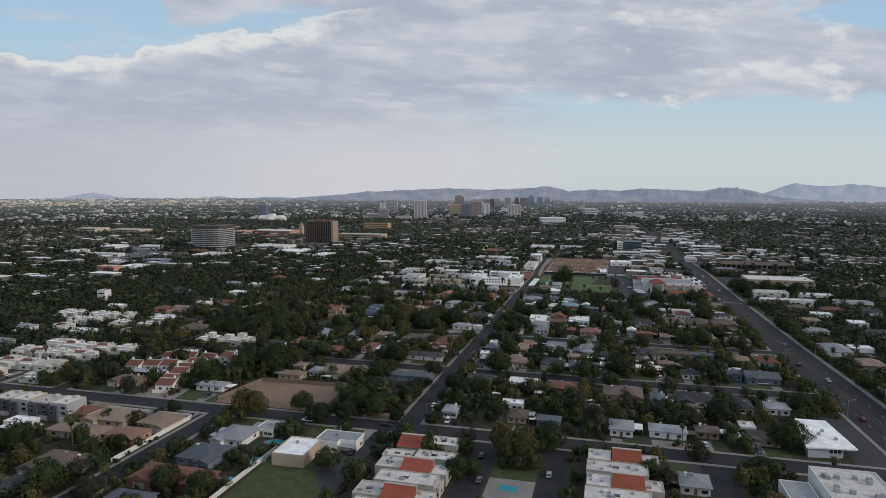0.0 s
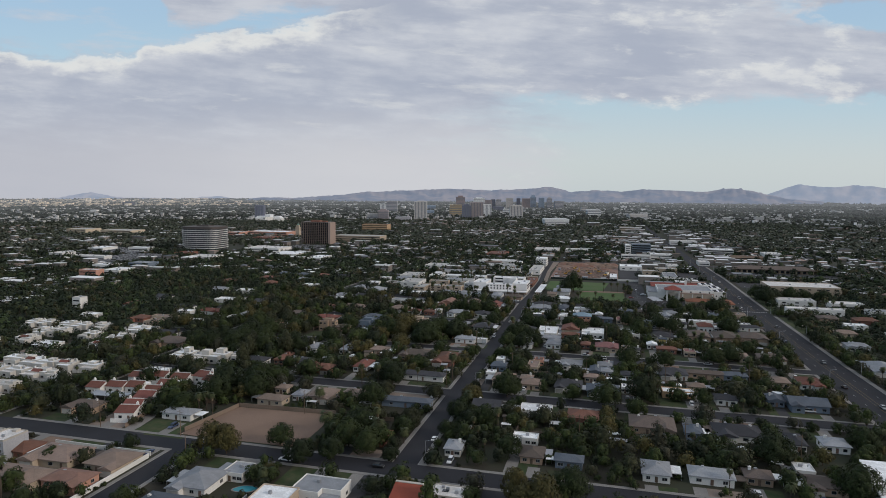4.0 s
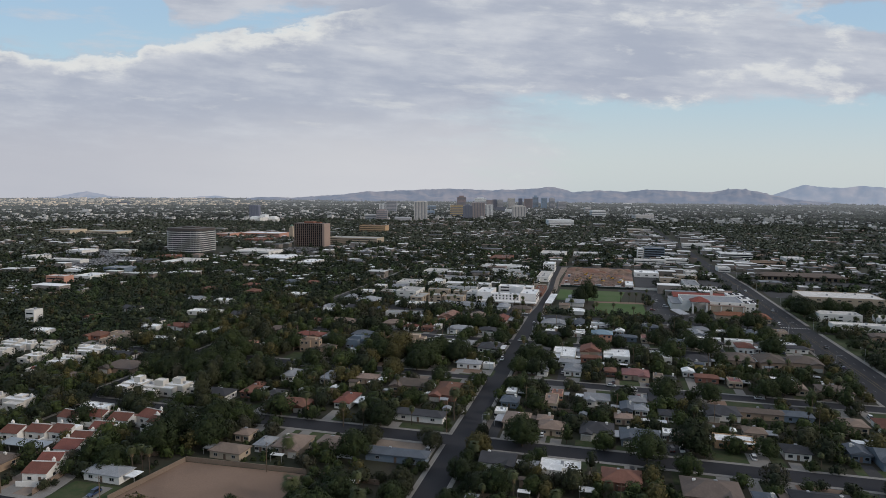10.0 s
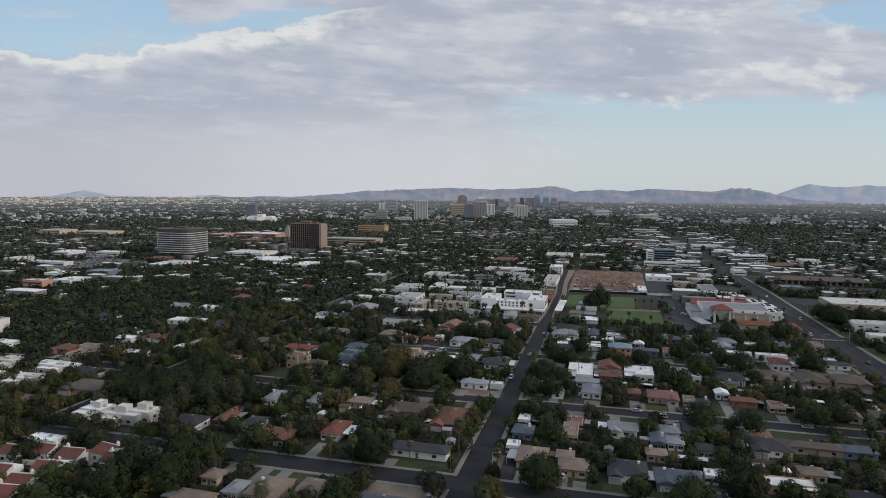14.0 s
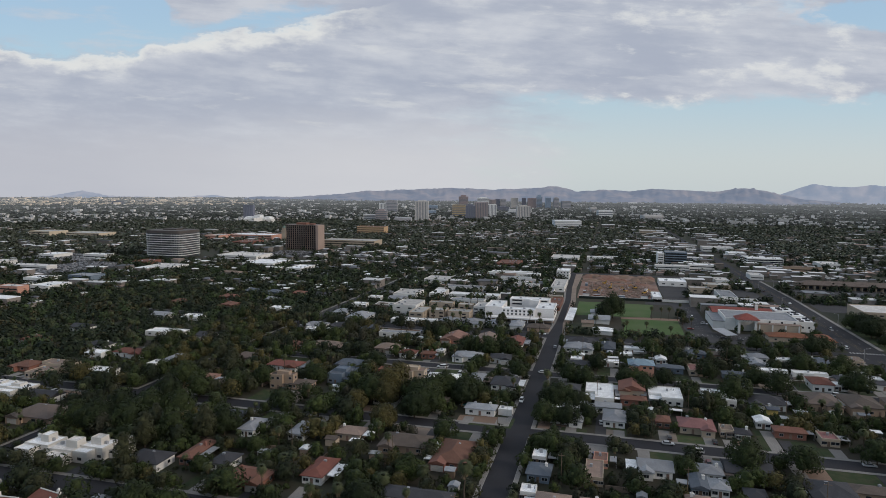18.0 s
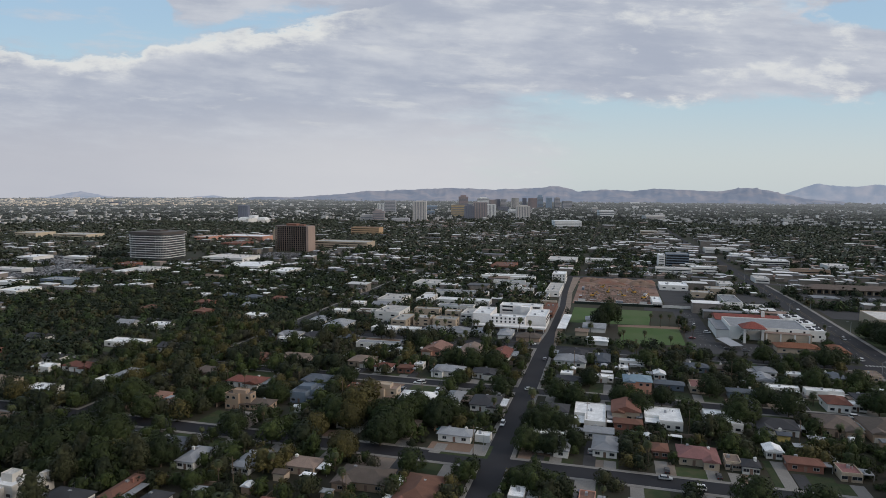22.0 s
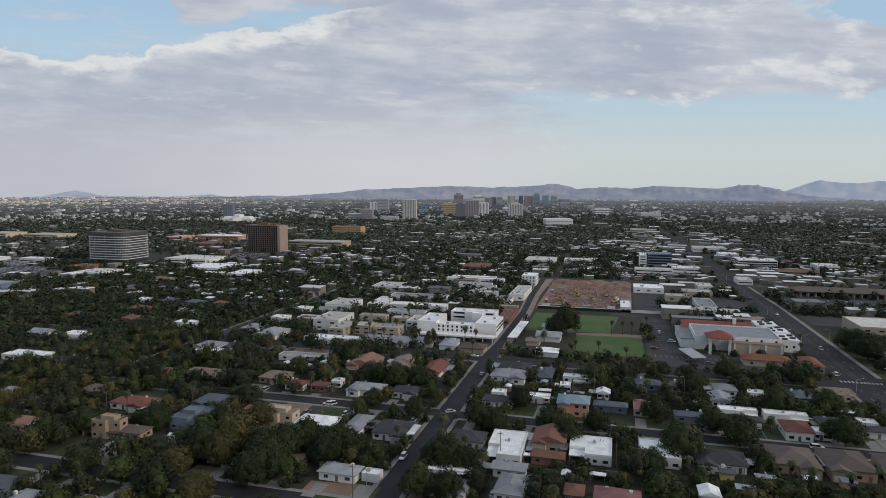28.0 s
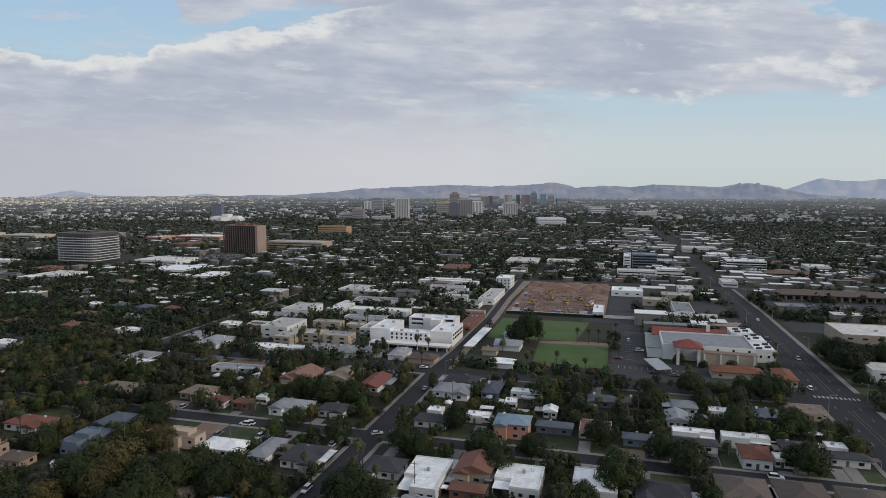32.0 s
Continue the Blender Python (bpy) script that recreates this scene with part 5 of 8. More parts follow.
# mission-style school quarter beyond the office tower: bell tower and dome
ob = thing("bell_tower", -560, 1010, 0, 0, "cream church bell tower with a small green dome", "tower")
part("shaft", Geo().box(-4, -4, 0, 4, 4, 20).box(-4.6, -4.6, 20, 4.6, 4.6, 21).box(-2.8, -2.8, 21, 2.8, 2.8, 25), WALLS["beige"], ob)
dome = Geo()
for k in range(4):
    dome.prism([((3.0 * math.cos(k * 0.4)) * math.cos(2 * math.pi * i / 12), (3.0 * math.cos(k * 0.4)) * math.sin(2 * math.pi * i / 12)) for i in range(12)], 25 + k * 0.9, 25.9 + k * 0.9)
part("dome", dome, mat("copper_green", (0.25, 0.36, 0.30), 0.6, 0.2), ob)
block_off(-570, 1000, -550, 1020)

# ---------------------------------------------------------------- skyline
# Facades and glass are lightened to stand in for haze on the towers.
TOWER_C = {k: mat("facade_" + k, c, 0.7, 0.15, 0.1, 0.0) for k, c in dict(pale=(0.56, 0.53, 0.51), grey=(0.42, 0.41, 0.43), brown=(0.36, 0.31, 0.31), blue=(0.27, 0.34, 0.43),
           ochre=(0.50, 0.38, 0.22), dark=(0.17, 0.18, 0.23), rust=(0.33, 0.265, 0.265), white=(0.74, 0.74, 0.74)).items()}
DARKGLASS = mat("hazed_curtain_glass", (0.19, 0.205, 0.235), 0.4, 0.2, 0.05, 0.0, spec=0.6)


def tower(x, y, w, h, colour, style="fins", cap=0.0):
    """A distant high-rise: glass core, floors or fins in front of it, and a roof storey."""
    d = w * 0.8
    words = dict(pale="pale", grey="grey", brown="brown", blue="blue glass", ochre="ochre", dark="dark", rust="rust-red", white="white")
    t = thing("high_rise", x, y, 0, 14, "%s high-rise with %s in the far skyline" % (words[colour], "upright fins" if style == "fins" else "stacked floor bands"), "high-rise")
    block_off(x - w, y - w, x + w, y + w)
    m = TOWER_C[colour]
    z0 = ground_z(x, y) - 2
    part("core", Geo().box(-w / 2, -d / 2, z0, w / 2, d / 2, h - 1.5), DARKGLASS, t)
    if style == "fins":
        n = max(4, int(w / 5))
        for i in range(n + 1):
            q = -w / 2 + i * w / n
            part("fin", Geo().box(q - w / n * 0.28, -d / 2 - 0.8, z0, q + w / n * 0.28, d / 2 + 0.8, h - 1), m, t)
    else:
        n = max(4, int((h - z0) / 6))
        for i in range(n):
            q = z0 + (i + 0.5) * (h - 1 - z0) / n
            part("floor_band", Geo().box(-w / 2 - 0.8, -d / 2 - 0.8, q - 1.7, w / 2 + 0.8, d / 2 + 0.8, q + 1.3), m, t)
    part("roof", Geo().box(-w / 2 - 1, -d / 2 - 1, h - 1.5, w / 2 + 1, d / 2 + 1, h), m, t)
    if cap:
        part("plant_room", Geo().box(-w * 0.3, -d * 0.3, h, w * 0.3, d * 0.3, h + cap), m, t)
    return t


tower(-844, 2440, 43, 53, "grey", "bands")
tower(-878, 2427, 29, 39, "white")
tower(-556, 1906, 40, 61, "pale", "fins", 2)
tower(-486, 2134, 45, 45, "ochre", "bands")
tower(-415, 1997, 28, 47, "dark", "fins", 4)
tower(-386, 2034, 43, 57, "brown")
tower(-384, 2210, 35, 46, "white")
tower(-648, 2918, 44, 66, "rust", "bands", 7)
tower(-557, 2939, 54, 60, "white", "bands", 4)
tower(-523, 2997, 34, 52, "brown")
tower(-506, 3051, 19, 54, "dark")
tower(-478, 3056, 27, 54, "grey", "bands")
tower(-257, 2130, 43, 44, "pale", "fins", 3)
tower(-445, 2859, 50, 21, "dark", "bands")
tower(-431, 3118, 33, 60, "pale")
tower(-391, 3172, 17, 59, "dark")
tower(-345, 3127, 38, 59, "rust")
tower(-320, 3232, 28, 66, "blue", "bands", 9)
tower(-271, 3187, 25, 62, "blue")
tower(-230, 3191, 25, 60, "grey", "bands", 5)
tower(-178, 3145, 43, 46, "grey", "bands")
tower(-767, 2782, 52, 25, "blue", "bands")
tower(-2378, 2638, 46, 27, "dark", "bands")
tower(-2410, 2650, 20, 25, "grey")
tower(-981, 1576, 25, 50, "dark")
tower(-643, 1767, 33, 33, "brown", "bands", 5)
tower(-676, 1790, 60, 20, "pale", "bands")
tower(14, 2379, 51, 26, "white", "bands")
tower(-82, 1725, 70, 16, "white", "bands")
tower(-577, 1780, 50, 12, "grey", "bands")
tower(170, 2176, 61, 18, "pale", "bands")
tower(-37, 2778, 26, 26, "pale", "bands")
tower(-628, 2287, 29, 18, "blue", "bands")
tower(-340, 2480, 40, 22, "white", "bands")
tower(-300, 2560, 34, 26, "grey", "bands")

# broad white hall with stepped roofs beyond the office tower
hall = thing("exhibition_hall", -937, 1556, 0, 14, "broad white hall with stepped vaulted roofs", "hall")
block_off(-990, 1530, -840, 1590)
part("wall", Geo().box(-40, -20, -1, 40, 20, 11), WALLS["white"], hall)
for i in range(3):
    q = -27 + i * 26
    part("vault", Geo().prism([(q - 11.5, -19), (q + 11.5, -19), (q + 11.5, 19), (q - 11.5, 19)], 11.0, 15.0).prism([(q - 8, -18), (q + 8, -18), (q + 8, 18), (q - 8, 18)], 15.0, 18.0 + 5.0 * (i == 1)), ROOF_TOP, hall)

# ---------------------------------------------------------------- church hall and parking by the avenue
road("parking_lot", 88, 366, 176, 400, OLD_ASPHALT, 0.045, "asphalt parking lot with painted bays")
road("parking_lane", 88, 400, 106, 515, OLD_ASPHALT, 0.045, "asphalt parking lane beside the playing field")
for i in range(14):
    setting("bay_line", Geo().box(92 + i * 3, 386, 0.03, 92.15 + i * 3, 391, 0.055), PAINT, "white painted parking line")
for i in range(16):
    setting("bay_line", Geo().box(96, 405 + i * 6, 0.03, 101, 405.15 + i * 6, 0.055), PAINT, "white painted parking line")
hall = thing("church_hall", 146, 432, 0, 0, "cream church hall with a grey roof and red-tiled porch", "church hall")
block_off(108, 402, 177, 474)
part("wall", Geo().box(-30, -20, -0.3, 18, 14, 8.0), WALLS["white"], hall)
part("parapet", Geo().box(-30, -20, 8.0, 18, -19.6, 8.8).box(-30, 13.6, 8.0, 18, 14, 8.8).box(-30, -19.6, 8, -29.6, 13.6, 8.8).box(17.6, -19.6, 8, 18, 13.6, 8.8), WALLS["white"], hall)
part("roof", Geo().box(-29.6, -19.6, 8.0, 17.6, 13.6, 8.2), ROOFS["grey"], hall)
part("lean_to", Geo().box(-11.0, -25.5, -0.3, 18, -20.02, 6.2), WALLS["beige"], hall)
part("lean_to_roof", Geo().prism([(-11.0, -25.8), (18.3, -25.8), (18.3, -20.02), (-11.0, -20.02)], 6.2, 6.5), ROOFS["tan"], hall)
for i in range(4):
    part("pilaster", Geo().box(-9 + i * 8.4, -26.0, -0.3, -8.1 + i * 8.4, -25.52, 6.15), WALLS["white"], hall)
for i in range(4):
    part("window", WIN_S, None, hall, "", pose(-9 + i * 8.0, -20, 7.0))
part("left_wing", Geo().box(-38, -18, -0.3, -30.02, 20, 5.5), WALLS["white"], hall)
part("left_wing_roof", Geo().box(-38.4, -18.4, 5.5, -29.8, 20.4, 5.9), ROOFS["grey"], hall)
for i, (x0, y0, x1, y1, zt) in enumerate(((18.02, -14, 29.5, 6, 6.6), (15.5, 6.02, 28.5, 22, 7.2), (12.5, 22.02, 25.5, 40, 7.8))):
    part("east_wing", Geo().box(x0, y0, -0.3, x1, y1, zt), WALLS["white"], hall)
    part("east_wing_roof", Geo().box(x0 - 0.2, y0 - 0.005, zt, x1 + 0.2, y1 + 0.005, zt + 0.25), ROOF_TOP, hall)
    part("parapet", Geo().box(x0 - 0.2, y0 - 0.2, zt - 0.3, x1 + 0.2, y0 - 0.01, zt + 0.9), WALLS["white"], hall)
    for k in range(4):
        part("skylight", Geo().box(x0 + 2.2 + (k % 2) * 5.2, y0 + 3 + k * 3.6, zt + 0.25, x0 + 5.2 + (k % 2) * 5.2, y0 + 5 + k * 3.6, zt + 1.1), ROOFS["dark"], hall, "dark roof hatch")
    for k in range(2):
        part("window", WIN_S, None, hall, "", pose(x0 + 4 + k * 4, y0, 3.4))
# tall open porch: two glazed storeys along the side, one broad arch in front, red pyramid roof
for q in ((-23.4, -31.2), (-12.8, -31.2)):
    part("column", Geo().box(q[0], q[1], -0.3, q[0] + 1.5, q[1] + 1.5, 8.6).box(q[0] - 0.15, q[1] - 0.15, 7.9, q[0] + 1.65, q[1] + 1.65, 8.6), WALLS["white"], hall)
part("porch_beam", Geo().box(-23.6, -31.4, 8.6, -11.1, -20.04, 9.9), WALLS["white"], hall)
for zz in (0.0, 4.2, 8.0):
    part("porch_rail", Geo().box(-23.35, -29.6, zz, -22.6, -20.04, zz + 0.55), WALLS["white"], hall)
for i in range(3):
    part("pier", Geo().box(-23.38, -28.6 + i * 3.4, 0.0, -22.5, -27.9 + i * 3.4, 8.6), WALLS["white"], hall)
    part("porch_window", Geo().box(-22.9, -27.88 + i * 3.4, 4.8, -22.75, -25.25 + i * 3.4, 7.9), GLASS, hall)
for i in range(5):
    part("vent_hole", Geo().box(-20.6 + i * 1.7, -31.46, 9.1, -20.0 + i * 1.7, -31.38, 9.55), GLASS, hall)
g, _ = roof_shape("hip", 14, 12.4, 10.1, 0.6)
for k in range(len(g.v)):
    g.v[k] = (g.v[k][0] - 17.3, g.v[k][1] - 25.6, 10.1 + (g.v[k][2] - 10.1) * (1.5 if g.v[k][2] > 10.1 else 1))
HALL_TILE = mat("hall_clay_tile", (0.27, 0.078, 0.062), 0.8, 0.25, 1.2, 0.5, stripe=2.2)
part("porch_roof", g, HALL_TILE, hall, "red clay tile porch roof")
part("chimney", Geo().box(-2, 22, -0.3, 0, 24, 12), WALLS["white"], hall)
red = Geo().poly([(-34, 14.1, 6.2), (10, 14.1, 6.2), (10, 26, 9.0), (-34, 26, 9.0)]).poly([(10, 38, 6.2), (-34, 38, 6.2), (-34, 26, 9.0), (10, 26, 9.0)]).poly([(10, 14.1, 6.2), (10, 38, 6.2), (10, 26, 9.0)]).poly(
    [(-34, 38, 6.2), (-34, 14.1, 6.2), (-34, 26, 9.0)])
part("rear_roof", red, HALL_TILE, hall, "long red-brown tile roof")
part("rear_wall", Geo().box(-33, 14.6, -0.3, 9, 37.5, 6.15), WALLS["beige"], hall)

for nm, x, y, w, d in (("parish_house", 150, 386, 24, 11), ("parish_house", 172, 384, 8, 20)):
    ph = thing(nm, x, y, 0.03, 0, "single-storey house with an orange clay tile roof", "house")
    block_off(x - w / 2 - 1, y - d / 2 - 1, x + w / 2 + 1, y + d / 2 + 1)
    part("wall", Geo().box(-w / 2, -d / 2, -0.3, w / 2, d / 2, 3.4), WALLS["beige"], ph)
    part("roof", roof_shape("hip", w, d, 3.6, 0.7)[0], ROOFS["orange"], ph)
    for i in range(3):
        window_on(ph, -w / 3 + i * w / 3, -d / 2 - 0.005, 1.6, 0)
ob = thing("shade_canopy", 112, 389, 0.0, -72, "slanted grey metal shade canopy over parking", "canopy")
part("canopy_roof", Geo().poly([(-10, -4, 3.2), (10, -4, 2.6), (10, 4, 3.0), (-10, 4, 3.6)]).poly([(-10, 4, 3.5), (10, 4, 2.9), (10, -4, 2.5), (-10, -4, 3.1)]), METAL, ob)
for sx in (-5, 5):
    part("post", Geo().box(sx - 0.12, -0.12, 0, sx + 0.12, 0.12, 3.0), METAL, ob)

# ---------------------------------------------------------------- playing fields, cleared site
setting("field_upper", Geo().prism([(9, 436), (66, 441), (72, 500), (9, 500)], -0.1, 0.05), FIELD, "bright green mown playing field")
setting("field_lower", Geo().prism([(46, 379), (86, 383), (86, 433), (44, 430)], -0.1, 0.05), FIELD, "bright green mown playing field")
setting("field_path", Geo().prism([(44, 430.2), (88, 433.2), (88, 441), (62, 440.5), (44, 436)], -0.1, 0.045), DIRT, "bare dirt strip between playing fields")
setting("field_court", Geo().box(66, 502, -0.1, 100, 516, 0.048), OLD_ASPHALT, "grey paved court beside a field")
block_off(8, 376, 88, 520)
block_off(6, 519, 100, 690)
setting("site_ground", Geo().prism([(6.2, 520), (82, 522), (84, 675), (6.2, 675)], -0.1, 0.05), RED_DIRT, "bare red-brown earth of a cleared building site")
site = random.Random(12)
for i in range(44):
    cx, cy, rr, hh = site.uniform(14, 76), 668 - 60 * site.random() ** 2.2, site.uniform(3, 9), site.uniform(0.6, 2.2)
    if cy > 640:
        hh += 1.5
    g = Geo()
    n = 11
    ringz = [(1.0, 0.0), (0.72, 0.45), (0.4, 0.85)]
    for q, zz in ringz:
        for k in range(n):
            t = 2 * math.pi * k / n
            u = rr * q * (1 + 0.25 * noise.noise((cx + 2 * math.cos(t), cy + 2 * math.sin(t), q)))
            g.v.append((cx + u * math.cos(t) * 1.4, cy + u * math.sin(t), zz * hh * (1 + 0.3 * noise.noise((k * 1.3, i, q)))))
    g.v.append((cx, cy, hh))
    for s in range(2):
        for k in range(n):
            g.f.append((s * n + k, s * n + (k + 1) % n, (s + 1) * n + (k + 1) % n, (s + 1) * n + k))
    for k in range(n):
        g.f.append((2 * n + k, 2 * n + (k + 1) % n, 3 * n))
    tagged(part("earth_mound", g, RED_DIRT if site.random() < 0.6 else DIRT), "heap of loose red earth on the cleared site", "mound", "earth mounds")
for i in range(26):
    x, y, l = site.uniform(12, 60), site.uniform(528, 615), site.uniform(5, 22)
    g = Geo().box(x, y, -0.1, x + l, y + 0.5, site.uniform(0.5, 1.6)) if i % 3 else Geo().box(x, y, -0.1, x + 0.6, y + l, site.uniform(0.5, 1.6))
    tagged(part("foundation_wall", g, mat("raw_footing", (0.30, 0.225, 0.185), 0.95, 0.3, 1.5, 0.4)), "stub of a broken foundation wall on red earth", "wall", "foundation stubs")
RUBBLE = mat("broken_concrete", (0.26, 0.20, 0.17), 0.95, 0.3, 2.0, 0.4, island=0.4)
rub = Geo()
for i in range(1100):
    cx, cy, s = site.uniform(12, 74), site.uniform(528, 640), site.uniform(0.3, 1.3)
    t = site.uniform(0, 3)
    rub.prism([(cx + s * math.cos(t + k * 1.57 + site.uniform(-0.3, 0.3)), cy + s * 0.7 * math.sin(t + k * 1.57)) for k in range(4)], 0.0, s * site.uniform(0.3, 1.0))
tagged(part("rubble", rub, RUBBLE), "scattered rubble and broken slabs on red earth", "rubble", kind="stuff")
for i, (x, y, rz) in enumerate(((22, 560, 20), (36, 585, 80), (50, 566, 140), (60, 590, 200), (30, 615, 300), (68, 560, 30))):
    ex = thing("excavator", x, y, 0.05, rz, "weathered yellow excavator standing on a cleared site", "excavator", "excavators")
    YEL = mat("machine_yellow", (0.45, 0.26, 0.05), 0.5, 0.25, 2.0, 0.1)
    for s in (-1, 1):
        part("track", Geo().prism([(-2.0, s * 1.3 - 0.3), (2.0, s * 1.3 - 0.3), (2.0, s * 1.3 + 0.3), (-2.0, s * 1.3 + 0.3)], 0, 0.9), TYRE, ex)
    part("body", Geo().box(-2.0, -1.3, 0.95, 1.2, 1.3, 2.1).box(-2.2, -1.2, 1.1, -2.0, 1.2, 1.9), YEL, ex)
    part("cab", Geo().box(0.0, 0.1, 2.1, 1.4, 1.2, 3.1), GLASS, ex)
    part("boom", Geo().tube((1.0, -0.3, 1.6), (4.2, -0.3, 5.0), 0.35, 0.28), YEL, ex)
    part("arm", Geo().tube((4.2, -0.3, 5.0), (6.2, -0.3, 2.2), 0.28, 0.2), YEL, ex)
    part("bucket", Geo().prism([(5.7, -0.9), (6.7, -0.9), (6.7, 0.3), (5.7, 0.3)], 1.2, 2.1), METAL, ex)
for i, (x, y, rz, q) in enumerate(((14, 528, 0, 0), (24, 526, 4, 1), (66, 527, 0, 0), (74, 532, 90, 2), (76, 546, 88, 0), (12, 548, 92, 1), (46, 527, 2, 2), (70, 575, 70, 0), (12, 600, 90, 2))):
    sc = thing("site_container", x, y, 0.06, rz, "%s steel site container on red earth" % ("white", "rust-brown", "blue-grey")[q], "container", "site containers")
    cm = (WALLS["white"], ROOFS["rust"], WALLS["blue"])[q]
    part("body", Geo().box(-3.0, -1.2, 0, 3.0, 1.2, 2.6), cm, sc)
    part("roof_rim", Geo().box(-3.05, -1.25, 2.5, 3.05, 1.25, 2.68), METAL, sc)
    part("door", Geo().box(3.0, -1.1, 0.1, 3.06, 1.1, 2.4), METAL, sc)
for i in range(9):
    bk = Geo()
    x, hh = 12 + i * 8.2, 2.6 + 1.6 * noise.noise((i * 0.9, 3, 0))
    for k in range(10):
        t = 2 * math.pi * k / 10
        bk.v += [(x + 7.5 * math.cos(t), 672 + 6 * math.sin(t), 0), (x + 3.4 * math.cos(t), 672 + 2.2 * math.sin(t), hh + 0.5 * noise.noise((k, i, 2)))]
    for k in range(10):
        bk.f.append((2 * k, 2 * ((k + 1) % 10), 2 * ((k + 1) % 10) + 1, 2 * k + 1))
    bk.f.append(tuple(2 * k + 1 for k in range(10)))
    tagged(part("earth_bank", bk, RED_DIRT), "long bank of dug red earth behind the site", "mound", "earth mounds")
w = tagged(part("perimeter_wall", Geo().box(8, 519.5, -0.2, 156, 520.0, 2.0).box(8, 519.4, 2.0, 156, 520.1, 2.15), WALLS["white"]), "long low white perimeter wall behind the fields", "wall")
tagged(part("site_fence", Geo().box(8, 517.4, 0, 74, 517.5, 2.2), mat("dark_screen_fabric", (0.02, 0.03, 0.025), 0.9, 0.2)), "dark green windscreen fence along the field", "fence")
road("parking_behind", 84, 522, 176, 545, OLD_ASPHALT, 0.045, "asphalt lot behind a white wall")
cp = thing("long_carport", 6.4, 426, 0, -1, "long low white carport roof beside the street", "carport")
block_off(2, 396, 12, 455)
part("carport_roof", Geo().box(-3, -26, 2.6, 3, 26, 2.85).box(-3.1, -26.1, 2.45, 3.1, -26, 2.95), ROOF_TOP, cp)
for i in range(9):
    part("post", Geo().box(2.5, -25.5 + i * 6.3, 0, 2.7, -25.3 + i * 6.3, 2.6), METAL, cp)

# ---------------------------------------------------------------- south of the first cross street
road("alley_west", -20, -150, -6, -5, OLD_ASPHALT, 0.045, "worn asphalt drive between buildings")
road("court_west", 31, -150, 41, -5, ASPHALT, 0.045, "asphalt drive beside condominiums")
road("court_east", 59, -150, 67, -5, ASPHALT, 0.045, "asphalt drive beside condominiums")
road("drive_east", 115, -150, 125, -5, ASPHALT, 0.045, "asphalt drive beside a low building")
setting("lawn_pool", Geo().box(42, -36, -0.1, 58, -12, 0.07), LAWN, "shaded lawn of a condominium court")
setting("pool_deck", Geo().box(42, -60, -0.1, 58, -36.1, 0.08), CONCRETE, "pale concrete deck round a pool")
block_off(41, -60, 59, -30)


def pool(x, y, rx, ry, rz=0, square=False):
    p = thing("swimming_pool", x, y, 0.09, rz, "blue swimming pool with a pale concrete rim", "pool", "pools")
    pts = [(rx, ry), (-rx, ry), (-rx, -ry), (rx, -ry)] if square else [(rx * math.cos(t) * (1 + 0.18 * math.sin(2 * t)), ry * math.sin(t)) for t in [2 * math.pi * i / 20 for i in range(20)]]
    part("rim", Geo().prism([(a * 1.14, b * 1.18) for a, b in pts], -0.15, 0.04), CONCRETE, p)
    part("water", Geo().prism(pts, -0.1, 0.05), WATER, p)
    block_off(x - rx, y - ry, x + rx, y + ry)


pool(49.5, -43, 3.2, 2.2, 0, True)
pool(-46, -27, 3.8, 2.2, 10)
pool(-45, -45, 4.2, 2.8, 0)
pool(-46, -62, 4.0, 2.4, 20)
pool(-33, 224, 3.2, 2.2, 15)
pool(-28, 204, 3.0, 2.0, 5)
setting("mown_field", Geo().prism([(-39, -110), (-22, -110), (-10, -62), (-26, -36), (-40, -36)], -0.1, 0.05), LAWN, "wide mown lawn beside a pale building")
block_off(-41, -110, -21, -36)
garden_wall(-94.2, -60, -94.2, -14, 1, "cream garden wall along a side street")
garden_wall(-138, -12.5, -94.6, -12.5, 1, "cream garden wall along a side street")
garden_wall(-41.5, -110, -41.5, -33, 1, "white garden wall along a lawn")

# condominiums: white flat blocks stepping back, with red tiled slopes
RED_TILE = mat("bright_clay_tile", (0.33, 0.085, 0.05), 0.8, 0.25, 1.2, 0.5, per_object=0.12, stripe=2.2)


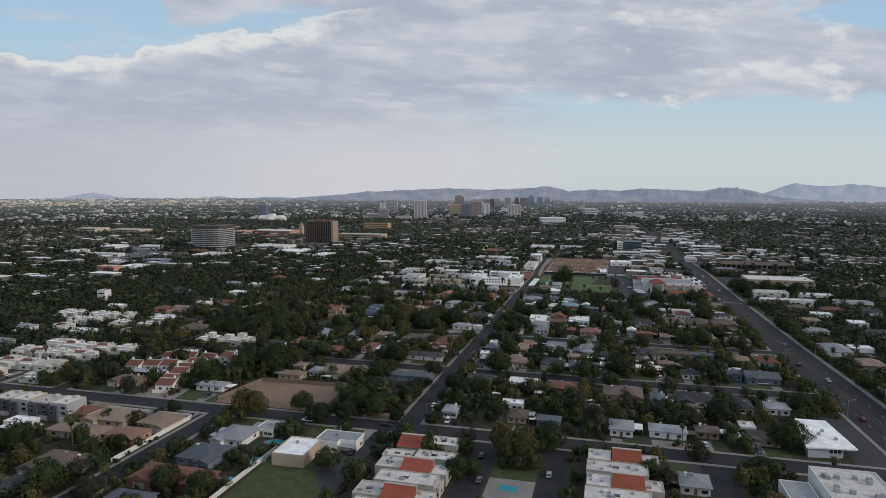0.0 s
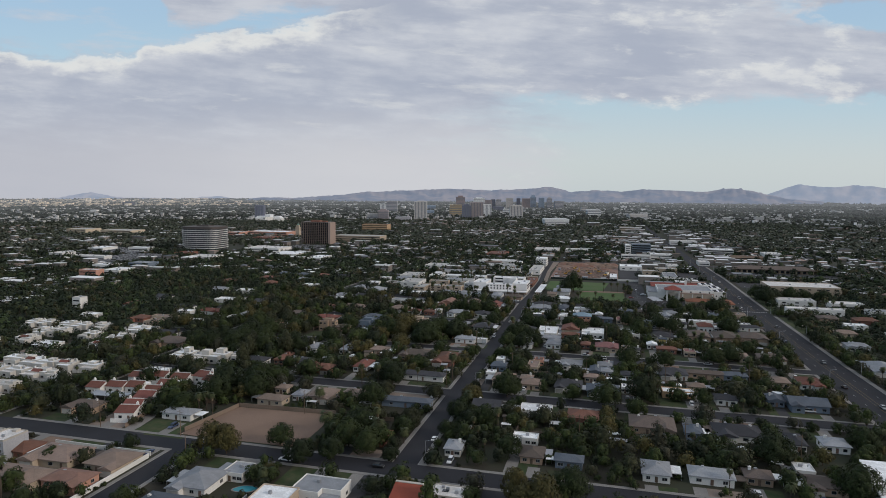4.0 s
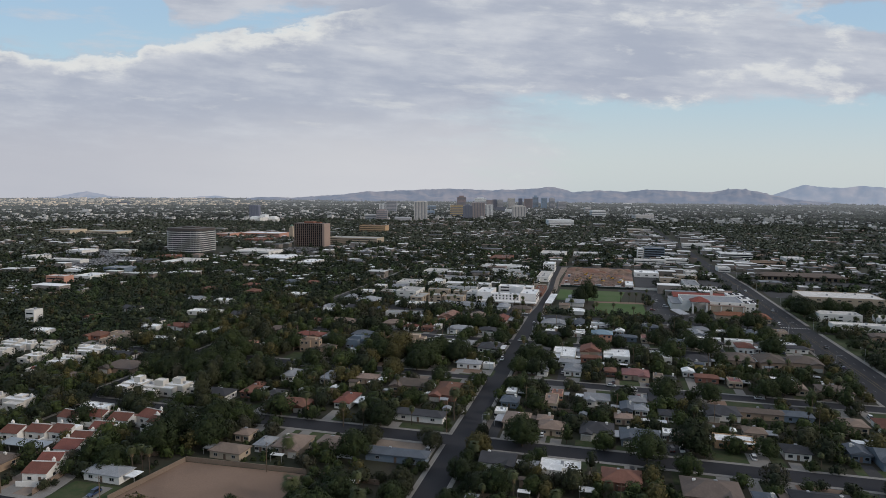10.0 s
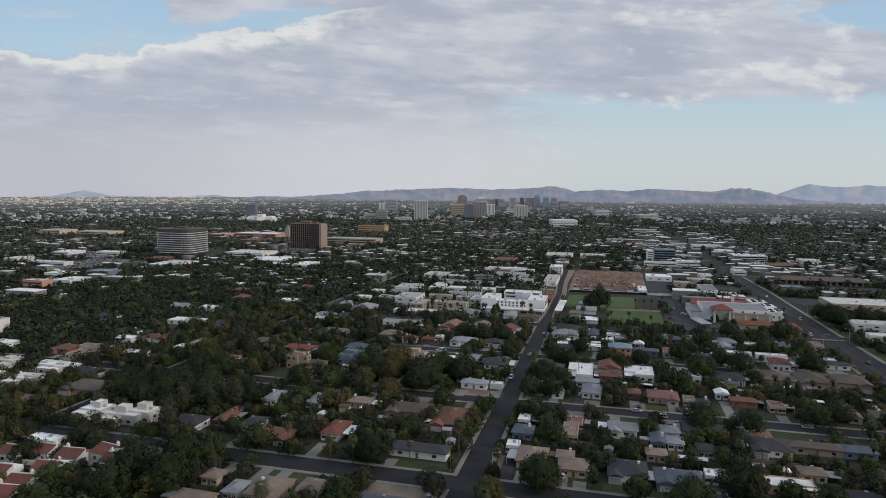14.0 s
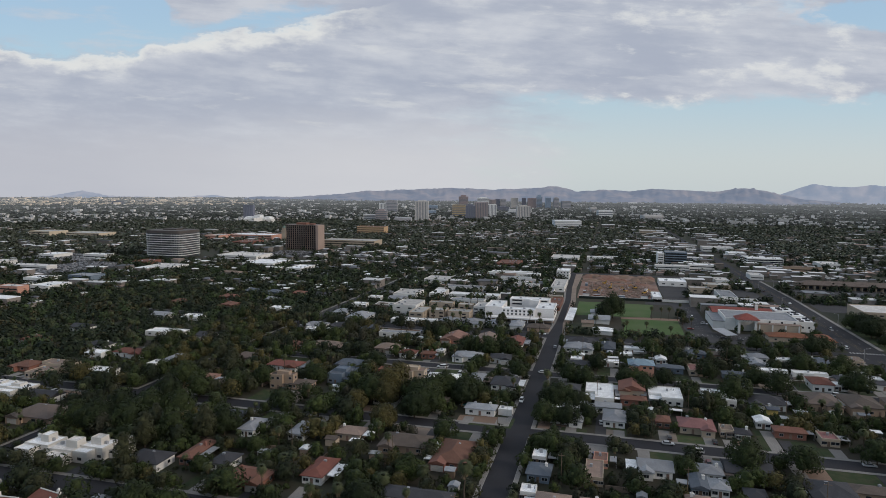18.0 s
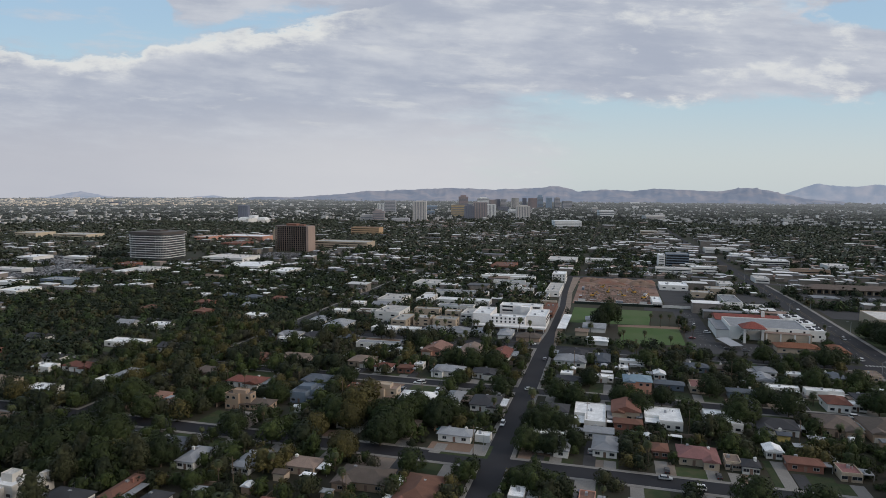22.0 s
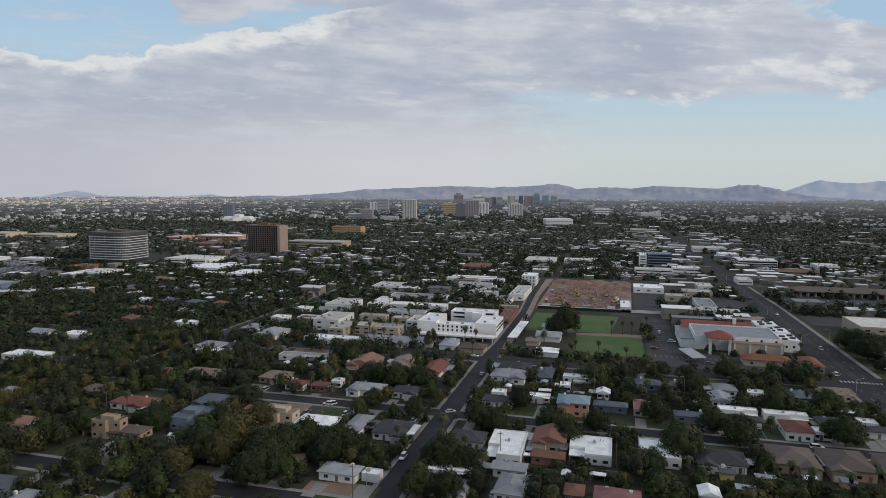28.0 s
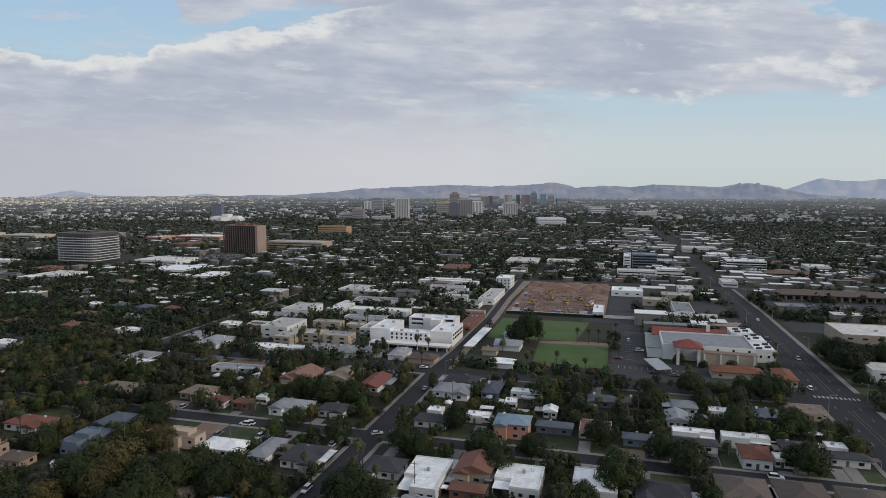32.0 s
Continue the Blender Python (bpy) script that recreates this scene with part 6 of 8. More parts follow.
def condo(x, y, w, d, h, tiled):
    c = thing("condominium", x, y, 0.03, 0, "cream stucco condominium with %s" % ("a red tile roof slope" if tiled else "a stained flat white roof"), "house", "condominium row")
    block_off(x - w / 2 - 1, y - d / 2, x + w / 2 + 1, y + d / 2)
    a, b = w / 2, d / 2
    part("wall", Geo().box(-a, -b, -0.3, a, b, h - 0.4), CREAM, c)
    if tiled:
        s = Geo().poly([(-a - 0.1, -b - 0.5, h - 0.3), (a + 0.1, -b - 0.5, h - 0.3), (a + 0.1, b * 0.7, h + 1.9), (-a - 0.1, b * 0.7, h + 1.9)])
        s.poly([(a + 0.1, -b - 0.5, h - 0.4), (a + 0.1, b * 0.7, h - 0.4), (a + 0.1, b * 0.7, h + 1.9)]).poly([(-a - 0.1, b * 0.7, h - 0.4), (-a - 0.1, -b - 0.5, h - 0.4), (-a - 0.1, b * 0.7, h + 1.9)])
        part("tile_slope", s, RED_TILE, c, "red clay tile slope")
        part("back_wall", Geo().box(-a - 0.15, b * 0.7 + 0.01, h - 0.4, a + 0.15, b, h + 2.1), CREAM, c)
    else:
        pr = Geo()
        for q in ((-a, -b, a, -b + 0.25), (-a, b - 0.25, a, b), (-a, -b + 0.25, -a + 0.25, b - 0.25), (a - 0.25, -b + 0.25, a, b - 0.25)):
            pr.box(q[0], q[1], h - 0.4, q[2], q[3], h + 0.25)
        part("parapet", pr, CREAM, c)
        part("roof", Geo().box(-a + 0.25, -b + 0.25, h - 0.4, a - 0.25, b - 0.25, h - 0.05), OLD_COAT, c)
        r = random.Random(int(x * 7 - y * 3))
        for i in range(2 + int(w / 6)):
            part("roof_unit", AC_BOX, None, c, "", pose(r.uniform(-0.4, 0.4) * w, r.uniform(-0.3, 0.3) * d, h - 0.05, 0, 0, 90 * r.randint(0, 1)) @ Matrix.Diagonal((r.uniform(0.6, 1.2), r.uniform(0.6, 1.2), r.uniform(0.5, 1), 1)))
        if w > 9:
            part("skylight", Geo().box(-1.4, -0.8, h - 0.06, 0.6, 0.6, h + 0.2), GLASS, c, "dark skylight")
    for i in range(2):
        window_on(c, -w / 4 + i * w / 2, -b - 0.005, 1.6, 0)
    window_on(c, a + 0.005, 0, 1.6, 90)


UNITS = [(21.5, -19, 12, 8, 4.2, 0), (9.6, -24, 9, 7.4, 4.4, 1), (21.5, -32.5, 14.5, 7, 4.2, 0), (7.6, -33, 11, 6, 3.8, 0)]
for row in range(4):
    y = -44.5 - 20.5 * row
    UNITS += [(8, y + 2.5, 9.4, 9, 4.3, 0), (18, y, 10.4, 7, 4.6, 1), (26.2, y + 1.5, 5.8, 8, 3.8, 0), (17 - row, y - 8.2, 20.8, 8.6, 4.5, 0), (27, y - 8.4, 4, 6.5, 3.6, 0)]
for row in range(4):
    y = -17 - 21 * row
    UNITS += [(79, y, 8, 9, 4.3, 0), (88.4, y - 1, 10, 7.2, 4.6, 1), (96.6, y + 0.5, 5.8, 8, 3.9, 0), (85, y - 10, 20.6, 9, 4.5, 0)]
for x, y, w, d, h, t in UNITS:
    condo(x, y, w, d, h, t)

# corner shop with a wedge-shaped white roof, and the store opposite
shop = thing("corner_shop", 163, 27, 0.03, 0, "single-storey shop under a wide white wedge-shaped roof", "shop")
block_off(152, 8, 178, 46)
part("wall", Geo().prism([(-8, -16), (4.6, -13.6), (6, 13), (-4, 14)], -0.3, 3.6), mat("pale_blue_stucco", (0.42, 0.45, 0.49), 0.88, 0.12, 1.5, 0.25), shop)
part("roof", Geo().prism([(-8.8, -16.6), (9.2, -14.2), (7.2, 16.2), (-4.5, 16)], 3.6, 4.1), ROOF_TOP, shop)
setting("shop_forecourt", Geo().prism([(170, 7.7), (183.6, 7.7), (182.6, 60), (172, 60)], -0.1, 0.06), OLD_ASPHALT, "worn asphalt forecourt beside a corner shop")
block_off(170, 8, 183, 58)
for i in range(3):
    part("window", WIN_S, None, shop, "", pose(0.2 + i * 1.5, -14.45 + i * 0.28, 2.5, 0, 0, 10.8))
for i in range(4):
    part("roof_unit", AC_BOX, None, shop, "", pose(-3 + i * 2.4, -6 + 4 * (i % 3), 4.1))
building(158, -31, 20, 34, 6.5, "white", "big", 1)
building(141.5, -31, 9, 18, 4.0, "grey", "low", 1)

# three-storey row with dark and white fronts
for i in range(4):
    x = -178 + i * 10.5
    tw = thing("townhouse", x, -24, 0.3 * (i % 2), 0, "three-storey white and charcoal townhouse with a flat roof", "house", "townhouse row")
    tw.scale = (1, 0.66, 0.98)
    block_off(x - 6, -38, x + 6, -14)
    part("wall", Geo().box(-4.6, -11, -0.3, 4.6, 5, 7.6), mat("pale_grey_stucco", (0.36, 0.36, 0.38), 0.85, 0.15) if i % 2 else mat("charcoal_stucco", (0.09, 0.09, 0.10), 0.85, 0.15), tw)
    part("front_bay", Geo().box(-5.0, -12.2, 0, -0.6, -11.02, 7.0), mat("charcoal_stucco", (0.09, 0.09, 0.10), 0.85, 0.15), tw, "charcoal stucco bay")
    part("parapet", Geo().box(-4.6, -11, 7.6, 4.6, -10.7, 8.2).box(-4.6, 4.7, 7.6, 4.6, 5, 8.2).box(-4.6, -10.7, 7.6, -4.3, 4.7, 8.2).box(4.3, -10.7, 7.6, 4.6, 4.7, 8.2), CREAM, tw)
    part("roof", Geo().box(-4.3, -10.7, 7.6, 4.3, 4.7, 7.85), OLD_COAT, tw)
    part("stair_tower", Geo().box(-0.5, 1.2, 7.85, 1.6, 4.4, 8.7), CREAM, tw)
    part("roof_unit", AC_BOX, None, tw, "", pose(1.0, -6, 7.85))
    part("garage_door", G_DOOR, None, tw, "dark garage door", pose(2.2, -11.01, 0.05))
    for z in (3.9, 6.2):
        window_on(tw, 2.4, -11.01, z, 0, 1.5)
        window_on(tw, -2.8, -12.21, z, 0, 1.3)

# open dirt lot with a red block wall
setting("dirt_lot", Geo().prism([(-98, 9), (-45, 9), (-46, 46), (-93, 44)], -0.1, 0.05), DIRT, "empty lot of bare tan dirt")
block_off(-97, 10, -46, 45)
garden_wall(-98, 12, -93, 44, 0, "red-brown block wall round an empty lot")
garden_wall(-93, 44.5, -46, 46.5, 0, "red-brown block wall round an empty lot")
setting("lawn_bungalow", Geo().prism([(-118, 7.6), (-99, 7.6), (-99, 21), (-119, 21)], -0.1, 0.055), LAWN, "green lawn before a white bungalow")
block_off(-118, 7, -99, 21)
setting("drive_dirt", Geo().prism([(-124, 7.6), (-118.5, 7.6), (-125, 46), (-129, 46)], -0.1, 0.05), CONCRETE, "pale concrete drive beside a wall")
garden_wall(-124.5, 9, -130, 48, 0, "red-brown block wall along a drive")
setting("yard_corner", Geo().prism([(-28, 182), (-7.2, 182), (-8, 192), (-28, 190)], -0.1, 0.06), DIRT, "bare dirt front yard at a corner")
block_off(-28, 182, -7, 192)

# ---------------------------------------------------------------- markings, cars, poles
YELLOW = mat("yellow_paint", (0.24, 0.17, 0.06), 0.7, 0.3)
for k in range(40):
    y = -60 + k * 14
    for f in (0.26, 0.74):
        xx = ave(y, f)
        setting("lane_mark", Geo().box(xx - 0.07, y, ROAD - 0.02, xx + 0.07, y + 3.2, ROAD + 0.005), PAINT, "white painted lane dash")
for ya, yb in ((-150, 113), (113, 200), (200, 345), (366, 570), (570, 785)):
    for f in (0.455, 0.545):
        setting("centre_line", Geo().prism([(ave(ya, f) - 0.07, ya), (ave(ya, f) + 0.07, ya), (ave(yb, f) + 0.07, yb), (ave(yb, f) - 0.07, yb)], ROAD - 0.02, ROAD + 0.005), YELLOW, "yellow painted centre line")
for k in range(11):
    setting("crosswalk_bar", Geo().box(179.6 + k * 1.8, 360.2, ROAD - 0.02, 180.5 + k * 1.8, 363.2, ROAD + 0.005), PAINT, "white crosswalk bar")


def car_proto(paint, long):
    """A car: body shell with sloped cabin, glass, wheels and lamps."""
    c = new("car")
    L, H = (4.6, 1.45) if not long else (5.0, 1.8)
    b = Geo()
    prof = [(-L / 2, 0.35), (-L / 2, 0.85), (-L / 2 + 0.2, 0.95), (L / 2 - 1.1, 0.92), (L / 2 - 0.05, 0.75), (L / 2, 0.4)]
    n = len(prof)
    for s in (-0.9, 0.9):
        b.v += [(x, s, z) for x, z in prof]
    b.f += [tuple(range(n - 1, -1, -1)), tuple(range(n, 2 * n))] + [(i, (i + 1) % n, n + (i + 1) % n, n + i) for i in range(n)]
    part("body", b, paint, c)
    x0, x1 = (-L / 2 + 0.35, L / 2 - 1.2) if not long else (-L / 2 + 0.1, L / 2 - 1.3)
    cab = [(x0, 0.93), (x0 + 0.45, H - 0.1), (x1 - 0.75, H - 0.1), (x1, 0.93)]
    gl = Geo()
    for s, q in ((-0.82, -0.68), (0.82, 0.68)):
        gl.v += [(cab[0][0], s, cab[0][1]), (cab[1][0], q, cab[1][1]), (cab[2][0], q, cab[2][1]), (cab[3][0], s, cab[3][1])]
    gl.f += [(3, 2, 1, 0), (4, 5, 6, 7)] + [(i, (i + 1) % 4, 4 + (i + 1) % 4, 4 + i) for i in range(4)]
    part("windows", gl, GLASS, c).name = "cabin_glass"
    part("roof", Geo().box(x0 + 0.42, -0.7, H - 0.1, x1 - 0.72, 0.7, H), paint, c)
    for sx in (-L / 2 + 0.85, L / 2 - 0.85):
        for sy in (-0.82, 0.82):
            wv = Geo().tube((sx, sy - 0.1, 0.33), (sx, sy + 0.1, 0.33), 0.33, 0.33, 10)
            part("wheel", wv, TYRE, c)
    for sy in (-0.62, 0.62):
        part("headlight", Geo().box(L / 2 - 0.08, sy - 0.18, 0.58, L / 2 + 0.02, sy + 0.18, 0.72), LAMP, c)
        part("tail_light", Geo().box(-L / 2 - 0.02, sy - 0.18, 0.65, -L / 2 + 0.05, sy + 0.18, 0.82), RED_LENS, c)
    return c


CAR_WORDS = ("white", "black", "silver", "dark red", "navy blue", "grey")
CAR_P = []
for i, m in enumerate(CARS):
    for lg in (False, True):
        CAR_P.append(tagged(car_proto(m, lg), "%s %s parked on the asphalt" % (CAR_WORDS[i], "sport utility vehicle" if lg else "saloon car"), "car"))


def car(x, y, rz, k):
    block_off(x - 2, y - 2, x + 2, y + 2)
    return copy_thing(CAR_P[k % len(CAR_P)], pose(x, y, 0.08, 0, 0, rz))


for x, y, rz, k in ((4, 30, 90, 0), (95, 23, 95, 0), (-44, -3, 180, 1), (-9, 0.5, 0, 2), (-4.2, 215, 270, 1), (0.5, 265, 30, 4), (2.2, 324, 90, 4), (-54, 261, 180, 1), (58, 179.5, 0, 4), (68, 174.5, 180, 1), (76, 186, 90, 2)):
    car(x, y, rz, k)
for x, y, rz, k in ((59, 186, 90, 2), (127, 178, 0, 4), (-9, 358, 0, 0), (181, 373, 90, 1), (143, 264.5, 0, 1), (-55, 259.8, 180, 1), (-93, 271, 90, 5), (-76, 279, 60, 8), (104, 426, 0, 1), (161, 277, 90, 8), (160, 106, 0, 1)):
    car(x, y, rz, k)
for x, y, rz, k in ((184.5, 150, 90, 2), (190, 120, 270, 4), (184, 250, 90, 8), (191, 300, 270, 2), (184.5, 480, 90, 10), (190, 540, 270, 0), (184, 610, 90, 3), (191, 200, 270, 10), (184, 60, 90, 6), (190, 430, 270, 5)):
    car(x + ave(y, 0.5) - 189.5, y, rz, k)
for x, y, rz, k in ((36, -20, 90, 2), (35, -34, 90, 8), (-12, -30, 90, 2), (62, -30, 90, 4), (42 - 3, -40, 90, 10), (110, 380, 0, 2), (120, 378, 0, 10), (98, 450, 90, 1), (92, 405, 0, 6)):
    car(x, y, rz, k)
for cx, a, b in DRIVES:
    if lr.random() < 0.28 and b - a > 6:
        car(cx + lr.uniform(-0.4, 0.4), (a + b) / 2 + lr.uniform(-1, 1), lr.choice((90, 270)), lr.randint(0, 11))
lots = random.Random(44)
for (x0, y0, x1, y1) in ((-760, 610, -640, 700), (-640, 500, -560, 620), (-470, 760, -400, 840)):
    setting("parking_lot_far", Geo().box(x0, y0, -0.1, x1, y1, 0.04), OLD_ASPHALT, "broad asphalt parking lot full of cars")
    block_off(x0, y0, x1, y1)
carsfar = Geo()
for (x0, y0, x1, y1) in ((-760, 610, -640, 700), (-640, 500, -560, 620), (-470, 760, -400, 840), (215, 585, 300, 625)):
    yy = y0 + 4
    while yy < y1 - 4:
        xx = x0 + 3
        while xx < x1 - 3:
            if lots.random() < (0.7 if x0 < 0 else 0.3):
                carsfar.prism([(xx - 0.9, yy - 2.2), (xx + 0.9, yy - 2.2), (xx + 0.9, yy + 2.2), (xx - 0.9, yy + 2.2)], 0.35, 0.95)
                carsfar.prism([(xx - 0.75, yy - 1.2), (xx + 0.75, yy - 1.2), (xx + 0.75, yy + 1.4), (xx - 0.75, yy + 1.4)], 0.95, 1.45)
            xx += 2.8
        yy += 8.5
tagged(part("far_parked_cars", carsfar, mat("far_car_paint", (0.16, 0.16, 0.17), 0.35, 0.1, 0.2, 0.0, island=0.95, spec=0.6)), "rows of parked cars of many colours", "cars", kind="stuff")
setting("parking_lot_shops", Geo().box(208, 545, -0.1, 330, 642, 0.04), OLD_ASPHALT, "asphalt parking lot before a row of shops")
block_off(208, 582, 330, 630)
arc = thing("shop_arcade", 268, 650, 0.03, 0, "low brown shopping arcade with arches and a tile roof", "shop")
block_off(222, 640, 314, 664)
part("wall", Geo().box(-44, -6, -0.3, 44, 10, 4.6), WALLS["tan"], arc)
part("roof", roof_shape("hip", 90, 19, 4.8, 0.9)[0], ROOFS["brown"], arc)
for i in range(15):
    part("arch_pier", Geo().box(-43 + i * 6.1, -9.2, -0.3, -42 + i * 6.1, -8.4, 4.4).box(-43.6 + i * 6.1, -9.2, 3.4, -41.4 + i * 6.1, -8.4, 4.4), WALLS["beige"], arc)
    part("shop_window", Geo().box(-41.6 + i * 6.1 if i < 14 else 40.5, -6.1, 0.4, -37.6 + i * 6.1 if i < 14 else 43.5, -5.95, 3.2), GLASS, arc)
for p in CAR_P:
    for o in (p, *p.children_recursive):
        bpy.data.objects.remove(o)

POLE = new("utility_pole", Geo().tube((0, 0, -0.5), (0, 0, 11.0), 0.17, 0.11, 7).mesh("utility_pole", WOOD))
tagged(POLE, "weathered wooden utility pole with a crossarm", "utility pole", "utility poles")
part("crossarm", Geo().box(-1.2, -0.06, 10.1, 1.2, 0.06, 10.25), WOOD, POLE)
part("insulator", Geo().tube((-1, 0, 10.25), (-1, 0, 10.5), 0.05, 0.04, 6), LAMP, POLE)
SLAMP = new("street_lamp", Geo().tube((0, 0, -0.3), (0, 0, 8.5), 0.12, 0.07, 8).tube((0, 0, 8.4), (-2.4, 0, 9.0), 0.05, 0.04, 6).mesh("street_lamp", METAL))
tagged(SLAMP, "grey metal street lamp with a bent arm", "street lamp", "street lamps")
part("lamp_head", Geo().box(-3.0, -0.16, 8.92, -2.3, 0.16, 9.08), LAMP, SLAMP)
for x, y in ((-96, 6.8), (-135, 7), (-79, -13), (-147, 63), (-8, 96.5), (-10, 182.8), (-46, 236), (-70, 273), (60, 44), (100, 46), (140, 44), (20, 134), (60, 134), (100, 134), (140, 134), (-40, 134), (-80, 134), (30, 222)):
    copy_thing(POLE, pose(x, y, 0, 0, 0, 0))
for x, y in ((70, 222), (110, 222), (150, 222), (-80, 222), (20, 308), (60, 308), (100, 308), (140, 308), (-40, 308), (-90, 308), (-60, 44), (-140, 134), (-140, 222)):
    copy_thing(POLE, pose(x, y, 0, 0, 0, 90))
for y in range(-40, 700, 92):
    copy_thing(SLAMP, pose(ave(y + 8) - 0.7, y + 8, 0.1, 0, 0, 180))
    copy_thing(SLAMP, pose(ave(y + 30, 1) + 0.7, y + 30, 0.1, 0, 0, 0))
for x, y, rz in ((6.6, 274, 0), (6.6, 98, 0), (-6.6, 186, 180), (6.6, 8, 0), (6.6, 346, 0)):
    copy_thing(SLAMP, pose(x, y, 0.1, 0, 0, rz + 180))
for p in (POLE, SLAMP):
    for o in (p, *p.children_recursive):
        bpy.data.objects.remove(o)

# ---------------------------------------------------------------- trees
def leaf_cloud(g, r, centre, radius, count, size, flat, heart):
    """Leaf sprays over a clump, turned outwards from the clump and from the heart of the crown."""
    c, hv = Vector(centre), Vector(heart)
    out = (c - hv).normalized()
    for _ in range(count):
        d = Vector((r.gauss(0, 1), r.gauss(0, 1), r.gauss(0, 1))).normalized()
        if d.dot(out) < -0.35:
            d = -d
        p = c + Vector((d.x, d.y, d.z * flat)) * radius * r.uniform(0.7, 1.15)
        far = (p - hv).normalized()
        n = (d * 0.8 + far * 0.7 + Vector((r.gauss(0, 0.35), r.gauss(0, 0.35), r.gauss(0, 0.35)))).normalized()
        a = n.orthogonal().normalized()
        a.rotate(Matrix.Rotation(r.uniform(0, 6.28), 3, n))
        b = n.cross(a)
        s = size * r.uniform(0.6, 1.35)
        g.poly([p + a * s * 1.1, p - a * s * r.uniform(0.3, 0.9) + b * s * r.uniform(0.6, 1.0), p - a * s * r.uniform(0.3, 0.9) - b * s * r.uniform(0.6, 1.0)])
        g.n += [tuple((d * 0.75 + far * 0.6 + n * 0.35).normalized())] * 3


def tree_proto(name, seed, height, spread, material, clumps, leaves, size, label, trunk_r=0.25, low=0.16, flat=0.9):
    """A tapered, forking trunk and an uneven crown of leafy clumps with gaps between them."""
    r = random.Random(seed)
    wood, crown = Geo(), Geo()
    fork = height * (low + 0.1)
    heart = (0, 0, height * (low + 0.32 * (1 - low)))
    up, dn, ra = height * 0.96 - heart[2], heart[2] - height * low, spread * 0.5
    wood.tube((0, 0, -0.3), (0.1, 0.05, fork), trunk_r, trunk_r * 0.75, 7)
    lobe = [(r.uniform(0, 6.28), r.uniform(0.1, 0.26)) for _ in range(3)]
    for i in range(clumps):
        zz = 1 - 1.62 * (i + 0.5) / clumps
        t = 2.4 * i + r.uniform(-0.3, 0.3)
        swell = 1 + sum(q * math.cos((k + 1) * t - p) for k, (p, q) in enumerate(lobe)) * 0.6
        k = math.sqrt(max(0, 1 - zz * zz)) * r.uniform(0.62, 0.96) * swell
        c = (ra * k * math.cos(t), ra * k * math.sin(t), heart[2] + (up if zz > 0 else dn) * zz * r.uniform(0.58, 0.94))
        cr = spread * 0.15 * r.uniform(0.6, 1.4)
        leaf_cloud(crown, r, c, cr, int(leaves * (cr / spread / 0.15) ** 1.3) + 3, size, flat, heart)
        if i % 4 == 1:
            wood.tube((0.1, 0.05, fork * 0.95), c, trunk_r * 0.45, trunk_r * 0.08, 4)
    # shaded mass of twigs and leaves inside
    for i in range(3):
        zl = (-0.5, 0.0, 0.45)[i]
        n = 8
        k0 = len(crown.v)
        for zc, q in ((-0.3, 0.4), (0.0, 0.52), (0.3, 0.36)):
            for j in range(n):
                t = 2 * math.pi * j / n
                u = ra * q * r.uniform(0.85, 1.15) * (1 - 0.3 * abs(zl))
                crown.v.append((u * math.cos(t), u * math.sin(t), heart[2] + (zl + zc) * (up if zl + zc > 0 else dn)))
                crown.n.append(tuple(Vector((math.cos(t), math.sin(t), zl + zc)).normalized()))
        for s in range(2):
            for j in range(n):
                crown.f.append((k0 + s * n + j, k0 + s * n + (j + 1) % n, k0 + (s + 1) * n + (j + 1) % n, k0 + (s + 1) * n + j))
        crown.f.append(tuple(k0 + 2 * n + j for j in range(n)))
    base = part("tree", wood, BARK)
    tagged(base, label, "tree")
    part("crown", crown, material, base)
    return base


